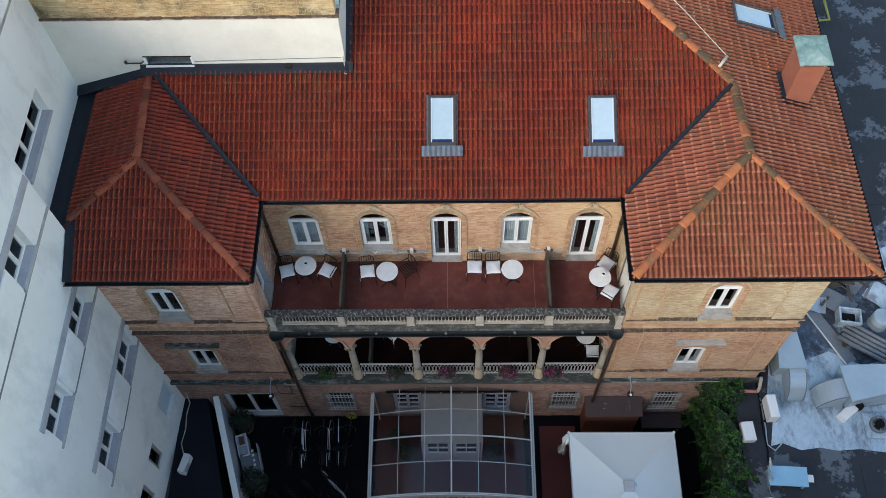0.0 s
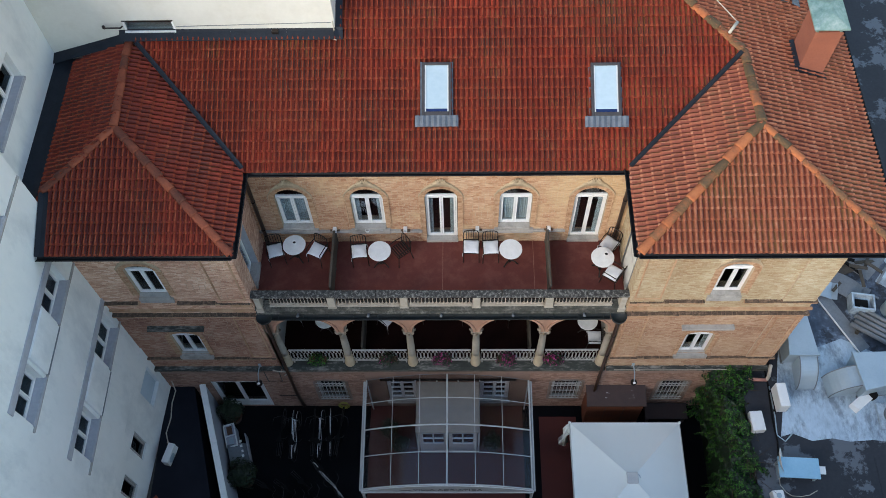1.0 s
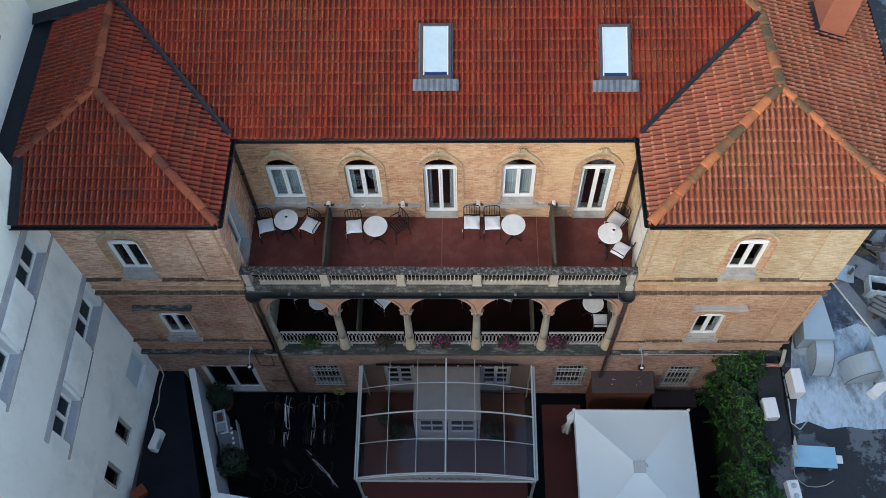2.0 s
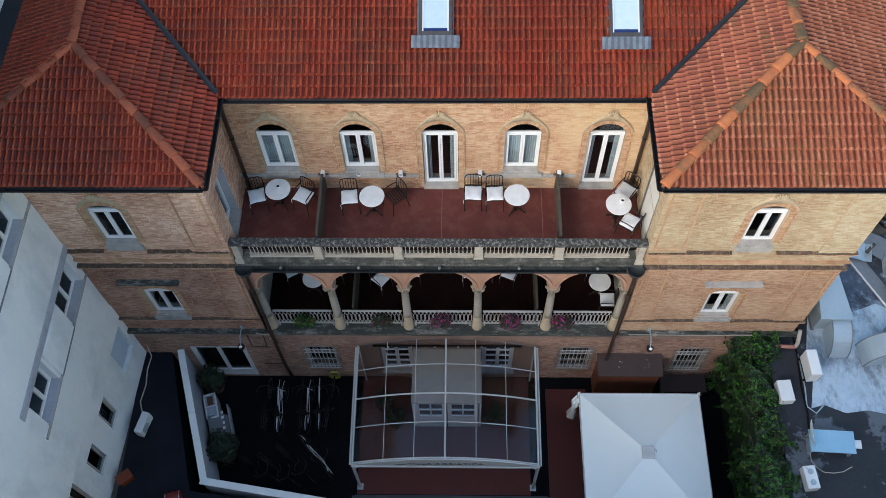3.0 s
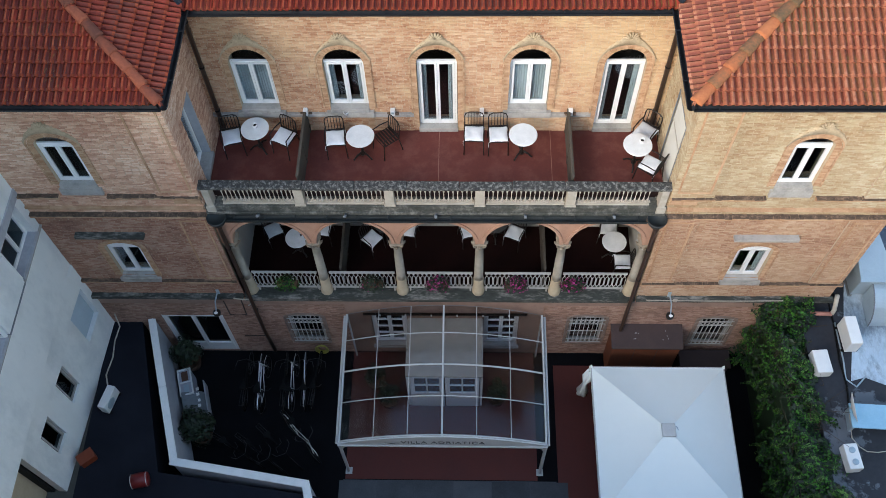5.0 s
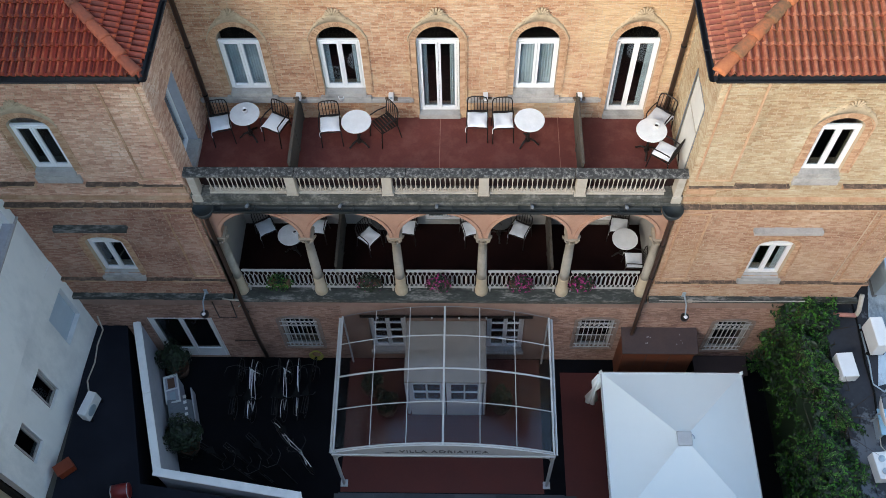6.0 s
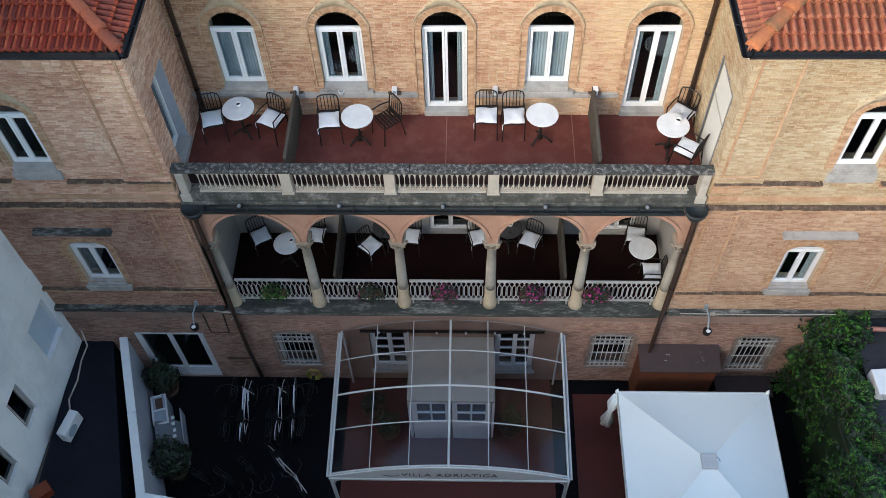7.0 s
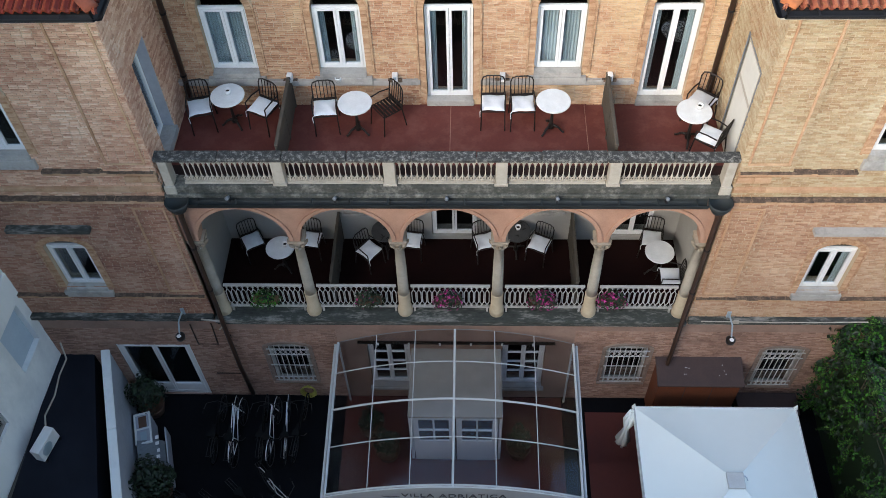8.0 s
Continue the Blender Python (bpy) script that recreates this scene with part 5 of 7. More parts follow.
for x in (-5.65, 5.78):
    e = thing("facade_floodlight", "black floodlight on a bent arm below the string course", "floodlight", "facade floodlights", at=pose(x, -.1, 3.75))
    part("wall_plate", Shape().box(-.04, .04, .06, .12, -.14, .06), M_GALV, e, bevel=.006)
    part("arm", Shape().tube([(0, .08, -.01), (0, -.25, .05), (0, -.4, -.15)], .018, 6), M_GALV, e)
    part("housing", Shape().lathe([(.03, -.12), (.09, -.06), (.1, .04), (.05, .1)], 14, (0, -.42, -.25)), M_IRON, e, smooth=True)
    part("lens", Shape().lathe([(.045, .0), (.05, .012), (.02, .02)], 12, (0, -.46, -.165)), M_WHITE, e, "white lens")
e = thing("wall_cable_run", "pale pipe run along the mossy string course", "pipe", at=pose(0, 0, 3.66))
part("pipe", Shape().tube([(5.2, -.17, .01), (5.9, -.17, .0), (6.6, -.17, -.015), (7.6, -.17, -.005), (8.6, -.17, .02)], .014, 6), M_CREAM, e)
part("junction_box", Shape().box(5.86, 5.97, -.2, -.15, -.04, .05), M_CREAM, e, bevel=.008)
e = thing("wall_cable_run", "pale cable bundle looping at the wing corner", "cable", at=pose(-5.0, -.15, 3.6))
part("cable", Shape().tube([(-.25, 0, 0), (-.05, -.06, .06), (.15, -.04, 0), (.2, 0, -.2), (.05, 0, -.4)], .02, 6), M_CREAM, e)

e = thing("wall_conduit", "thin dark conduit framing a patch of the ground floor wall", "pipe", at=pose(-5.2, -.03, 1.2))
part("pipe", Shape().tube([(-.42, 0, 2.0), (-.42, 0, 1.2), (.02, 0, 1.2), (.05, 0, 2.05)], .016, 6), M_PIPE, e)
part("pipe", Shape().tube([(-.3, 0, -.1), (.32, 0, -.1)], .018, 6), M_PIPE, e)

# ---- white building beside the villa ----
WB = Face((-8.95, 0, 0), (0, 1, 0), (1, 0, 0))
LOW_TURN = radians(3.5)
WBL = Face((-8.9 - .3 * math.sin(LOW_TURN), .3 - .3 * math.cos(LOW_TURN), 0), (math.sin(LOW_TURN), math.cos(LOW_TURN), 0), (math.cos(LOW_TURN), -math.sin(LOW_TURN), 0))
WBA = Face((-9.5, 0, 0), (0, 1, 0), (1, 0, 0))
wb_top = [(0.98, 3.06, 13.66, 14.48, 0.0)]
structure("wall_neighbour_recess", wall_shape(WBA, .3, 14.0, 2.0, 16.4, wb_top, .4), M_WHITE_WALL, "tall white rendered wall of the neighbouring building", "wall")
nb_holes = [(-1.85, -.8, 13.8, 14.68, 0), (-1.65, -.55, 10.42, 11.32, 0), (-4.15, -3.05, 10.42, 11.32, 0), (-5.4, -4.5, 13.8, 14.68, 0),
            (-1.4, -.25, 7.0, 8.05, 0), (-3.95, -2.85, 7.0, 8.05, 0), (-1.12, -.25, 2.95, 4.27, 0), (-2.73, -2.20, 2.80, 4.0, 0), (-4.0, -3.46, 2.73, 3.93, 0)]
structure("wall_neighbour", wall_shape(WB, -9.0, .3, 5.0, 16.4, nb_holes[:6], .7), M_WHITE_WALL, "tall white rendered wall with window bands", "wall")
structure("wall_neighbour_low", wall_shape(WBL, -4.65, .3, 1.8, 5.06, nb_holes[6:], .22), M_WHITE_WALL, "white rendered lower wall with small deep windows", "wall")
structure("wall_neighbour_passage", Shape().box(-9.9, -9.7, -9.0, -4.6, 1.8, 5.0), M_MORTAR, "brownish bare wall in the passage under the white building", "wall")
s = Shape().box(-14, -9.72, -9.0, 14, 16.3, 16.4).box(-14, -9.4, -9.0, -8.7, 5.0, 16.29).box(-14, -13.6, -8.69, 13.69, 5.0, 16.29).box(-13.59, -9.4, -8.69, -4.67, 5.0, 5.1).box(-14, -9.8, 13.7, 14, 5.0, 16.4)
structure("wall_neighbour_shell", s, M_WHITE_WALL, "flat roof and far sides of the white building", "wall")
structure("trim_neighbour_coping", Shape().box(-9.75, -8.85, -9.05, .35, 16.41, 16.5).box(-9.95, -9.42, .36, 14, 16.41, 16.5), M_STONE, "grey coping of the white building", "trim")
# added near-black boards and partitions stop daylight behind these panes
structure("wall_neighbour_inner", Shape().box(-10.4, -10.3, -8.6, 13.6, 2, 16.25).box(-10.3, -9.5, -4.66, -4.6, 1.8, 5.0).box(-10.3, -9.5, -4.6, .28, 1.9, 2.0).box(-10.3, -9.42, -4.6, .28, 4.9, 4.98).box(-10.3, -9.2, .285, .3, 1.9, 4.98), M_DARK, "near-black boards keeping light out behind the neighbouring windows", "wall")
for i, h in enumerate(nb_holes[:6] + nb_holes[7:] + [None]):
    f, hh = (WBA, wb_top[0]) if h is None else (WBL if h in nb_holes[6:] else WB, h)
    small = hh[1] - hh[0] < .6
    opening("window_%d" % (20 + i), f, hh, "white two-leaf window of the neighbouring building" if not small else "small square window in the white wall", "window", surround=0, recess=.06 if small else .16, leaves=1 if small else 3 if h is None else 2,
            sill=None if small else (.06, .10, .03), frame_w=.03 if small else .05, frame_mat=M_STONE if small else None, sill_mat=M_BAND, glass=M_GLASS_DARK)
h = nb_holes[6]
e = thing("window_shutter", "closed pale blue shutter in the white wall", "shutter", at=Matrix.Translation((-8.95, -.56, 3.0)))
part("leaf", local(bar(Shape(), WBL, h[0] + .01, h[1] - .01, h[2] + .01, h[3] - .01, -.16, -.12), (-8.95, -.56, 3.0)), M_SHUTTER, e, bevel=.01)
# projecting bands between the window strips
def wband(name, y0, y1, z0, z1, d, mat=None):
    structure(name, Shape().box(-8.952, -8.95 + d, y0, y1, z0, z1), mat or M_WHITE_WALL, "raised rendered band, or painted shade strip, of the neighbouring wall", "trim", bevel=.015)
for z in (13.65, 10.28, 6.86):
    wband("trim_neighbour_sill", -4.3 if z < 13 else -8.9, .28, z - .02, z + .05, .045, M_STONE)
for z in (14.73, 11.37, 8.1):
    wband("trim_neighbour_head", -4.3 if z < 13 else -8.9, .28, z, z + .25, .035, M_BAND)
for (a, b, z0, z1) in ((-2.95, -1.75, 10.37, 11.36), (-2.75, -1.5, 6.95, 8.09), (-4.4, -1.95, 13.74, 14.72)):
    wband("trim_neighbour_panel", a, b, z0, z1, .07)
    # thin dark strip stands in for the shadow line under the panel
    wband("trim_neighbour_drip", a, b, z0 - .045, z0 - .003, .085, M_OLD_PIPE)

# upper storey behind the roof
s = Shape().box(-9.5, -7.46, WB_Y, WB_Y + .3, 12.4, 15.05).box(-6.24, WB_X, WB_Y, WB_Y + .3, 12.9, 15.05).box(-7.46, -6.24, WB_Y, WB_Y + .3, 12.9, 13.38).box(-7.46, -6.24, WB_Y, WB_Y + .3, 13.74, 15.05)
s.box(WB_X - .3, WB_X, WB_Y + .3, 9, 12.9, 15.05).box(-9.5, WB_X, WB_Y + .3, 9, 14.9, 15.04)
structure("wall_upper_storey", s, M_CREAM_WALL, "white rendered wall of the set back upper storey", "wall")
ledge_top = structure("trim_upper_ledge", Shape().box(-9.5, WB_X + .03, WB_Y - .05, WB_Y + .35, 15.05, 15.10), M_CREAM, "stained ledge under brick", "trim")
rng = random.Random(23)
crumbs, u = Shape(), -9.5
while u < WB_X:
    L = rng.uniform(.08, .22)
    crumbs.box(u, min(u + L - .004, WB_X + .03), WB_Y - .052 - rng.uniform(.0, .02), WB_Y + .2, 15.085 + rng.uniform(-.015, .01), 15.11 + rng.uniform(0, .02))
    u += L
part("weathered_edge", crumbs, M_LEDGE, ledge_top, kind="stuff")
brick_wall("wall_upper_brick", Face((0, WB_Y + .01, 0), (1, 0, 0), (0, -1, 0)), -9.5, WB_X - .05, 15.1, 17.0, [], .3, "yellowish brick wall above the ledge", 9)
e = thing("strip_window", "low dark strip window with white frame above the roof", "window", kind="structure", at=pose(-6.85, WB_Y, 13.38))
part("window_frame", Shape().box(-.61, .61, -.05, .1, .0, .05).box(-.61, -.56, .0, .1, .05, .36).box(.56, .61, .0, .1, .05, .36), M_WHITE, e)
part("pane", Shape().box(-.56, .56, .03, .036, .05, .36), M_GLASS, e)
# near-black board instead of an unlit room
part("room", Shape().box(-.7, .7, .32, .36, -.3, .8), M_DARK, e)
part("hood", Shape().box(-.61, .61, -.03, .0, .36, .375), M_IRON, e)
e = thing("wall_bracket", "small grey bracket on the white wall", "bracket", at=pose(-3.86, WB_Y - .06, 13.30))
part("plate", Shape().box(-.08, .08, -.05, .06, 0, .14), M_IRON, e, bevel=.01)
e = thing("wall_cable", "thin grey cable clipped along the white wall foot", "cable", at=pose(-5, WB_Y - .012, 13.55))
part("cable", Shape().tube([(-1.2, 0, .0), (0, 0, .03), (1.2, 0, .06), (2.5, 0, .09)], .009, 5), M_OLD_PIPE, e)
e = thing("wall_cable", "white cable hanging down the storey corner", "cable", at=pose(WB_X - .03, WB_Y - .03, 13.3))
part("cable", Shape().tube([(0, 0, .4), (.01, -.03, .1), (.04, -.12, -.02), (.0, -.2, .0), (.06, -.24, .02)], .014, 5), M_CREAM, e)
e = thing("wall_tap", "small dark pipe bracket beside the strip window", "bracket", at=pose(-7.5, WB_Y - .03, 13.62))
part("pipe", Shape().tube([(.02, 0, -.02), (0, -.08, 0), (-.36, -.1, .02), (-.40, -.1, .08)], .02, 6), M_IRON, e)
part("head", Shape().lathe([(.02, -.04), (.04, 0), (.035, .05), (.01, .07)], 8, (-.38, -.1, .04)), M_IRON, e)

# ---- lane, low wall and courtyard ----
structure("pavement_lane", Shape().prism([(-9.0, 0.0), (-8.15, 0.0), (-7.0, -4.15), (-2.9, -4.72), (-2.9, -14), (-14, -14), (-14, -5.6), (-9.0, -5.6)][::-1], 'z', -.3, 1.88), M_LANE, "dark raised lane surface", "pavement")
s = Shape()
wall_line = [(-7.84, 0.0), (-6.58, -3.93), (-3.22, -4.46), (-2.98, -5.4)]
def wall_seg(s, a, b, w, z0, z1):
    a, b = Vector((*a, 0)), Vector((*b, 0))
    n = Vector((0, 0, 1)).cross((b - a).normalized()) * w / 2
    vs = [a - n, b - n, b + n, a + n]
    s.add([v + Vector((0, 0, z0)) for v in vs] + [v + Vector((0, 0, z1)) for v in vs], [(3, 2, 1, 0), (4, 5, 6, 7), (0, 1, 5, 4), (1, 2, 6, 5), (2, 3, 7, 6), (3, 0, 4, 7)])
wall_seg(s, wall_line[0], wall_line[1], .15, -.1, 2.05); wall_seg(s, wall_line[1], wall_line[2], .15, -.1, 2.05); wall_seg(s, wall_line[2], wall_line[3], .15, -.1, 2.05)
# wall face takes the shade-dimmed render, its coping stays white
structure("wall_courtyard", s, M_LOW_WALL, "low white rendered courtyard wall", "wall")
s = Shape()
wall_seg(s, wall_line[0], (-7.21, -1.965), .2, 2.05, 2.10); wall_seg(s, (-7.208, -1.972), wall_line[1], .2, 2.05, 2.10); wall_seg(s, (-6.68, -3.92), wall_line[2], .2, 2.05, 2.105); wall_seg(s, (-3.26, -4.38), wall_line[3], .2, 2.05, 2.098)
structure("trim_courtyard_coping", s, M_WHITE_WALL, "pale coping of the courtyard wall", "trim", bevel=.015)
e = thing("air_conditioner", "white boxy air conditioner unit on the lane", "air conditioner", at=pose(-8.52, -2.34, 1.88, 0, 0, 76))
part("casing", Shape().box(-.31, .31, -.11, .11, .06, .46), M_AC, e, bevel=.02)
part("grille", Shape().lathe([(.15, 0), (.15, .012), (.05, .02)], 20), M_GALV, e).matrix_basis = pose(-.08, -.11, .26, 90)
for x in (-.26, .26):
    part("foot", Shape().box(x - .03, x + .03, -.13, .13, 0, .06), M_RUBBER, e)
e = thing("air_hose", "pale flexible pipe along the white wall foot", "pipe", at=pose(-8.75, -1, 1.9))
part("pipe", Shape().tube([(.1, -1.0, .1), (-.05, -.6, .06), (.02, -.1, .05), (-.02, .4, .05), (.05, .8, .1), (0, .98, .5)], .02, 8), M_CREAM, e, smooth=True)
e = thing("orange_crate", "orange plastic crate beside the white wall", "crate", at=pose(-8.80, -3.85, 1.88, 0, 0, 40))
part("body", Shape().box(-.2, .2, -.14, .14, 0, .24), M_ORANGE, e, bevel=.02)
part("lid", Shape().box(-.21, .21, -.15, .15, .24, .27), M_ORANGE, e, bevel=.01)
e = thing("barrel", "red plastic barrel lying with pale hoops", "barrel", at=pose(-7.34, -4.41, 2.07, 0, 90, 12))
part("body", Shape().lathe([(.155, -.21), (.18, -.19), (.19, 0), (.18, .19), (.155, .21)], 20), M_REDPL, e, smooth=True)
for z in (-.2, .17):
    part("hoop", Shape().lathe([(.184, z), (.184, z + .015)], 20), M_PALE_METAL, e)


def leaf_cloud(n, place, size, seed, s=None):
    """Many small folded leaves; place(rng) gives centre and outward direction."""
    rng = random.Random(seed)
    s = s or Shape()
    for _ in range(n):
        c, d = place(rng)
        c, d = Vector(c), Vector(d)
        d = (d + Vector((rng.uniform(-.6, .6), rng.uniform(-.6, .6), rng.uniform(-.4, .6)))).normalized()
        u = d.cross(Vector((rng.uniform(-1, 1), rng.uniform(-1, 1), rng.uniform(-1, 1)))).normalized()
        w = d.cross(u)
        k = size * rng.uniform(.55, 1.25)
        s.add([c - u * k, c + w * k * .55 + d * k * .15, c + u * k * 1.1, c - w * k * .55 + d * k * .15], [(0, 1, 2), (0, 2, 3)])
    return s


def shrub(name, at, label, r, h, n, seed, pot=True):
    e = thing(name, label, "plant", "potted courtyard shrubs", at=at)
    zb = .35 if pot else 0
    if pot:
        part("pot", Shape().lathe([(.2, 0), (.27, .28), (.29, .36), (.26, .36), (.24, .3)], 18), M_POT, e, smooth=True)
    tw = Shape()
    rng = random.Random(seed)
    for i in range(9):
        t = rng.uniform(0, 6.28)
        tw.tube([(0, 0, zb - .05), (.3 * r * math.cos(t), .3 * r * math.sin(t), zb + h * .4), (.8 * r * math.cos(t + .4), .8 * r * math.sin(t + .4), zb + h * rng.uniform(.6, .95))], [.018, .012, .005], 5)
    part("branches", tw, M_TWIG, e)
    def pl(rng):
        t, p = rng.uniform(0, 6.28), math.acos(rng.uniform(-.7, 1))
        lump = 1 + .25 * math.sin(3 * t + seed) * math.sin(2 * p)
        k = lump * (rng.random() ** .4)
        d = Vector((math.sin(p) * math.cos(t), math.sin(p) * math.sin(t), math.cos(p)))
        return (d.x * r * k, d.y * r * k, zb + h * .5 + d.z * h * .55 * k), d
    part("foliage", leaf_cloud(n, pl, .055, seed), M_LEAF_DARK, e, kind="stuff")
    return e


shrub("potted_shrub", pose(-7.14, -.47, 0), "dark green shrub in a clay pot by the white wall", .42, 1.05, 1100, 3)
shrub("potted_shrub", pose(-6.50, -2.62, 0), "large dark green shrub in a clay pot by the white wall", .50, 1.15, 1500, 8)
# service cart with glass lids beside the wall
e = thing("display_cart", "blue-grey lettered cart with a framed picture panel against the wall", "cart", at=pose(-6.82, -1.75, 0, 0, 0, 17))
part("body", Shape().prism([(-.26, 0), (.30, 0), (.30, .45), (.18, .62), (-.26, .80)], 'y', -.85, .22), M_OLD_PIPE, e, bevel=.02)
part("side_board", Shape().prism([(.31, .05), (.345, .05), (.345, .50), (.31, .50)], 'y', -.80, .55), M_BAND, e, bevel=.008)
for k in range(6):
    part("lettering_bar", Shape().box(.12, .20, -.62 + k * .17, -.54 + k * .17, .655 - .03 * (k % 2), .668 - .03 * (k % 2)), M_AC, e)
part("panel_frame", Shape().box(-.30, -.26, .12, .92, .70, .76).box(.04, .08, .12, .92, .70, .76).box(-.26, .04, .12, .16, .70, .76).box(-.26, .04, .88, .92, .70, .76).box(-.26, .04, .50, .53, .70, .755), M_AC, e, "white picture frame", bevel=.006)
part("panel_back", Shape().box(-.28, .06, .14, .90, .0, .715), M_LOW_WALL, e)
part("panel_picture", Shape().box(-.20, -.02, .56, .84, .7155, .722), M_POT, e, "brown worn picture panel")
part("panel_picture", Shape().box(-.18, -.04, .22, .44, .7155, .722), M_GALV, e, "grey worn picture panel")

# bicycles
def bicycle(label, tube_mat, guard_mat, bar_mat):
    e = thing("bicycle", label, "bicycle", "parked bicycles")
    for nm, x in (("rear_wheel", -.52), ("front_wheel", .55)):
        ty = Shape().tube([(x + .33 * math.cos(t * .314), 0, .34 + .33 * math.sin(t * .314)) for t in range(20)], .018, 6, closed=True)
        w = part(nm, ty, M_RUBBER, e)
        rim = Shape().tube([(x + .305 * math.cos(t * .314), 0, .34 + .305 * math.sin(t * .314)) for t in range(20)], .010, 5, closed=True)
        for t in range(10):
            rim.tube([(x, 0, .34), (x + .3 * math.cos(t * .628), .012 * (-1) ** t, .34 + .3 * math.sin(t * .628))], .003, 3)
        part("rim", rim, M_STEEL, w)
        gd = Shape().tube([(x + .365 * math.cos(.9 + t * .2), 0, .34 + .365 * math.sin(.9 + t * .2)) for t in range(9)], .010, 5)
        part("mudguard", gd, guard_mat, e)
    part("frame", Shape().tube([(-.52, 0, .34), (-.15, 0, .3), (.42, 0, .8), (.4, 0, .9), (-.28, 0, .62)], .011, 6).tube([(-.15, 0, .3), (-.3, 0, .85)], .011, 6).tube([(-.52, 0, .34), (-.28, 0, .62)], .011, 6), tube_mat, e)
    part("fork", Shape().tube([(.38, 0, .98), (.42, 0, .8), (.55, 0, .34)], .015, 6), tube_mat, e)
    part("handlebar", Shape().tube([(.15, -.27, 1.02), (.30, -.23, 1.05), (.37, -.08, 1.02), (.4, 0, 1.0), (.37, .08, 1.02), (.30, .23, 1.05), (.15, .27, 1.02)], .009, 6), bar_mat, e)
    for sy in (-1, 1):
        part("grip", Shape().tube([(.06, sy * .275, 1.01), (.16, sy * .27, 1.02)], .015, 6), M_RUBBER, e)
    part("saddle", Shape().prism([(-.45, -.09), (-.38, -.10), (-.28, -.04), (-.14, -.02), (-.12, 0), (-.14, .02), (-.28, .04), (-.38, .10), (-.45, .09)], 'z', .87, .92), M_RUBBER, e, bevel=.012)
    part("carrier", Shape().tube([(-.40, -.06, .72), (-.85, -.06, .72), (-.85, .06, .72), (-.40, .06, .72)], .008, 5).tube([(-.85, 0, .72), (-.55, 0, .34)], .007, 4), M_STEEL, e)
    part("pedals", Shape().tube([(-.05, -.15, .25), (-.15, -.1, .3), (-.15, .1, .3), (-.25, .15, .36)], .012, 5), M_STEEL, e)
    return e


bikes = {0: bicycle("black city bicycle parked in the courtyard", M_RUBBER, M_STEEL, M_STEEL),
         1: bicycle("bicycle with bright tubes and mudguards parked in the courtyard", M_CHROME, M_CHROME, M_STEEL)}
laid = set()
for x, y, rz_, lean, kind in ((-5.45, -1.1, 88, 3, 0), (-5.10, -1.15, 92, 4, 1), (-4.92, -1.2, 87, -5, 1), (-4.42, -1.1, 91, 6, 0), (-4.10, -1.15, 88, -4, 1), (-3.86, -1.1, 93, 5, 1), (-3.55, -1.05, 84, 5, 0),
                              (-4.75, -3.2, -35, 4, 0), (-4.25, -3.0, -42, 6, 0), (-3.80, -2.75, -48, -5, 1), (-5.4, -3.1, -30, 5, 0)):
    m = pose(x, y, 0, 0, 0, rz_) @ pose(0, 0, 0, lean)
    if kind in laid:
        copy_thing(bikes[kind], m)
    else:
        laid.add(kind)
        bikes[kind].matrix_basis = m
e = thing("garden_hose", "coiled yellow hose on the wall", "hose", at=pose(-3.42, -.08, .45))
for k in range(4):
    part("coil", Shape().tube([((.13 + .02 * k) * math.cos(t * .524), -.02 - .02 * k, (.2 + .02 * k) * math.sin(t * .524)) for t in range(12)], .014, 6, closed=True), M_YELLOW, e)

# ---- entrance vestibule and glass canopy ----
e = thing("entrance_vestibule", "white painted wooden entrance vestibule with glazed double doors", "vestibule", at=pose(.11, 0, 0))
part("roof", Shape().box(-1.0, 1.0, -1.68, -.001, 2.16, 2.24), M_CREAM, e, bevel=.015)
for sx in (-1, 1):
    part("side_panel", Shape().box(sx * .98 - .03, sx * .98 + .03, -1.62, -.002, 0, 2.16), M_WHITE, e)
for sx in (-1, 1):
    d = part("door_leaf", Shape().box(sx * .47 - .45, sx * .47 + .45, -1.64, -1.59, .02, 1.0).box(sx * .47 - .45, sx * .47 - .33, -1.64, -1.59, 1.0, 2.14).box(sx * .47 + .33, sx * .47 + .45, -1.64, -1.59, 1.0, 2.14).box(sx * .47 - .33, sx * .47 + .33, -1.64, -1.59, 2.0, 2.14)
             .box(sx * .47 - .02, sx * .47 + .02, -1.64, -1.59, 1.0, 2.0).box(sx * .47 - .33, sx * .47 - .02, -1.64, -1.59, 1.48, 1.52).box(sx * .47 + .02, sx * .47 + .33, -1.64, -1.59, 1.48, 1.52), M_WHITE, e, bevel=.006)
    part("pane", Shape().box(sx * .47 - .33, sx * .47 + .33, -1.615, -1.61, 1.0, 2.0), M_GLASS, d)
CX0, CX1, CY0, CY1, CZ, CR = -2.46, 2.66, -3.5, -0.12, 2.33, 0.57
CC, CH = (CX0 + CX1) / 2, (CX1 - CX0) / 2
def can_z(x, y=CY0):
    k = (x - CC) / CH
    return CZ + CR * (1 - k * k) + .09 * (y - CY0)
e = thing("glass_canopy", "barrel vaulted glass entrance canopy on white steel frame", "canopy", at=pose(CC, CY0, 0))
org = (CC, CY0, 0)
xs = [CX0 + (CX1 - CX0) * i / 24 for i in range(25)]
for y, r in ((CY0 + .03, .024), (-2.5, .013), (-1.69, .024), (-.86, .013), (CY1, .008)):
    part("rib", local(Shape().tube([(x, y, can_z(x, y) + .02) for x in xs], r, 6), org), M_PALE_METAL if y < CY1 else M_OLD_PIPE, e, smooth=True)
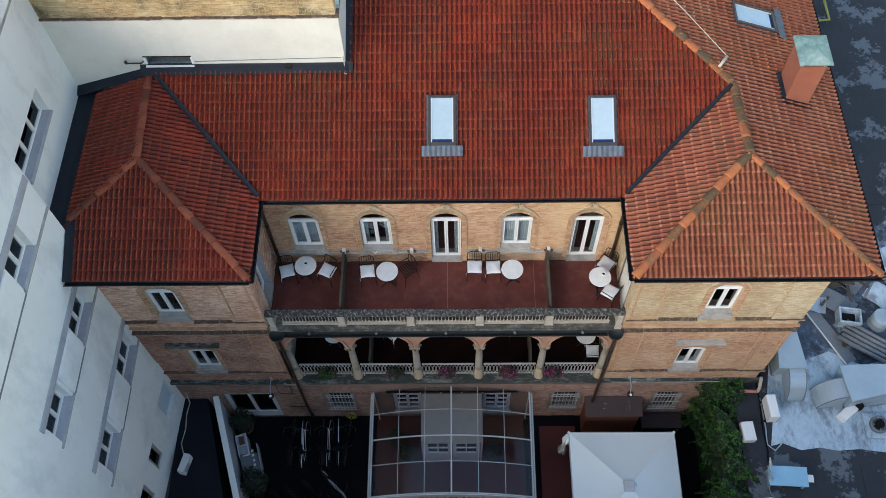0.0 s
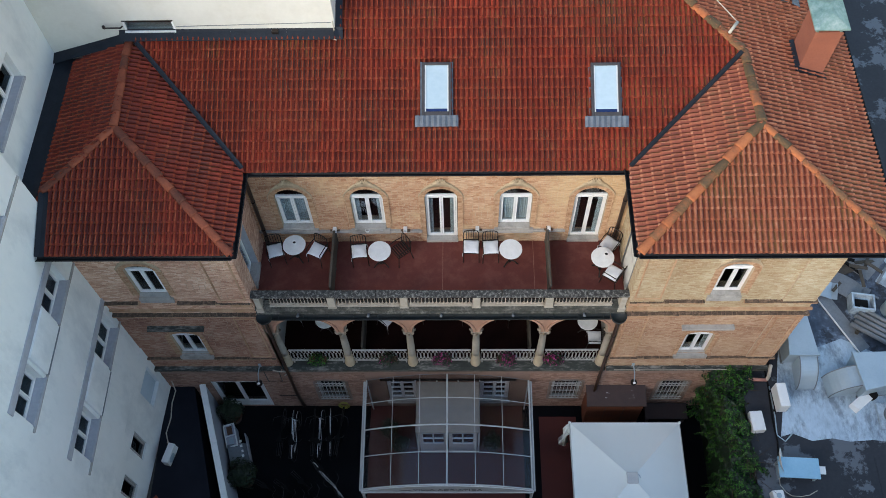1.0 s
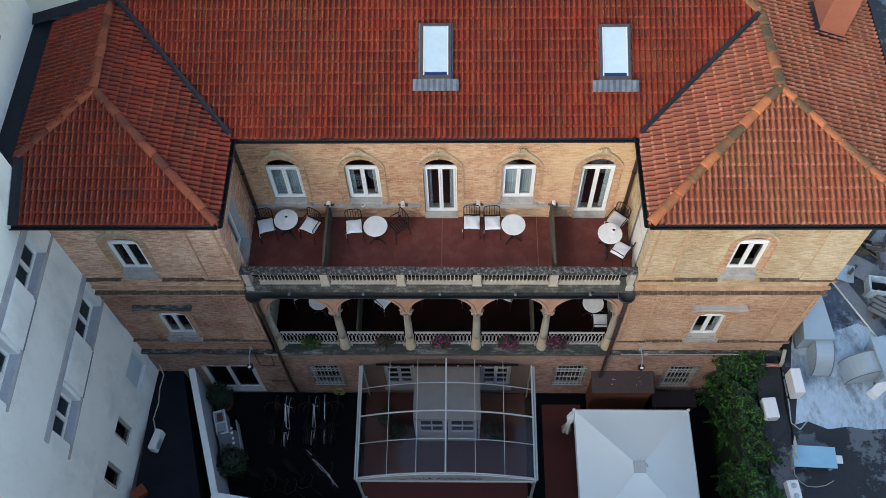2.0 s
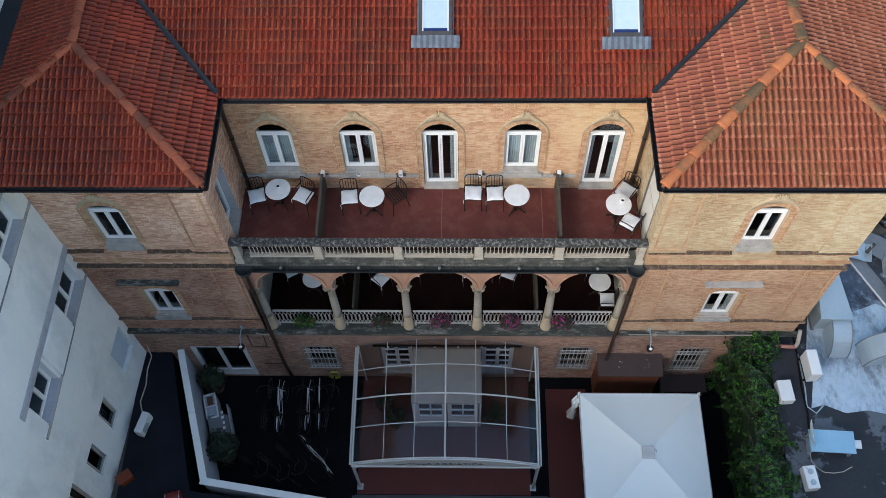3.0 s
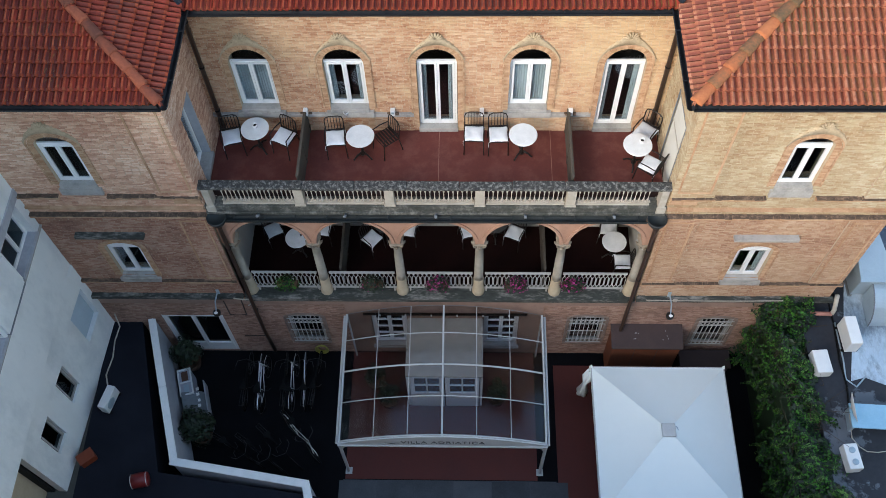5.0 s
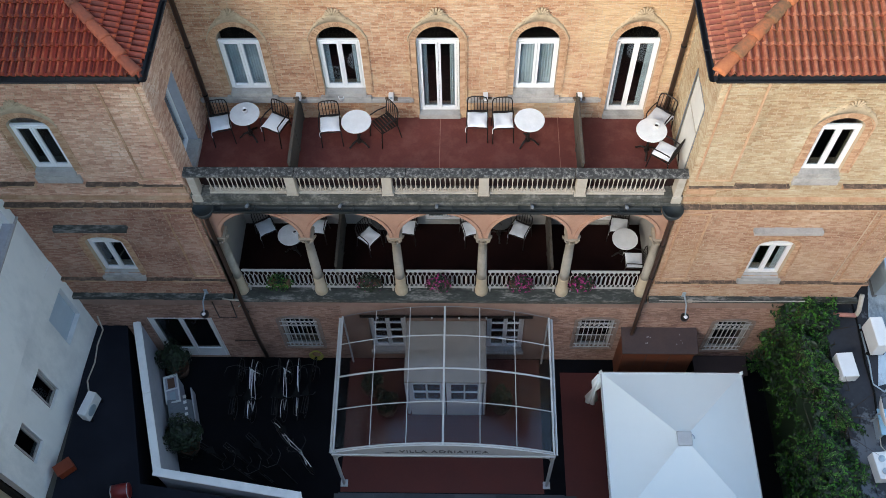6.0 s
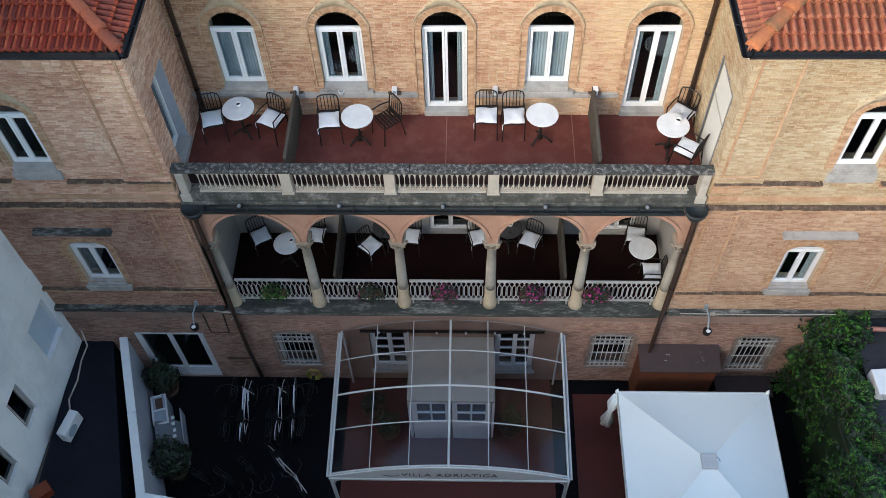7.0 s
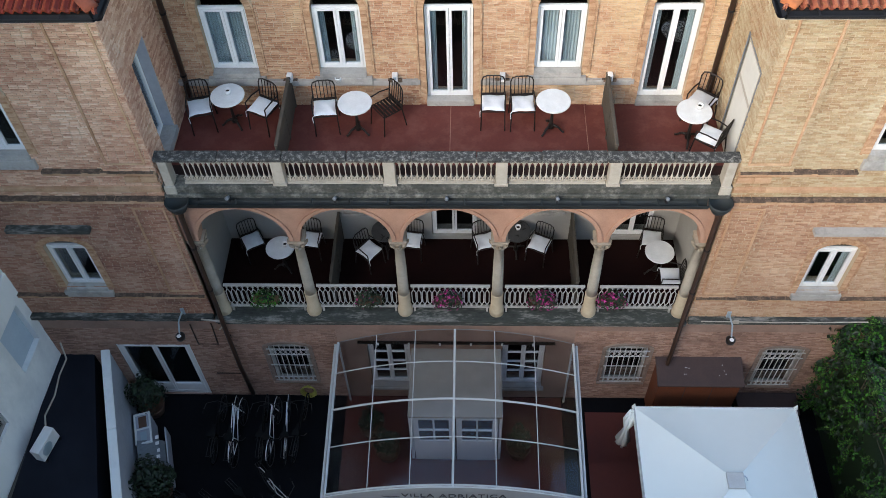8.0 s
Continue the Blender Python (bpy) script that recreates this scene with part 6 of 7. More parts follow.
for k, f in enumerate((.0, .17, .335, .5, .665, .83, 1.0)):
    x = CX0 + (CX1 - CX0) * f
    r = .026 if k in (0, 6) else .024 if k == 3 else .009
    part("purlin", local(Shape().tube([(x, CY0 - .02, can_z(x) + .02), (x, CY1, can_z(x, CY1) + .02)], r, 6), org), M_PALE_METAL, e)
fr = [0, .17, .335, .5, .665, .83, 1.0]
ys = [CY0 + .05, -2.5, -1.69, -.86, CY1]
for a, b in zip(fr, fr[1:]):
    for y0, y1 in zip(ys, ys[1:]):
        s = Shape()
        n = 5
        for i in range(n):
            x = CX0 + (CX1 - CX0) * (a + (b - a) * i / (n - 1))
            s.v += [(x, y0, can_z(x, y0)), (x, y1, can_z(x, y1)), (x, y0, can_z(x, y0) - .008), (x, y1, can_z(x, y1) - .008)]
        for i in range(n - 1):
            p, q = 4 * i, 4 * (i + 1)
            s.f += [(p, q, q + 1, p + 1), (p + 2, p + 3, q + 3, q + 2)]
        g = part("pane", local(s, org), M_CANOPY, e, smooth=True)
        g.visible_shadow = False
part("wall_rail", local(Shape().box(-2.05, 2.28, -.10, -.04, 2.56, 2.60), org), M_IRON, e, "dark rail along the wall")
for k in range(6):
    part("rail_clip", local(Shape().box(-1.62 + .68 * k, -1.58 + .68 * k, -.115, -.10, 2.54, 2.63), org), M_WHITE, e)
# curved fascia with the name
s = Shape()
for x in xs:
    s.v += [(x, CY0 - .03, CZ - .03), (x, CY0 - .03, can_z(x) + .03), (x, CY0, CZ - .03), (x, CY0, can_z(x) + .03)]
for i in range(24):
    p, q = 4 * i, 4 * i + 4
    s.f += [(p, q, q + 1, p + 1), (p + 2, p + 3, q + 3, q + 2), (p + 1, q + 1, q + 3, p + 3), (p, p + 2, q + 2, q)]
part("fascia", local(s, org), M_PALE_METAL, e, "pale curved fascia board")
part("front_beam", local(Shape().box(CX0 - .04, CX1 + .04, CY0 - .06, CY0 + .02, CZ - .1, CZ - .03), org), M_PALE_METAL, e, bevel=.01)
for x in (CX0, CX1):
    sx = 1 if x < 0 else -1
    part("post", local(Shape().tube([(x, CY0, 0), (x, CY0, CZ)], .045, 8), org), M_PALE_METAL, e)
    part("post_foot", local(Shape().box(x - .09, x + .09, CY0 - .09, CY0 + .09, 0, .03), org), M_PALE_METAL, e)
    part("brace", local(Shape().tube([(x, CY0, CZ - .55), (x + sx * .08, CY0, CZ - .3), (x + sx * .3, CY0, CZ - .1), (x + sx * .5, CY0, CZ - .06)], .02, 6), org), M_PALE_METAL, e, smooth=True)
    part("rear_post", local(Shape().tube([(x, CY1, 0), (x, CY1, CZ + .3)], .025, 8), org), M_PALE_METAL, e)
    part("side_rail", local(Shape().tube([(x - sx * .07, CY0, CZ - .07), (x - sx * .07, CY1, CZ + .23)], .032, 8), org), M_PALE_METAL, e)
fc = bpy.data.curves.new("canopy_lettering", "FONT")
fc.body, fc.size, fc.align_x, fc.extrude, fc.space_character = "VILLA ADRIATICA", .235, 'CENTER', .004, 1.12
fo = new("lettering", fc)
fo.parent = e
fo.matrix_basis = pose(0.02, -.036, CZ + .13, 90)
fc.materials.append(M_INK)
part("flourish", local(Shape().tube([(-1.32, CY0 - .035, CZ + .16), (-1.15, CY0 - .035, CZ + .12), (-.95, CY0 - .035, CZ + .15)], [.004, .012, .004], 5), org), M_INK, e)
for i, (px, py) in enumerate(((-1.45, -1.55), (-1.85, -1.0), (1.54, -1.45))):
    shrub("potted_shrub", pose(px, py, .012), "leafy potted plant under the glass canopy", .3, .7, 350, 20 + i)

# ---- tent ----
TX0, TX1, TY0, TY1, TZ = 3.94, 7.37, -5.1, -1.28, 2.0
tc = ((TX0 + TX1) / 2 - .03, -3.2, 2.68)
e = thing("gazebo_tent", "white pyramid gazebo tent with tied corner curtain", "tent", at=pose(tc[0], tc[1], 0))
org = (tc[0], tc[1], 0)
corners = [(TX0, TY0), (TX1, TY0), (TX1, TY1), (TX0, TY1)]
n = 12
for k in range(4):
    s = Shape()
    (ax, ay), (bx_, by_) = corners[k], corners[(k + 1) % 4]
    base = len(s.v)
    for i in range(n + 1):
        f = i / n
        for j in range(n + 1):
            g = j / n
            ex, ey = ax + (bx_ - ax) * g, ay + (by_ - ay) * g
            x, y = ex + (tc[0] - ex) * f, ey + (tc[1] - ey) * f
            z = TZ + (tc[2] - TZ) * f - .07 * math.sin(math.pi * f) * (1 - abs(2 * g - 1) ** 2)
            s.v.append((x, y, z))
    for i in range(n):
        for j in range(n):
            p = base + i * (n + 1) + j
            s.f.append((p, p + 1, p + n + 2, p + n + 1))
    part("roof_panel", local(s, org), M_TENT, e, smooth=True)
for k in range(4):
    s = Shape()
    (ax, ay), (bx_, by_) = corners[k], corners[(k + 1) % 4]
    s.add([(ax, ay, TZ), (bx_, by_, TZ), (bx_, by_, TZ - .22), (ax, ay, TZ - .22)], [(0, 1, 2, 3)])
    part("valance", local(s, org), M_TENT, e)
part("edge_tube", local(Shape().tube([(x, y, TZ + .005) for x, y in corners], .022, 6, closed=True), org), M_PALE_METAL, e)
for x, y in corners:
    part("leg", local(Shape().tube([(x, y, 0), (x, y, TZ + .05)], .035, 8), org), M_PALE_METAL, e)
    part("corner_tip", local(Shape().lathe([(.05, 0), (.03, .06), (.008, .14)], 10, (x, y, TZ)), org), M_TENT, e)
part("cap", local(Shape().box(tc[0] - .17, tc[0] + .17, tc[1] - .17, tc[1] + .17, tc[2] - .06, tc[2] + .015), org), M_PALE_METAL, e, "pale square cap plate", bevel=.02)
part("cap_loop", local(Shape().tube([(tc[0] + .17 + .06 * math.cos(t * .6), tc[1] + .1 * math.sin(t * .6), tc[2] - .02) for t in range(8)], .012, 5), org), M_GALV, e)
s = Shape()
for k in range(5):
    t = k * 1.25
    s.tube([(TX0 - .02 + .05 * math.cos(t), TY1 - .08 + .05 * math.sin(t), TZ - .05), (TX0 - .06 + .09 * math.cos(t), TY1 - .14 + .09 * math.sin(t), TZ - .35), (TX0 - .1 + .03 * math.cos(t), TY1 - .2 + .03 * math.sin(t), TZ - .62), (TX0 - .13 + .1 * math.cos(t), TY1 - .25 + .1 * math.sin(t), TZ - 1.1)], [.03, .06, .035, .08], 7)
part("tied_curtain", local(s, org), M_TENT, e, "gathered white curtain", smooth=True)

# ---- rusty shed beside the wing ----
e = thing("metal_shed", "rusty orange-brown metal locker with sloping brown lid against the wall", "locker", at=pose(5.5, -.32, 0))
part("body", Shape().prism([(-.29, 0), (.3, 0), (.3, 1.93), (-.29, 1.78)], 'x', -.9, .9), M_RUST, e, bevel=.015)
part("lid", Shape().prism([(-.36, 1.785), (.31, 1.94), (.31, 1.98), (-.36, 1.825)], 'x', -.95, .95), M_RUST_TOP, e, bevel=.008)
for x in (-.3, .3):
    part("door_seam", Shape().box(x - .006, x + .006, -.296, -.288, .05, 1.74), M_RUST_TOP, e)
rng = random.Random(31)
for i in range(9):
    x, y = (rng.uniform(-.35, -.05) if i < 5 else rng.uniform(.4, .65)), rng.uniform(-.12, .12)
    part("lid_spot", Shape().lathe([(.013, 0), (.008, .004)], 7, (x, y, 1.912 + y * .231)), M_LID_SPOT, e)
e = thing("bench_box", "low dark bench under the grilled window", "bench", at=pose(7.35, -.35, 0))
part("top", Shape().box(-.7, .7, -.28, .28, .4, .46), M_RUST_TOP, e, bevel=.01)
for x in (-.6, .6):
    part("leg", Shape().box(x - .04, x + .04, -.25, .25, 0, .4), M_RUST_TOP, e)

# ---- neighbouring flat roof ----
ROOF_Z = 3.3
structure("roof_flat_neighbour", Shape().box(9.1, 60, -20, -.0, -.3, ROOF_Z).box(10.06, 60, 0.0, 60, -.3, ROOF_Z), M_FLAT_ROOF, "dark bitumen flat roof of the neighbouring building", "roof")
s = Shape()
rng = random.Random(11)
pts = [(10.0, -2.15), (10.35, -2.05), (10.9, -2.28), (11.5, -2.2), (12.0, -2.3), (12.7, -2.25), (13.5, -2.36), (16, -2.3), (18.5, -2.2), (18.6, .7), (16.5, .5), (15.0, .9), (13.4, .5), (12.4, 1.0), (11.6, .7), (10.5, 1.1), (10.3, .2), (10.12, -.7), (10.2, -1.3)]
s.prism(pts, 'z', ROOF_Z, ROOF_Z + .006)
structure("roof_paint_patch", s, M_ROOF_PAINT, "worn pale blue-white reflective paint on the flat roof", "roof")
s = Shape().prism([(10.35, .9), (12.0, .6), (14.0, .4), (18.6, .5), (18.2, 5.5), (15.8, 6.2), (14.2, 5.2), (12.6, 5.4), (11.2, 4.2), (10.5, 2.6)], 'z', ROOF_Z, ROOF_Z + .003)
structure("roof_frost_patch", s, M_ROOF_FROST, "dark bitumen with frosty remains of pale paint", "roof")
for k, (x0, x1, y0, y1) in enumerate(((11.0, 13.2, 7.0, 11.0), (13.4, 15.5, 6.6, 9.8), (11.5, 14.5, 11.6, 15.5), (9.4, 12.4, -5.2, -2.6), (12.6, 16.5, -5.4, -2.7))):
    structure("roof_felt_sheet", Shape().box(x0, x1, y0, y1, ROOF_Z, ROOF_Z + .012), M_FLAT_ROOF, "dark bitumen felt sheet on the flat roof", "roof")


def duct_unit(at, label, half=.44, length=1.6, mouth=(-.12, .40)):
    """A tapered casing with folded rims; mouth: the span of the curved elbow at its end, or None."""
    e = thing("ventilation_unit", label, "ventilation unit", "roof ventilation units", at=at)
    s = Shape()
    lo, hi = half * .9, half
    s.add([(-lo, -.12, .15), (lo, -.12, .15), (lo, length, .15), (-lo, length, .15), (-hi, -.2, 1.0), (hi, -.2, 1.0), (hi * .62, length, 1.0), (-hi * .62, length, 1.0)],
          [(3, 2, 1, 0), (4, 5, 6, 7), (0, 1, 5, 4), (1, 2, 6, 5), (2, 3, 7, 6), (3, 0, 4, 7)])
    part("casing", s, M_GALV, e, bevel=.012)
    part("front_rim", Shape().box(-hi - .03, hi + .03, -.235, -.19, .93, 1.03), M_GALV, e, bevel=.008)
    if mouth:
        s = Shape()
        n = 9
        for i in range(n):
            t = math.pi / 2 * i / (n - 1)
            for r in (.78, .12):
                y, z = -.2 - r * math.sin(t), .12 + r * math.cos(t)
                s.v += [(mouth[0], y, z), (mouth[1], y, z)]
        for i in range(n - 1):
            p, q = 4 * i, 4 * i + 4
            s.f += [(p, p + 1, q + 1, q), (p + 2, q + 2, q + 3, p + 3), (p, q, q + 2, p + 2), (p + 1, p + 3, q + 3, q + 1)]
        s.f += [(0, 2, 3, 1), (4 * n - 4, 4 * n - 3, 4 * n - 1, 4 * n - 2)]
        part("duct_elbow", s, M_GALV, e, "curved galvanised elbow")
        for x in mouth:
            part("elbow_seam", Shape().tube([(x, -.2 - .79 * math.sin(math.pi / 16 * k), .12 + .79 * math.cos(math.pi / 16 * k)) for k in range(9)], .016, 5), M_OLD_PIPE, e)
    for x in (-half * .8, half * .8):
        part("foot", Shape().box(x - .04, x + .04, -.1, length - .1, 0, .15), M_OLD_PIPE, e)
    return e


duct_unit(pose(10.78, .26, ROOF_Z), "pale galvanised ventilation unit with curved elbow")
duct_unit(pose(12.50, -.45, ROOF_Z, 0, 0, -83), "pale galvanised ventilation unit with curved elbow lying sideways", .60, 2.2, (-.22, .42))
duct_unit(pose(14.9, 2.2, ROOF_Z, 0, 0, -75), "large pale galvanised duct casing", .45, 1.6, None)


def ac_unit(at, label):
    e = thing("air_conditioner", label, "air conditioner", "roof air conditioners", at=at)
    part("casing", Shape().box(-.37, .37, -.15, .15, .08, .60), M_AC, e, bevel=.025)
    fan = part("fan_grille", Shape().lathe([(.21, 0), (.21, .015), (.06, .03)], 24), M_GALV, e)
    fan.matrix_basis = pose(-.1, -.15, .34, 90)
    for x in (-.3, .3):
        part("foot", Shape().box(x - .03, x + .03, -.2, .2, 0, .08), M_RUBBER, e)
    return e


ac_unit(pose(10.08, -1.05, ROOF_Z, 0, 0, 93), "white air conditioner outdoor unit standing on the flat roof")
e = thing("roof_box", "white metal box with two round caps on the flat roof", "box", at=pose(9.55, -4.1, ROOF_Z, 0, 0, 5))
part("casing", Shape().box(-.16, .16, -.3, .3, 0, .3), M_AC, e, bevel=.02)
for y in (-.14, .14):
    part("cap", Shape().lathe([(.07, .3), (.075, .33), (.03, .35)], 14, (0, y, 0)), M_GALV, e)
e = thing("roof_box", "pale worn metal box on the flat roof edge", "box", at=pose(9.3, -1.75, ROOF_Z, 0, 0, 4))
part("casing", Shape().box(-.19, .19, -.3, .3, 0, .3), M_AC, e, bevel=.02)
e = thing("roof_panel", "pale blue sheet metal panel on low feet", "panel", at=pose(10.2, -3.2, ROOF_Z, 0, 0, -3))
part("sheet", Shape().box(-.58, .58, -.3, .3, .4, .44), M_BLUE, e, bevel=.01)
for x in (-.5, .5):
    part("foot", Shape().box(x - .03, x + .03, -.25, .25, 0, .4), M_GALV, e)
part("side_plate", Shape().box(.6, .78, -.12, .1, .3, .34), M_AC, e)
e = thing("satellite_dish", "tilted white satellite dish by the hedge", "satellite dish", at=pose(9.65, -3.0, ROOF_Z, 0, 0, 20))
dish = part("dish", Shape().lathe([(.02, 0), (.2, .02), (.34, .07), (.35, .08), (.2, .035), (.02, .015)], 22), M_AC, e, smooth=True)
dish.matrix_basis = pose(0, 0, .5, 20, 65, 0)
part("mast", Shape().tube([(0, 0, 0), (0, 0, .5)], .025, 8), M_GALV, e)
e = thing("roof_cable", "grey cable loop on the flat roof", "cable", "roof cables", at=pose(10, -2.2, ROOF_Z + .02))
part("cable", Shape().tube([(-.1, 1.6, .03), (-.08, .6, .0), (-.12, .1, .0), (.1, -.1, .0), (.35, .15, .0)], .022, 6), M_GALV, e, smooth=True)
e = thing("roof_cable", "dark cable run along the flat roof", "cable", "roof cables", at=pose(9.85, -1.0, ROOF_Z + .02))
part("cable", Shape().tube([(0, 1.1, .02), (.03, .4, .0), (-.02, -.6, .0), (.02, -1.3, 0), (-.05, -1.9, 0)], .025, 6), M_RUBBER, e)
e = thing("roof_cable", "pale cable curling by the blue panel", "cable", "roof cables", at=pose(10, -3.6, ROOF_Z + .02))
part("cable", Shape().tube([(-.35, .5, .3), (-.3, 0, .05), (-.15, -.2, .02), (.0, -.3, .0), (.25, -.32, .0), (.5, -.28, .0), (.75, -.15, 0)], .012, 6), M_CREAM, e, smooth=True)
e = thing("drain_pipe", "salmon plastic drain pipe with white elbow on the wing corner", "pipe", at=pose(9.75, -.12, 3.4))
part("pipe", Shape().tube([(-.85, -.3, .12), (.05, -.32, .1)], .055, 10), M_PINKPIPE, e, smooth=True)
part("elbow", Shape().tube([(.05, -.32, .1), (.1, -.25, .2), (.08, -.05, .6)], .055, 10), M_CREAM, e, smooth=True)
e = thing("roof_fan", "round roof fan with dark cowl on a pale kerb", "fan", at=pose(13.35, -1.55, ROOF_Z))
part("kerb", Shape().box(-.4, .4, -.4, .4, 0, .15), M_ROOF_PAINT, e, bevel=.02)
part("cowl", Shape().lathe([(.26, .15), (.28, .22), (.27, .30), (.22, .30), (.20, .2)], 20), M_OLD_PIPE, e, smooth=True)
part("hub", Shape().lathe([(.13, .18), (.14, .34), (.10, .40), (.02, .42)], 12), M_RUBBER, e)
for k in range(4):
    part("stay", Shape().tube([(.12 * math.cos(k * 1.571), .12 * math.sin(k * 1.571), .28), (.27 * math.cos(k * 1.571), .27 * math.sin(k * 1.571), .28)], .015, 5), M_GALV, e)
e = thing("vent_box", "small pale vent box with dark mouth on the flat roof", "vent", at=pose(12.52, -1.12, ROOF_Z, 0, 0, 38))
part("casing", Shape().box(-.34, .30, -.15, .15, 0, .3), M_AC, e, bevel=.02)
m_ = part("mouth", Shape().lathe([(.20, -.1), (.22, .0), (.20, .1), (.12, .13), (.04, .10)], 14), M_RUBBER, e, smooth=True)
m_.matrix_basis = pose(.38, 0, .22, 0, 78, 0)
e = thing("pipe_stack", "stack of long grey pipes on dark bearers, flat roof", "pipe stack", at=pose(13.75, 1.15, ROOF_Z, 0, 0, -35))
for k in range(5):
    part("pipe", Shape().tube([(-1.0 + .06 * (k % 2), -.36 + k * .17, .21), (1.3, -.36 + k * .17 + .02, .21)], .07, 10), M_OLD_PIPE, e, smooth=True)
for x in (-.7, .7):
    part("bearer", Shape().box(x - .05, x + .05, -.5, .5, 0, .14), M_WOOD, e)
e = thing("roof_channel", "long grey metal strip with bright folded edge", "metal strip", at=pose(12.55, 1.6, ROOF_Z, 0, 0, -63))
part("sheet", Shape().box(-1.25, 1.1, -.2, .2, 0.008, .03), M_OLD_PIPE, e)
part("folded_edge", Shape().box(-1.25, 1.1, -.225, -.2, 0.008, .07), M_AC, e)
e = thing("roof_trough", "frosted white open metal box with dark inside on the flat roof", "box", at=pose(13.2, 2.1, ROOF_Z, 0, 0, -8))
part("casing", Shape().box(-.36, .36, -.28, -.22, 0, .42).box(-.36, .36, .22, .28, 0, .42).box(-.36, -.30, -.22, .22, 0, .42).box(.30, .36, -.22, .22, 0, .42).box(-.30, .30, -.22, .22, 0, .2), M_ROOF_PAINT, e, bevel=.01)
part("filling", Shape().box(-.2, .2, -.12, .14, .2, .26), M_RUBBER, e, bevel=.02)
e = thing("roof_drum", "blue-grey steel drum on the flat roof", "drum", at=pose(14.15, 1.95, ROOF_Z))
part("body", Shape().lathe([(.3, 0), (.31, .02), (.3, .04), (.3, .3), (.31, .32), (.3, .34), (.3, .6), (.28, .62)], 22), M_GALV, e, smooth=True)
e = thing("scrap_pile", "dark heap of bent boards and sheet scrap on the flat roof", "scrap pile", at=pose(13.2, 3.25, ROOF_Z))
rng = random.Random(17)
for k in range(9):
    m = pose(rng.uniform(-.7, .7), rng.uniform(-.45, .45), .06 + .05 * k, rng.uniform(-12, 12), rng.uniform(-12, 12), rng.uniform(0, 180))
    part("board", Shape().box(-rng.uniform(.2, .45), rng.uniform(.2, .45), -.05, .05, -.015, .015, m), M_WOOD if k % 3 else M_RUBBER, e)
rng = random.Random(41)
for k, (x, y, w, h, mt) in enumerate(((12.1, 2.7, .5, .3, M_GALV), (12.9, 2.75, .7, .35, M_OLD_PIPE), (14.6, 2.9, .6, .4, M_ROOF_PAINT), (13.9, 3.9, .8, .4, M_OLD_PIPE), (12.4, 4.2, .6, .5, M_GALV), (14.9, 4.3, .7, .4, M_ROOF_PAINT))):
    e = thing("metal_sheet", "bent weathered metal sheet lying on the flat roof", "metal sheet", "loose roof sheets", at=pose(x, y, ROOF_Z, 0, 0, rng.uniform(-60, 60)))
    s = Shape()
    n = 6
    for i in range(n + 1):
        f = i / n
        for v in (-h, h):
            s.v.append((-w + 2 * w * f, v + .04 * math.sin(3 * f + k), .02 + .10 * math.sin(math.pi * f) * (1 + .5 * v) + (.12 if i == n else 0)))
    s.f = [(2 * i, 2 * i + 2, 2 * i + 3, 2 * i + 1) for i in range(n)]
    sh = part("sheet", s, mt, e)
    th = sh.modifiers.new("thickness", "SOLIDIFY")
    th.thickness = .012
for x, y, a, L in ((11.7, 2.9, 30, 1.3), (13.4, 2.55, -20, 1.0), (14.3, 3.4, 55, 1.2), (15.3, 3.2, -40, 1.4)):
    e = thing("roof_batten", "weathered grey batten lying on the flat roof", "batten", "loose roof battens", at=pose(x, y, ROOF_Z, 0, 0, a))
    part("batten", Shape().box(-L / 2, L / 2, -.04, .04, .0, .07), M_OLD_PIPE, e, bevel=.008)
e = thing("roof_plank", "dark board lying on the flat roof", "board", at=pose(12.4, 3.3, ROOF_Z, 0, 0, 24))
part("board", Shape().box(-1.2, 1.2, -.3, .3, 0, .06), M_WOOD, e)
e = thing("gas_pipe", "bent yellow gas pipe on the flat roof edge", "pipe", at=pose(15.0, 15.6, ROOF_Z))
part("pipe", Shape().tube([(-.6, -.4, .1), (.3, -.3, .1), (.3, .6, .1), (.1, .9, .5)], .05, 8), M_YELLOW, e, smooth=True)

# ---- ivy hedge on the wall between courtyard and flat roof ----
e = thing("ivy_hedge", "dense green ivy hedge overgrowing the boundary wall", "hedge", at=pose(8.80, -5, 0))
# core coloured near-black green so gaps between leaves read as shade
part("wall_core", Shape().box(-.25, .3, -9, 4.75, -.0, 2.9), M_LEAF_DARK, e)
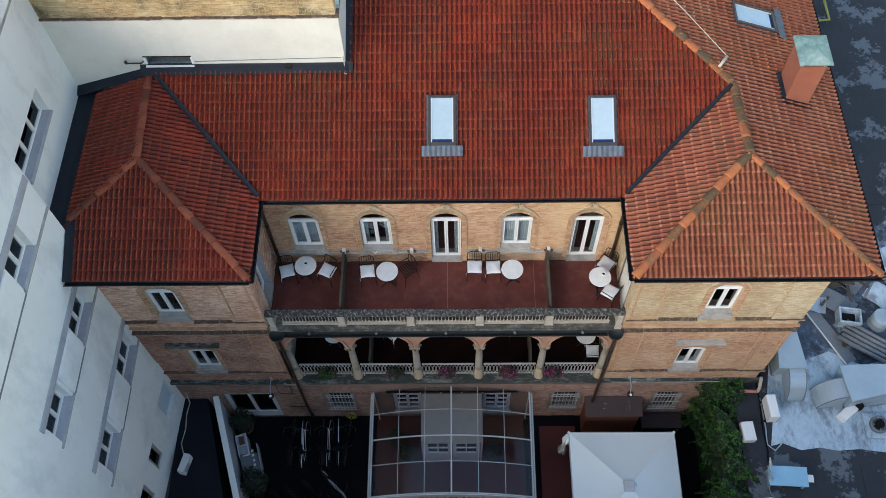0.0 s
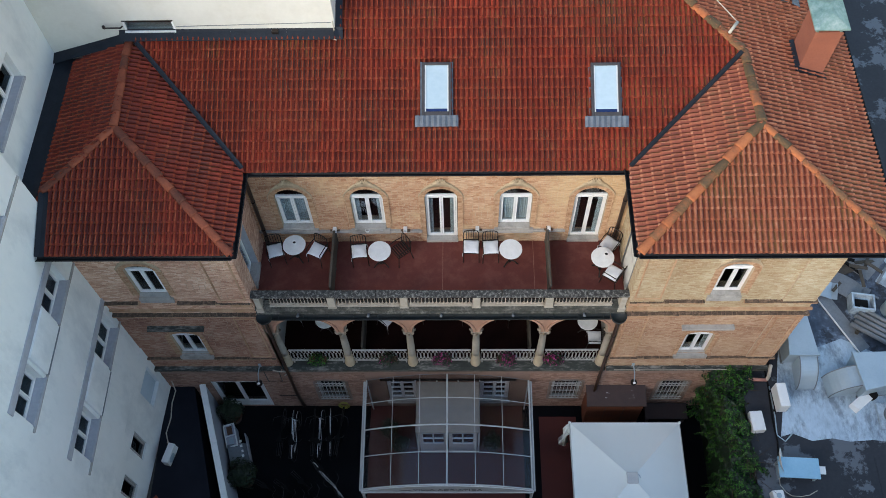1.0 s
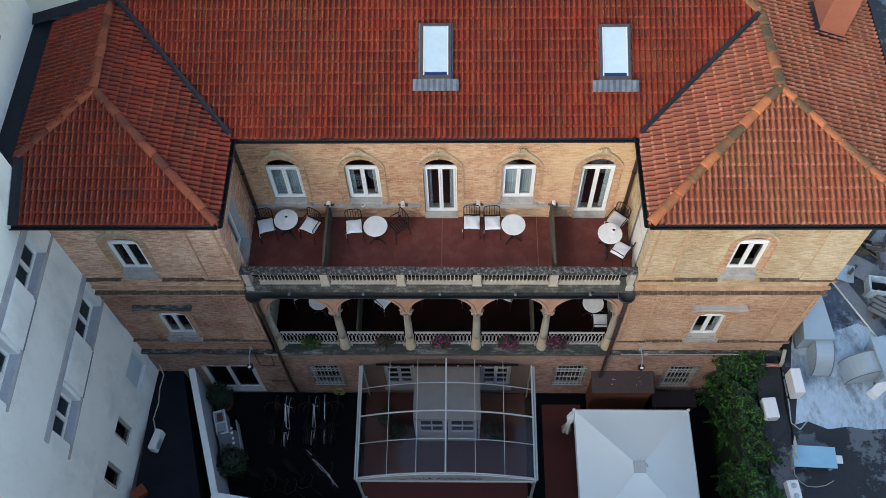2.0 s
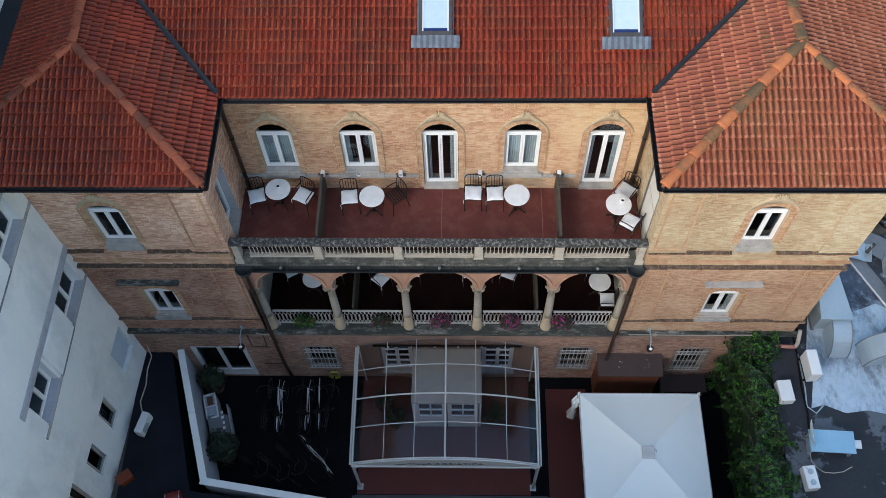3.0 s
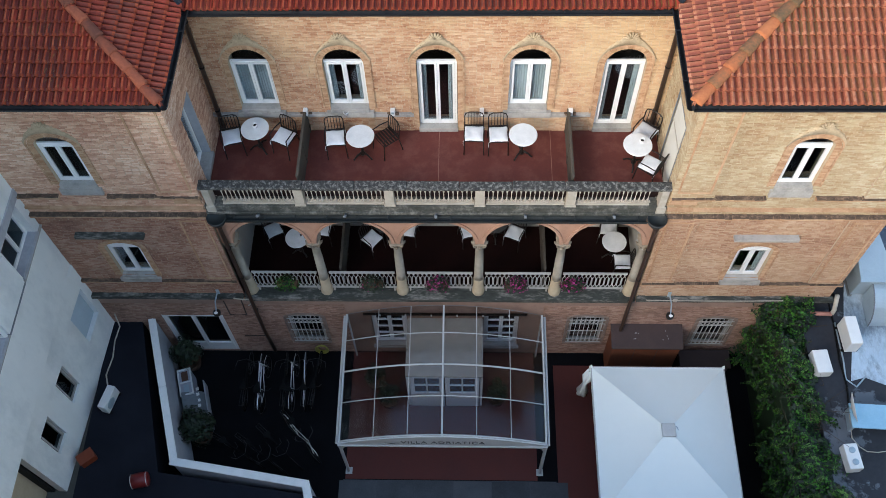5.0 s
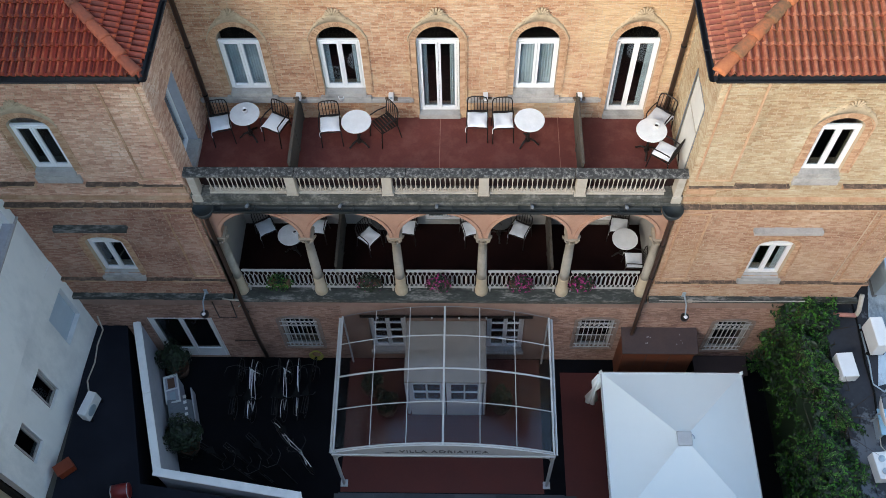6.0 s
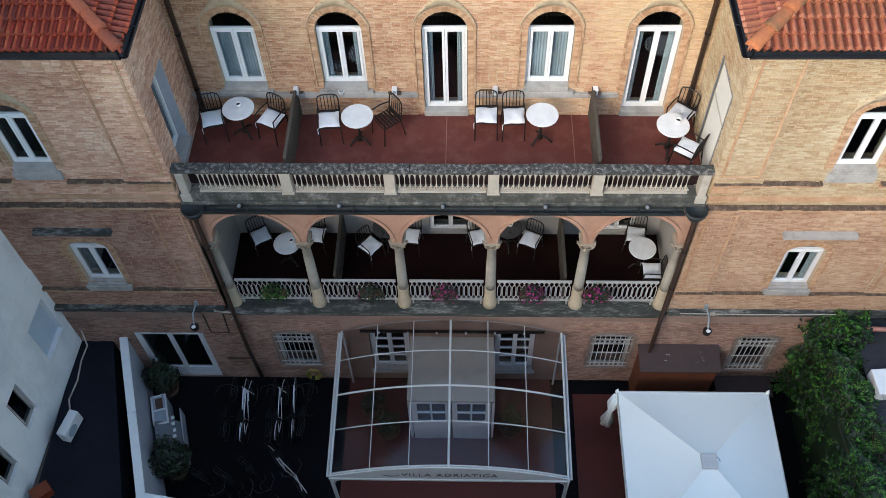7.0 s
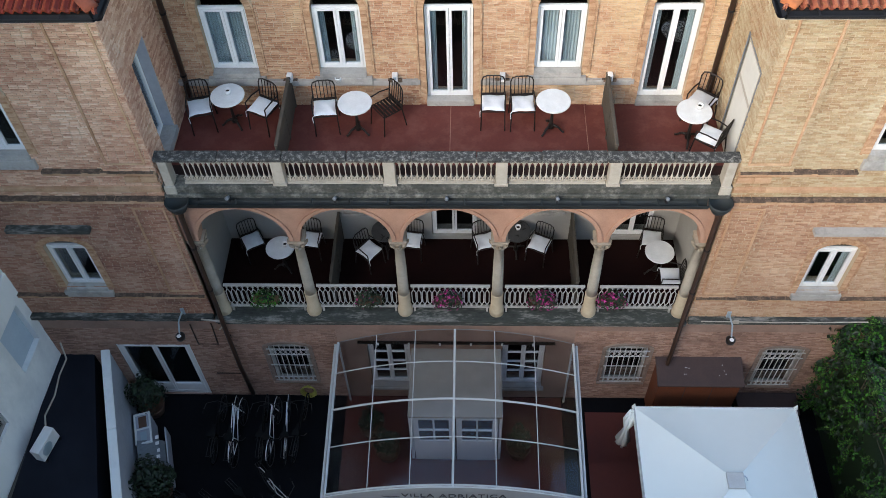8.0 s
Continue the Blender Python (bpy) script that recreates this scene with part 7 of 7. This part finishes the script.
def ivy(rng):
    y = rng.uniform(-5, 4.9)
    if rng.random() < .35:
        y = round(y / .32) * .32 + rng.gauss(0, .07)
    wob = .18 * math.sin(y * 1.7) + .14 * math.sin(y * 4.1 + 1) + .1 * math.sin(y * 9)
    left = -.36 - .12 * min(1.0, max(0.0, (y - 3.6) / 1.0))
    side = rng.random()
    if side < .62:
        x = rng.uniform(left - .6 * wob, .40 + .6 * wob + .14 * max(0, 2.5 - y))
        z = 3.12 + .30 * math.cos((x + .25) * 1.35) + .14 * math.sin(y * 2.7 + x * 3) + .1 * math.sin(y * 6 + x * 5) + rng.uniform(-.18, .06)
        d = (x * .5, 0, 1)
    else:
        z = rng.uniform(.6, 3.2)
        x = left + .02 - .6 * wob + .12 * math.sin(z * 5 + y * 3) - rng.uniform(-.18, .05)
        d = (-1, 0, .4)
    if 4.2 < y:
        z += .28 if x > -.3 else .05
    # shoots stand in tufts with dark hollows between
    tuft = math.sin(y * 7.3 + 2.1 * math.sin(x * 4)) * math.sin(x * 8.1 + 1.7 * math.sin(y * 3.1) + z * 3)
    return (x - .03 * tuft, y + .05 * tuft, z + .14 * tuft - .05 * rng.random()), d
part("foliage", leaf_cloud(34000, ivy, .045, 77), M_LEAF, e, kind="stuff")
# darker leaves through the whole mass stand in for inner shade
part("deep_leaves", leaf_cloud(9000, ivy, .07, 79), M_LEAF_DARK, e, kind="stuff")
# feathered pale sprays that lean out of the mass and droop
s = Shape()
rng = random.Random(78)
for _ in range(480):
    (px, py, pz), d = ivy(rng)
    turn = rng.gauss(math.pi * 1.08, .7)
    L = rng.uniform(.10, .30)
    dirn = Vector((math.cos(turn), math.sin(turn) * .8, .25)).normalized()
    side = dirn.cross(Vector((0, 0, 1))).normalized()
    base = Vector((px, py, pz + .05))
    n = int(L / .030)
    for k in range(n):
        f = (k + 1) / n
        c = base + dirn * (L * f) + Vector((0, 0, .10 * f - .22 * f * f))
        w = .042 * (1 - .6 * f) + .010
        for sg in (-1, 1):
            tip = c + side * sg * w + dirn * .03 + Vector((0, 0, rng.uniform(-.012, .012)))
            mid = (c + tip) / 2
            s.add([c, mid + dirn * .016, tip, mid - dirn * .012], [(0, 1, 2), (0, 2, 3)])
part("young_shoot_leaves", s, M_SHOOT, e, "bright feathered young shoots", kind="stuff")
s = Shape()
rng = random.Random(4)
for i in range(60):
    y = rng.uniform(-4.8, 4.8)
    x = rng.uniform(-.5, .5)
    s.tube([(x, y, 3.0), (x + rng.uniform(-.2, .2), y + rng.uniform(-.3, .3), 3.4), (x + rng.uniform(-.7, .5), y + rng.uniform(-.5, .5), 3.75)], [.012, .008, .003], 4)
part("stem_tangle", s, M_TWIG, e, kind="stuff")

# ---- terrace furniture ----
def chair_parts(e):
    for sx in (-1, 1):
        s = Shape().tube([(sx * .22, -.24, 0), (sx * .21, -.2, .44), (sx * .215, -.2, .64), (sx * .215, .0, .66), (sx * .2, .19, .64)], .013, 6)
        part("arm_frame", s, M_IRON, e)
    s = Shape()
    for sx in (-1, 1):
        s.tube([(sx * .22, .26, 0), (sx * .205, .19, .44), (sx * .205, .23, .8)], .013, 6)
    s.tube([(-.205, .23, .8), (-.18, .24, .87), (-.1, .25, .9), (.1, .25, .9), (.18, .24, .87), (.205, .23, .8)], .013, 6)
    part("back_frame", s, M_IRON, e)
    for k in range(5):
        x = -.13 + k * .065
        part("back_bar", Shape().tube([(x, .195, .5), (x, .235, .75), (x, .25, .895)], .0085, 5), M_IRON, e)
    part("back_rail", Shape().box(-.2, .2, .19, .205, .47, .53), M_IRON, e)
    for k in range(6):
        y = -.17 + k * .068
        part("seat_slat", Shape().box(-.2, .2, y, y + .042, .438, .452), M_IRON, e)
    part("seat_rail", Shape().tube([(-.205, -.2, .435), (.205, -.2, .435), (.205, .19, .435), (-.205, .19, .435)], .012, 6, closed=True), M_IRON, e)


chair0 = thing("garden_chair", "dark wrought iron armchair with barred back", "chair", "terrace and loggia chairs")
chair_parts(chair0)


def cushion_thing():
    n = 12
    s = Shape()
    for sgn in (1, -1):
        base = len(s.v)
        for i in range(n + 1):
            for j in range(n + 1):
                u, v = 2 * i / n - 1, 2 * j / n - 1
                pin = 1 - .1 * (1 - u * u) ** 1 * abs(v) ** 3 * 0.6 - .1 * (1 - v * v) * abs(u) ** 3 * .6
                puff = ((1 - u ** 4) * (1 - v ** 4)) ** .6
                s.v.append((u * .215 * pin, v * .21 * pin, .03 + sgn * .032 * puff + .006 * math.sin(5 * u + 3 * v)))
        for i in range(n):
            for j in range(n):
                p = base + i * (n + 1) + j
                q = (p, p + n + 1, p + n + 2, p + 1)
                s.f.append(q if sgn > 0 else q[::-1])
    e = thing("seat_cushion", "square white cloth seat cushion on an iron chair", "cushion", "white seat cushions")
    part("cover", s, M_CUSHION, e, smooth=True)
    part("tie", Shape().tube([(-.2, -.2, .03), (-.23, -.22, .0), (-.225, -.23, -.12)], .006, 4), M_CUSHION, e)
    part("tie", Shape().tube([(.2, .19, .03), (.22, .2, .0), (.22, .19, -.1)], .006, 4), M_CUSHION, e)
    return e


cushion0 = cushion_thing()


def table_thing(mat, label):
    e = thing("bistro_table", label, "table", "bistro tables")
    part("tabletop", Shape().lathe([(.29, .715), (.305, .72), (.31, .735), (.305, .748), (.29, .752)], 40), mat, e, smooth=False)
    part("column", Shape().lathe([(.05, .08), (.06, .14), (.03, .2), (.026, .5), (.04, .62), (.05, .7), (.12, .714)], 14), M_IRON, e, smooth=True)
    for k in range(3):
        t = k * 2.094 + .6
        c, d = math.cos(t), math.sin(t)
        part("leg", Shape().tube([(c * .03, d * .03, .16), (c * .14, d * .14, .12), (c * .21, d * .21, .04), (c * .24, d * .24, .025)], [.026, .022, .018, .024], 7), M_IRON, e, smooth=True)
    return e


table0 = table_thing(M_TABLE, "round pale marble bistro table on a black three-legged base")
ash0 = thing("ashtray", "small white ashtray cup with dark inside", "ashtray", "white ashtrays")
part("cup", Shape().lathe([(.045, 0), (.06, .06), (.062, .09), (.05, .09), (.042, .02)], 16), M_WHITE, ash0, smooth=True)
part("ash", Shape().lathe([(.04, .05), (.03, .062)], 12), M_DARK, ash0)

used = [False, False, False, False]


def put(kind, m):
    src = (chair0, cushion0, table0, ash0)[kind]
    if not used[kind]:
        used[kind] = True
        src.matrix_basis = m
        return src
    return copy_thing(src, m)


def place_chair(x, y, z, turn, cushion=True):
    """turn: degrees; at 0 the chair looks towards -y."""
    put(0, pose(x, y, z, 0, 0, turn))
    if cushion:
        put(1, pose(x, y, z, 0, 0, turn) @ pose(0, -.01, .452, 0, 0, random.uniform(-6, 6)))


for x, y, t, c in ((-4.52, 1.55, 12, 1), (-3.36, 1.55, -28, 1), (-2.22, 1.52, 6, 1), (-1.10, 1.56, -52, 0), (.83, 1.64, 0, 1), (1.36, 1.62, 3, 1), (4.60, 1.70, -38, 1), (4.62, .80, -128, 1)):
    place_chair(x, y, TERRACE_Z, t, c)
for x, y in ((-3.96, 1.56), (-1.64, 1.36), (1.89, 1.40), (4.33, 1.14)):
    put(2, pose(x, y, TERRACE_Z, 0, 0, random.uniform(0, 120)))
for x, y, z in ((-3.95, 1.6, TERRACE_Z + .752), (4.42, 1.2, TERRACE_Z + .752), (-3.55, 1.32, LOGGIA_Z + .752), (1.45, 1.8, LOGGIA_Z + .752), (-1.35, 1.85, LOGGIA_Z + .752), (-2.0, 2.02, 8.31)):
    put(3, pose(x, y, z))
for x, y, t in ((-4.38, 1.68, 30), (-3.08, 1.72, -5), (-1.78, 1.42, 48), (-.84, 1.7, -8), (.72, 1.68, 18), (1.93, 1.62, -28), (4.36, 1.78, -12), (4.64, .76, -95)):
    place_chair(x, y, LOGGIA_Z, t)
for x, y in ((-3.66, 1.28), (4.42, 1.2)):
    put(2, pose(x, y, LOGGIA_Z, 0, 0, 40))
for x, y in ((-1.42, 1.75), (1.42, 1.75)):
    e = table_thing(M_DARK_TABLE, "round dark bistro table in the shade of the loggia")
    e.matrix_basis = pose(x, y, LOGGIA_Z)

# partitions, lamps on the wall
for z, hgt, xs_ in ((TERRACE_Z, .78, (-2.9, 2.9)), (LOGGIA_Z, .95, (-2.45, 2.62))):
    for x in xs_:
        e = thing("partition_screen", "weathered grey-brown wooden partition between balcony bays", "partition", "balcony partitions", at=pose(x, 1.2, z))
        part("board", Shape().box(-.018, .018, -.94, .88, .04, hgt), M_WOOD, e, bevel=.006)
        part("cap", Shape().box(-.032, .032, -.94, .88, hgt, hgt + .025), M_WOOD, e, bevel=.008)
        for y in (-.9, .0, .84):
            part("post", Shape().box(-.026, .026, y - .03, y + .03, 0, hgt - .01), M_WOOD, e)
for x in (-2.89, -.96, 1.0, 2.94):
    e = thing("wall_lamp", "small white box lamp on the terrace wall", "lamp", "terrace wall lamps", at=pose(x, 2.03, 8.31))
    part("housing", Shape().box(-.05, .05, -.06, .065, 0, .15), M_WHITE, e, bevel=.012)
    part("lens", Shape().box(-.03, .03, -.066, -.06, .07, .125), M_GALV, e)
    part("mount", Shape().box(-.13, .13, .0, .068, -.05, .0), M_LEDGE, e)

# flower baskets on the loggia rail
for i, (x, mix) in enumerate(((-3.79, 0), (-1.66, .12), (-.03, .9), (1.89, 1.0), (3.31, .8))):
    e = thing("flower_basket", "hanging flower basket with magenta blooms on the loggia rail" if mix > .5 else "hanging basket with fading greenery on the loggia rail", "flower basket", "rail flower baskets", at=pose(x, 0.0, 4.2))
    part("trough", Shape().box(-.26, .26, -.09, .06, -.12, .04), M_POT, e, bevel=.02)
    def fl(rng):
        t, p = rng.uniform(0, 6.28), math.acos(rng.uniform(-.6, 1))
        k = rng.random() ** .35
        d = Vector((math.sin(p) * math.cos(t), math.sin(p) * math.sin(t), math.cos(p)))
        return (d.x * .34 * k, -.06 + d.y * .22 * k, .08 + d.z * .26 * k - .1 * abs(d.x)), d
    part("foliage", leaf_cloud(420, fl, .035, 50 + i), M_LEAF_DARK if i != 0 else M_LEAF, e, kind="stuff")
    if mix:
        part("bloom_mass", leaf_cloud(int(210 * mix), fl, .032, 90 + i), M_PETAL, e, "magenta blooms", kind="stuff")

# ---- unseen blocks added behind and beside the eye to shade the courtyard ----
structure("building_south", Shape().box(-30, 30, -32, -13, -.3, 13.0), M_PINK_WALL, "unseen block added to shade the courtyard", "building")
structure("building_southwest", Shape().box(-30, -14.5, -12.9, -8, -.3, 14), M_PINK_WALL, "unseen block added to shade the lane side", "building")

# ---- stone slabs, bricks and roof tiles as single pieces, last ----
slab_mesh = Shape().box(-.5, .5, -.28, .28, 0, .02).mesh("paving_slab", M_SLAB)
for r in range(8):
    for c in range(6):
        o = new("paving_slab", slab_mesh)
        o.parent = slabs
        o.location = (-2.2 + c * 1.02 - (.3 if r % 2 else 0), -4.05 - r * .6, .006)

for ob, face, u0, u1, z0, z1, holes, seed, single in BRICK_JOBS:
    joined, singles = lay_bricks(face, u0, u1, z0, z1, holes, seed, single=single)
    part("brickwork", joined, M_PINK_BRICK if ob is ground_wall else M_BRICK_LEFT if ob.name == "wall_wing_left" and z1 < 7.5 else M_BRICK_LEFT_TOP if ob.name.startswith("wall_wing_left") else M_BRICK_LOW if ob.name == "wall_wing_right" and z1 < 7.5 else M_BRICK_YELLOW if ob.name.startswith("wall_wing_right") else M_BRICK_OLD if ob.name.startswith("wall_upper") else M_BRICK, ob, kind="stuff")
    shared = {}
    for vs, fs in singles:
        L = round((vs[1] - vs[0]).length / .02) * .02
        if L not in shared:
            o0 = vs[0]
            shared[L] = Shape().add([(v - o0) for v in vs], fs).mesh("brick", M_BRICK_SINGLE)
        b = new("brick", shared[L])
        b.parent = ob
        b.location = vs[0]

tv, tf = tile_local()
n_top = len(tf) // 3


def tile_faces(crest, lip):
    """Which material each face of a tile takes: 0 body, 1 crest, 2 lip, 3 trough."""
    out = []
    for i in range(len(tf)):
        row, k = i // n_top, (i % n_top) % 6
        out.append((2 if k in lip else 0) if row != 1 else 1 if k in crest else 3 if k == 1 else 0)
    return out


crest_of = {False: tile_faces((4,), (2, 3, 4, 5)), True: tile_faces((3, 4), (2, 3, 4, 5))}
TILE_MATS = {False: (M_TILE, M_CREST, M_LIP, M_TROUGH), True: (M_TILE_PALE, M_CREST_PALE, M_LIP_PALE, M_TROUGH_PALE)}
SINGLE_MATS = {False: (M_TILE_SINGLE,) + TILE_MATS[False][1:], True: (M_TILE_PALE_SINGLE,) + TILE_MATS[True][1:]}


def tile_mesh_of(name, v, f, mi, mats):
    me = bpy.data.meshes.new(name)
    me.from_pydata(v, [], f)
    for m in mats:
        me.materials.append(m)
    me.polygons.foreach_set("material_index", mi)
    me.update()
    return me


tile_meshes = {pale: tile_mesh_of("roof_tile", tv, tf, crest_of[pale], SINGLE_MATS[pale]) for pale in (False, True)}
for ob, sl, polys, limit, pale in TILE_JOBS:
    rng = random.Random(len(ob.name))
    tm = crest_of[pale]
    rot = Matrix((sl.u, sl.v, sl.n)).transposed().to_4x4()
    count = 0
    whole_v, whole_f, whole_m = [], [], []
    cosv = math.hypot(sl.v.x, sl.v.y)
    for poly in polys:
        us = [(Vector((x, y, 0)) - Vector((sl.o.x, sl.o.y, 0))).dot(sl.u) for x, y in poly]
        hs = [(Vector((x, y, 0)) - Vector((sl.o.x, sl.o.y, 0))).dot(sl.h) for x, y in poly]
        ev, ef, em = [], [], []
        for r in range(int(min(hs) / (TILE_L * cosv)) - 1, int(max(hs) / (TILE_L * cosv)) + 2):
            for c in range(int(min(us) / TILE_W) - 2, int(max(us) / TILE_W) + 2):
                base = sl.o + sl.u * (c * TILE_W) + sl.v * (r * TILE_L - .03) + sl.n * rng.uniform(0, .006)
                m = Matrix.Translation(base) @ rot @ pose(0, 0, 0, rng.uniform(-.7, .7), rng.uniform(-.9, .9), rng.uniform(-.9, .9))
                cs = [m @ Vector(p) for p in ((0, 0, 0), (TILE_W, 0, 0), (TILE_W, TILE_L, 0), (0, TILE_L, 0))]
                ins = [inside(poly, p.x, p.y, .035) for p in cs]
                if all(ins):
                    if count < limit:
                        o = new("roof_tile", tile_meshes[pale])
                        o.parent = ob
                        o.matrix_basis = m
                        count += 1
                        continue
                    k = len(whole_v)
                    whole_v += [m @ Vector(v) for v in tv]
                    whole_f += [[i + k for i in f] for f in tf]
                    whole_m += tm
                elif any(ins) or inside(poly, sum(p.x for p in cs) / 4, sum(p.y for p in cs) / 4, .1):
                    k = len(ev)
                    ev += [m @ Vector(v) for v in tv]
                    ef += [[i + k for i in f] for f in tf]
                    em += tm
        if ev:
            bm = bmesh.new()
            me = tile_mesh_of("edge", ev, ef, em, ())
            bm.from_mesh(me)
            for f, mi in zip(bm.faces, em):
                f.material_index = mi
            bpy.data.meshes.remove(me)
            for (ax, ay), (bx_, by_) in zip(poly, poly[1:] + poly[:1]):
                no = Vector((by_ - ay, -(bx_ - ax), 0)).normalized()
                bmesh.ops.bisect_plane(bm, geom=bm.verts[:] + bm.edges[:] + bm.faces[:], plane_co=Vector((ax, ay, 0)) + no * .03, plane_no=no, clear_outer=True)
            bm.verts.index_update()
            k = len(whole_v)
            whole_v += [v.co.copy() for v in bm.verts]
            whole_f += [[v.index + k for v in f.verts] for f in bm.faces]
            whole_m += [f.material_index for f in bm.faces]
            bm.free()
    part("tile_field", tile_mesh_of("tile_field", whole_v, whole_f, whole_m, TILE_MATS[pale]), None, ob, kind="stuff")
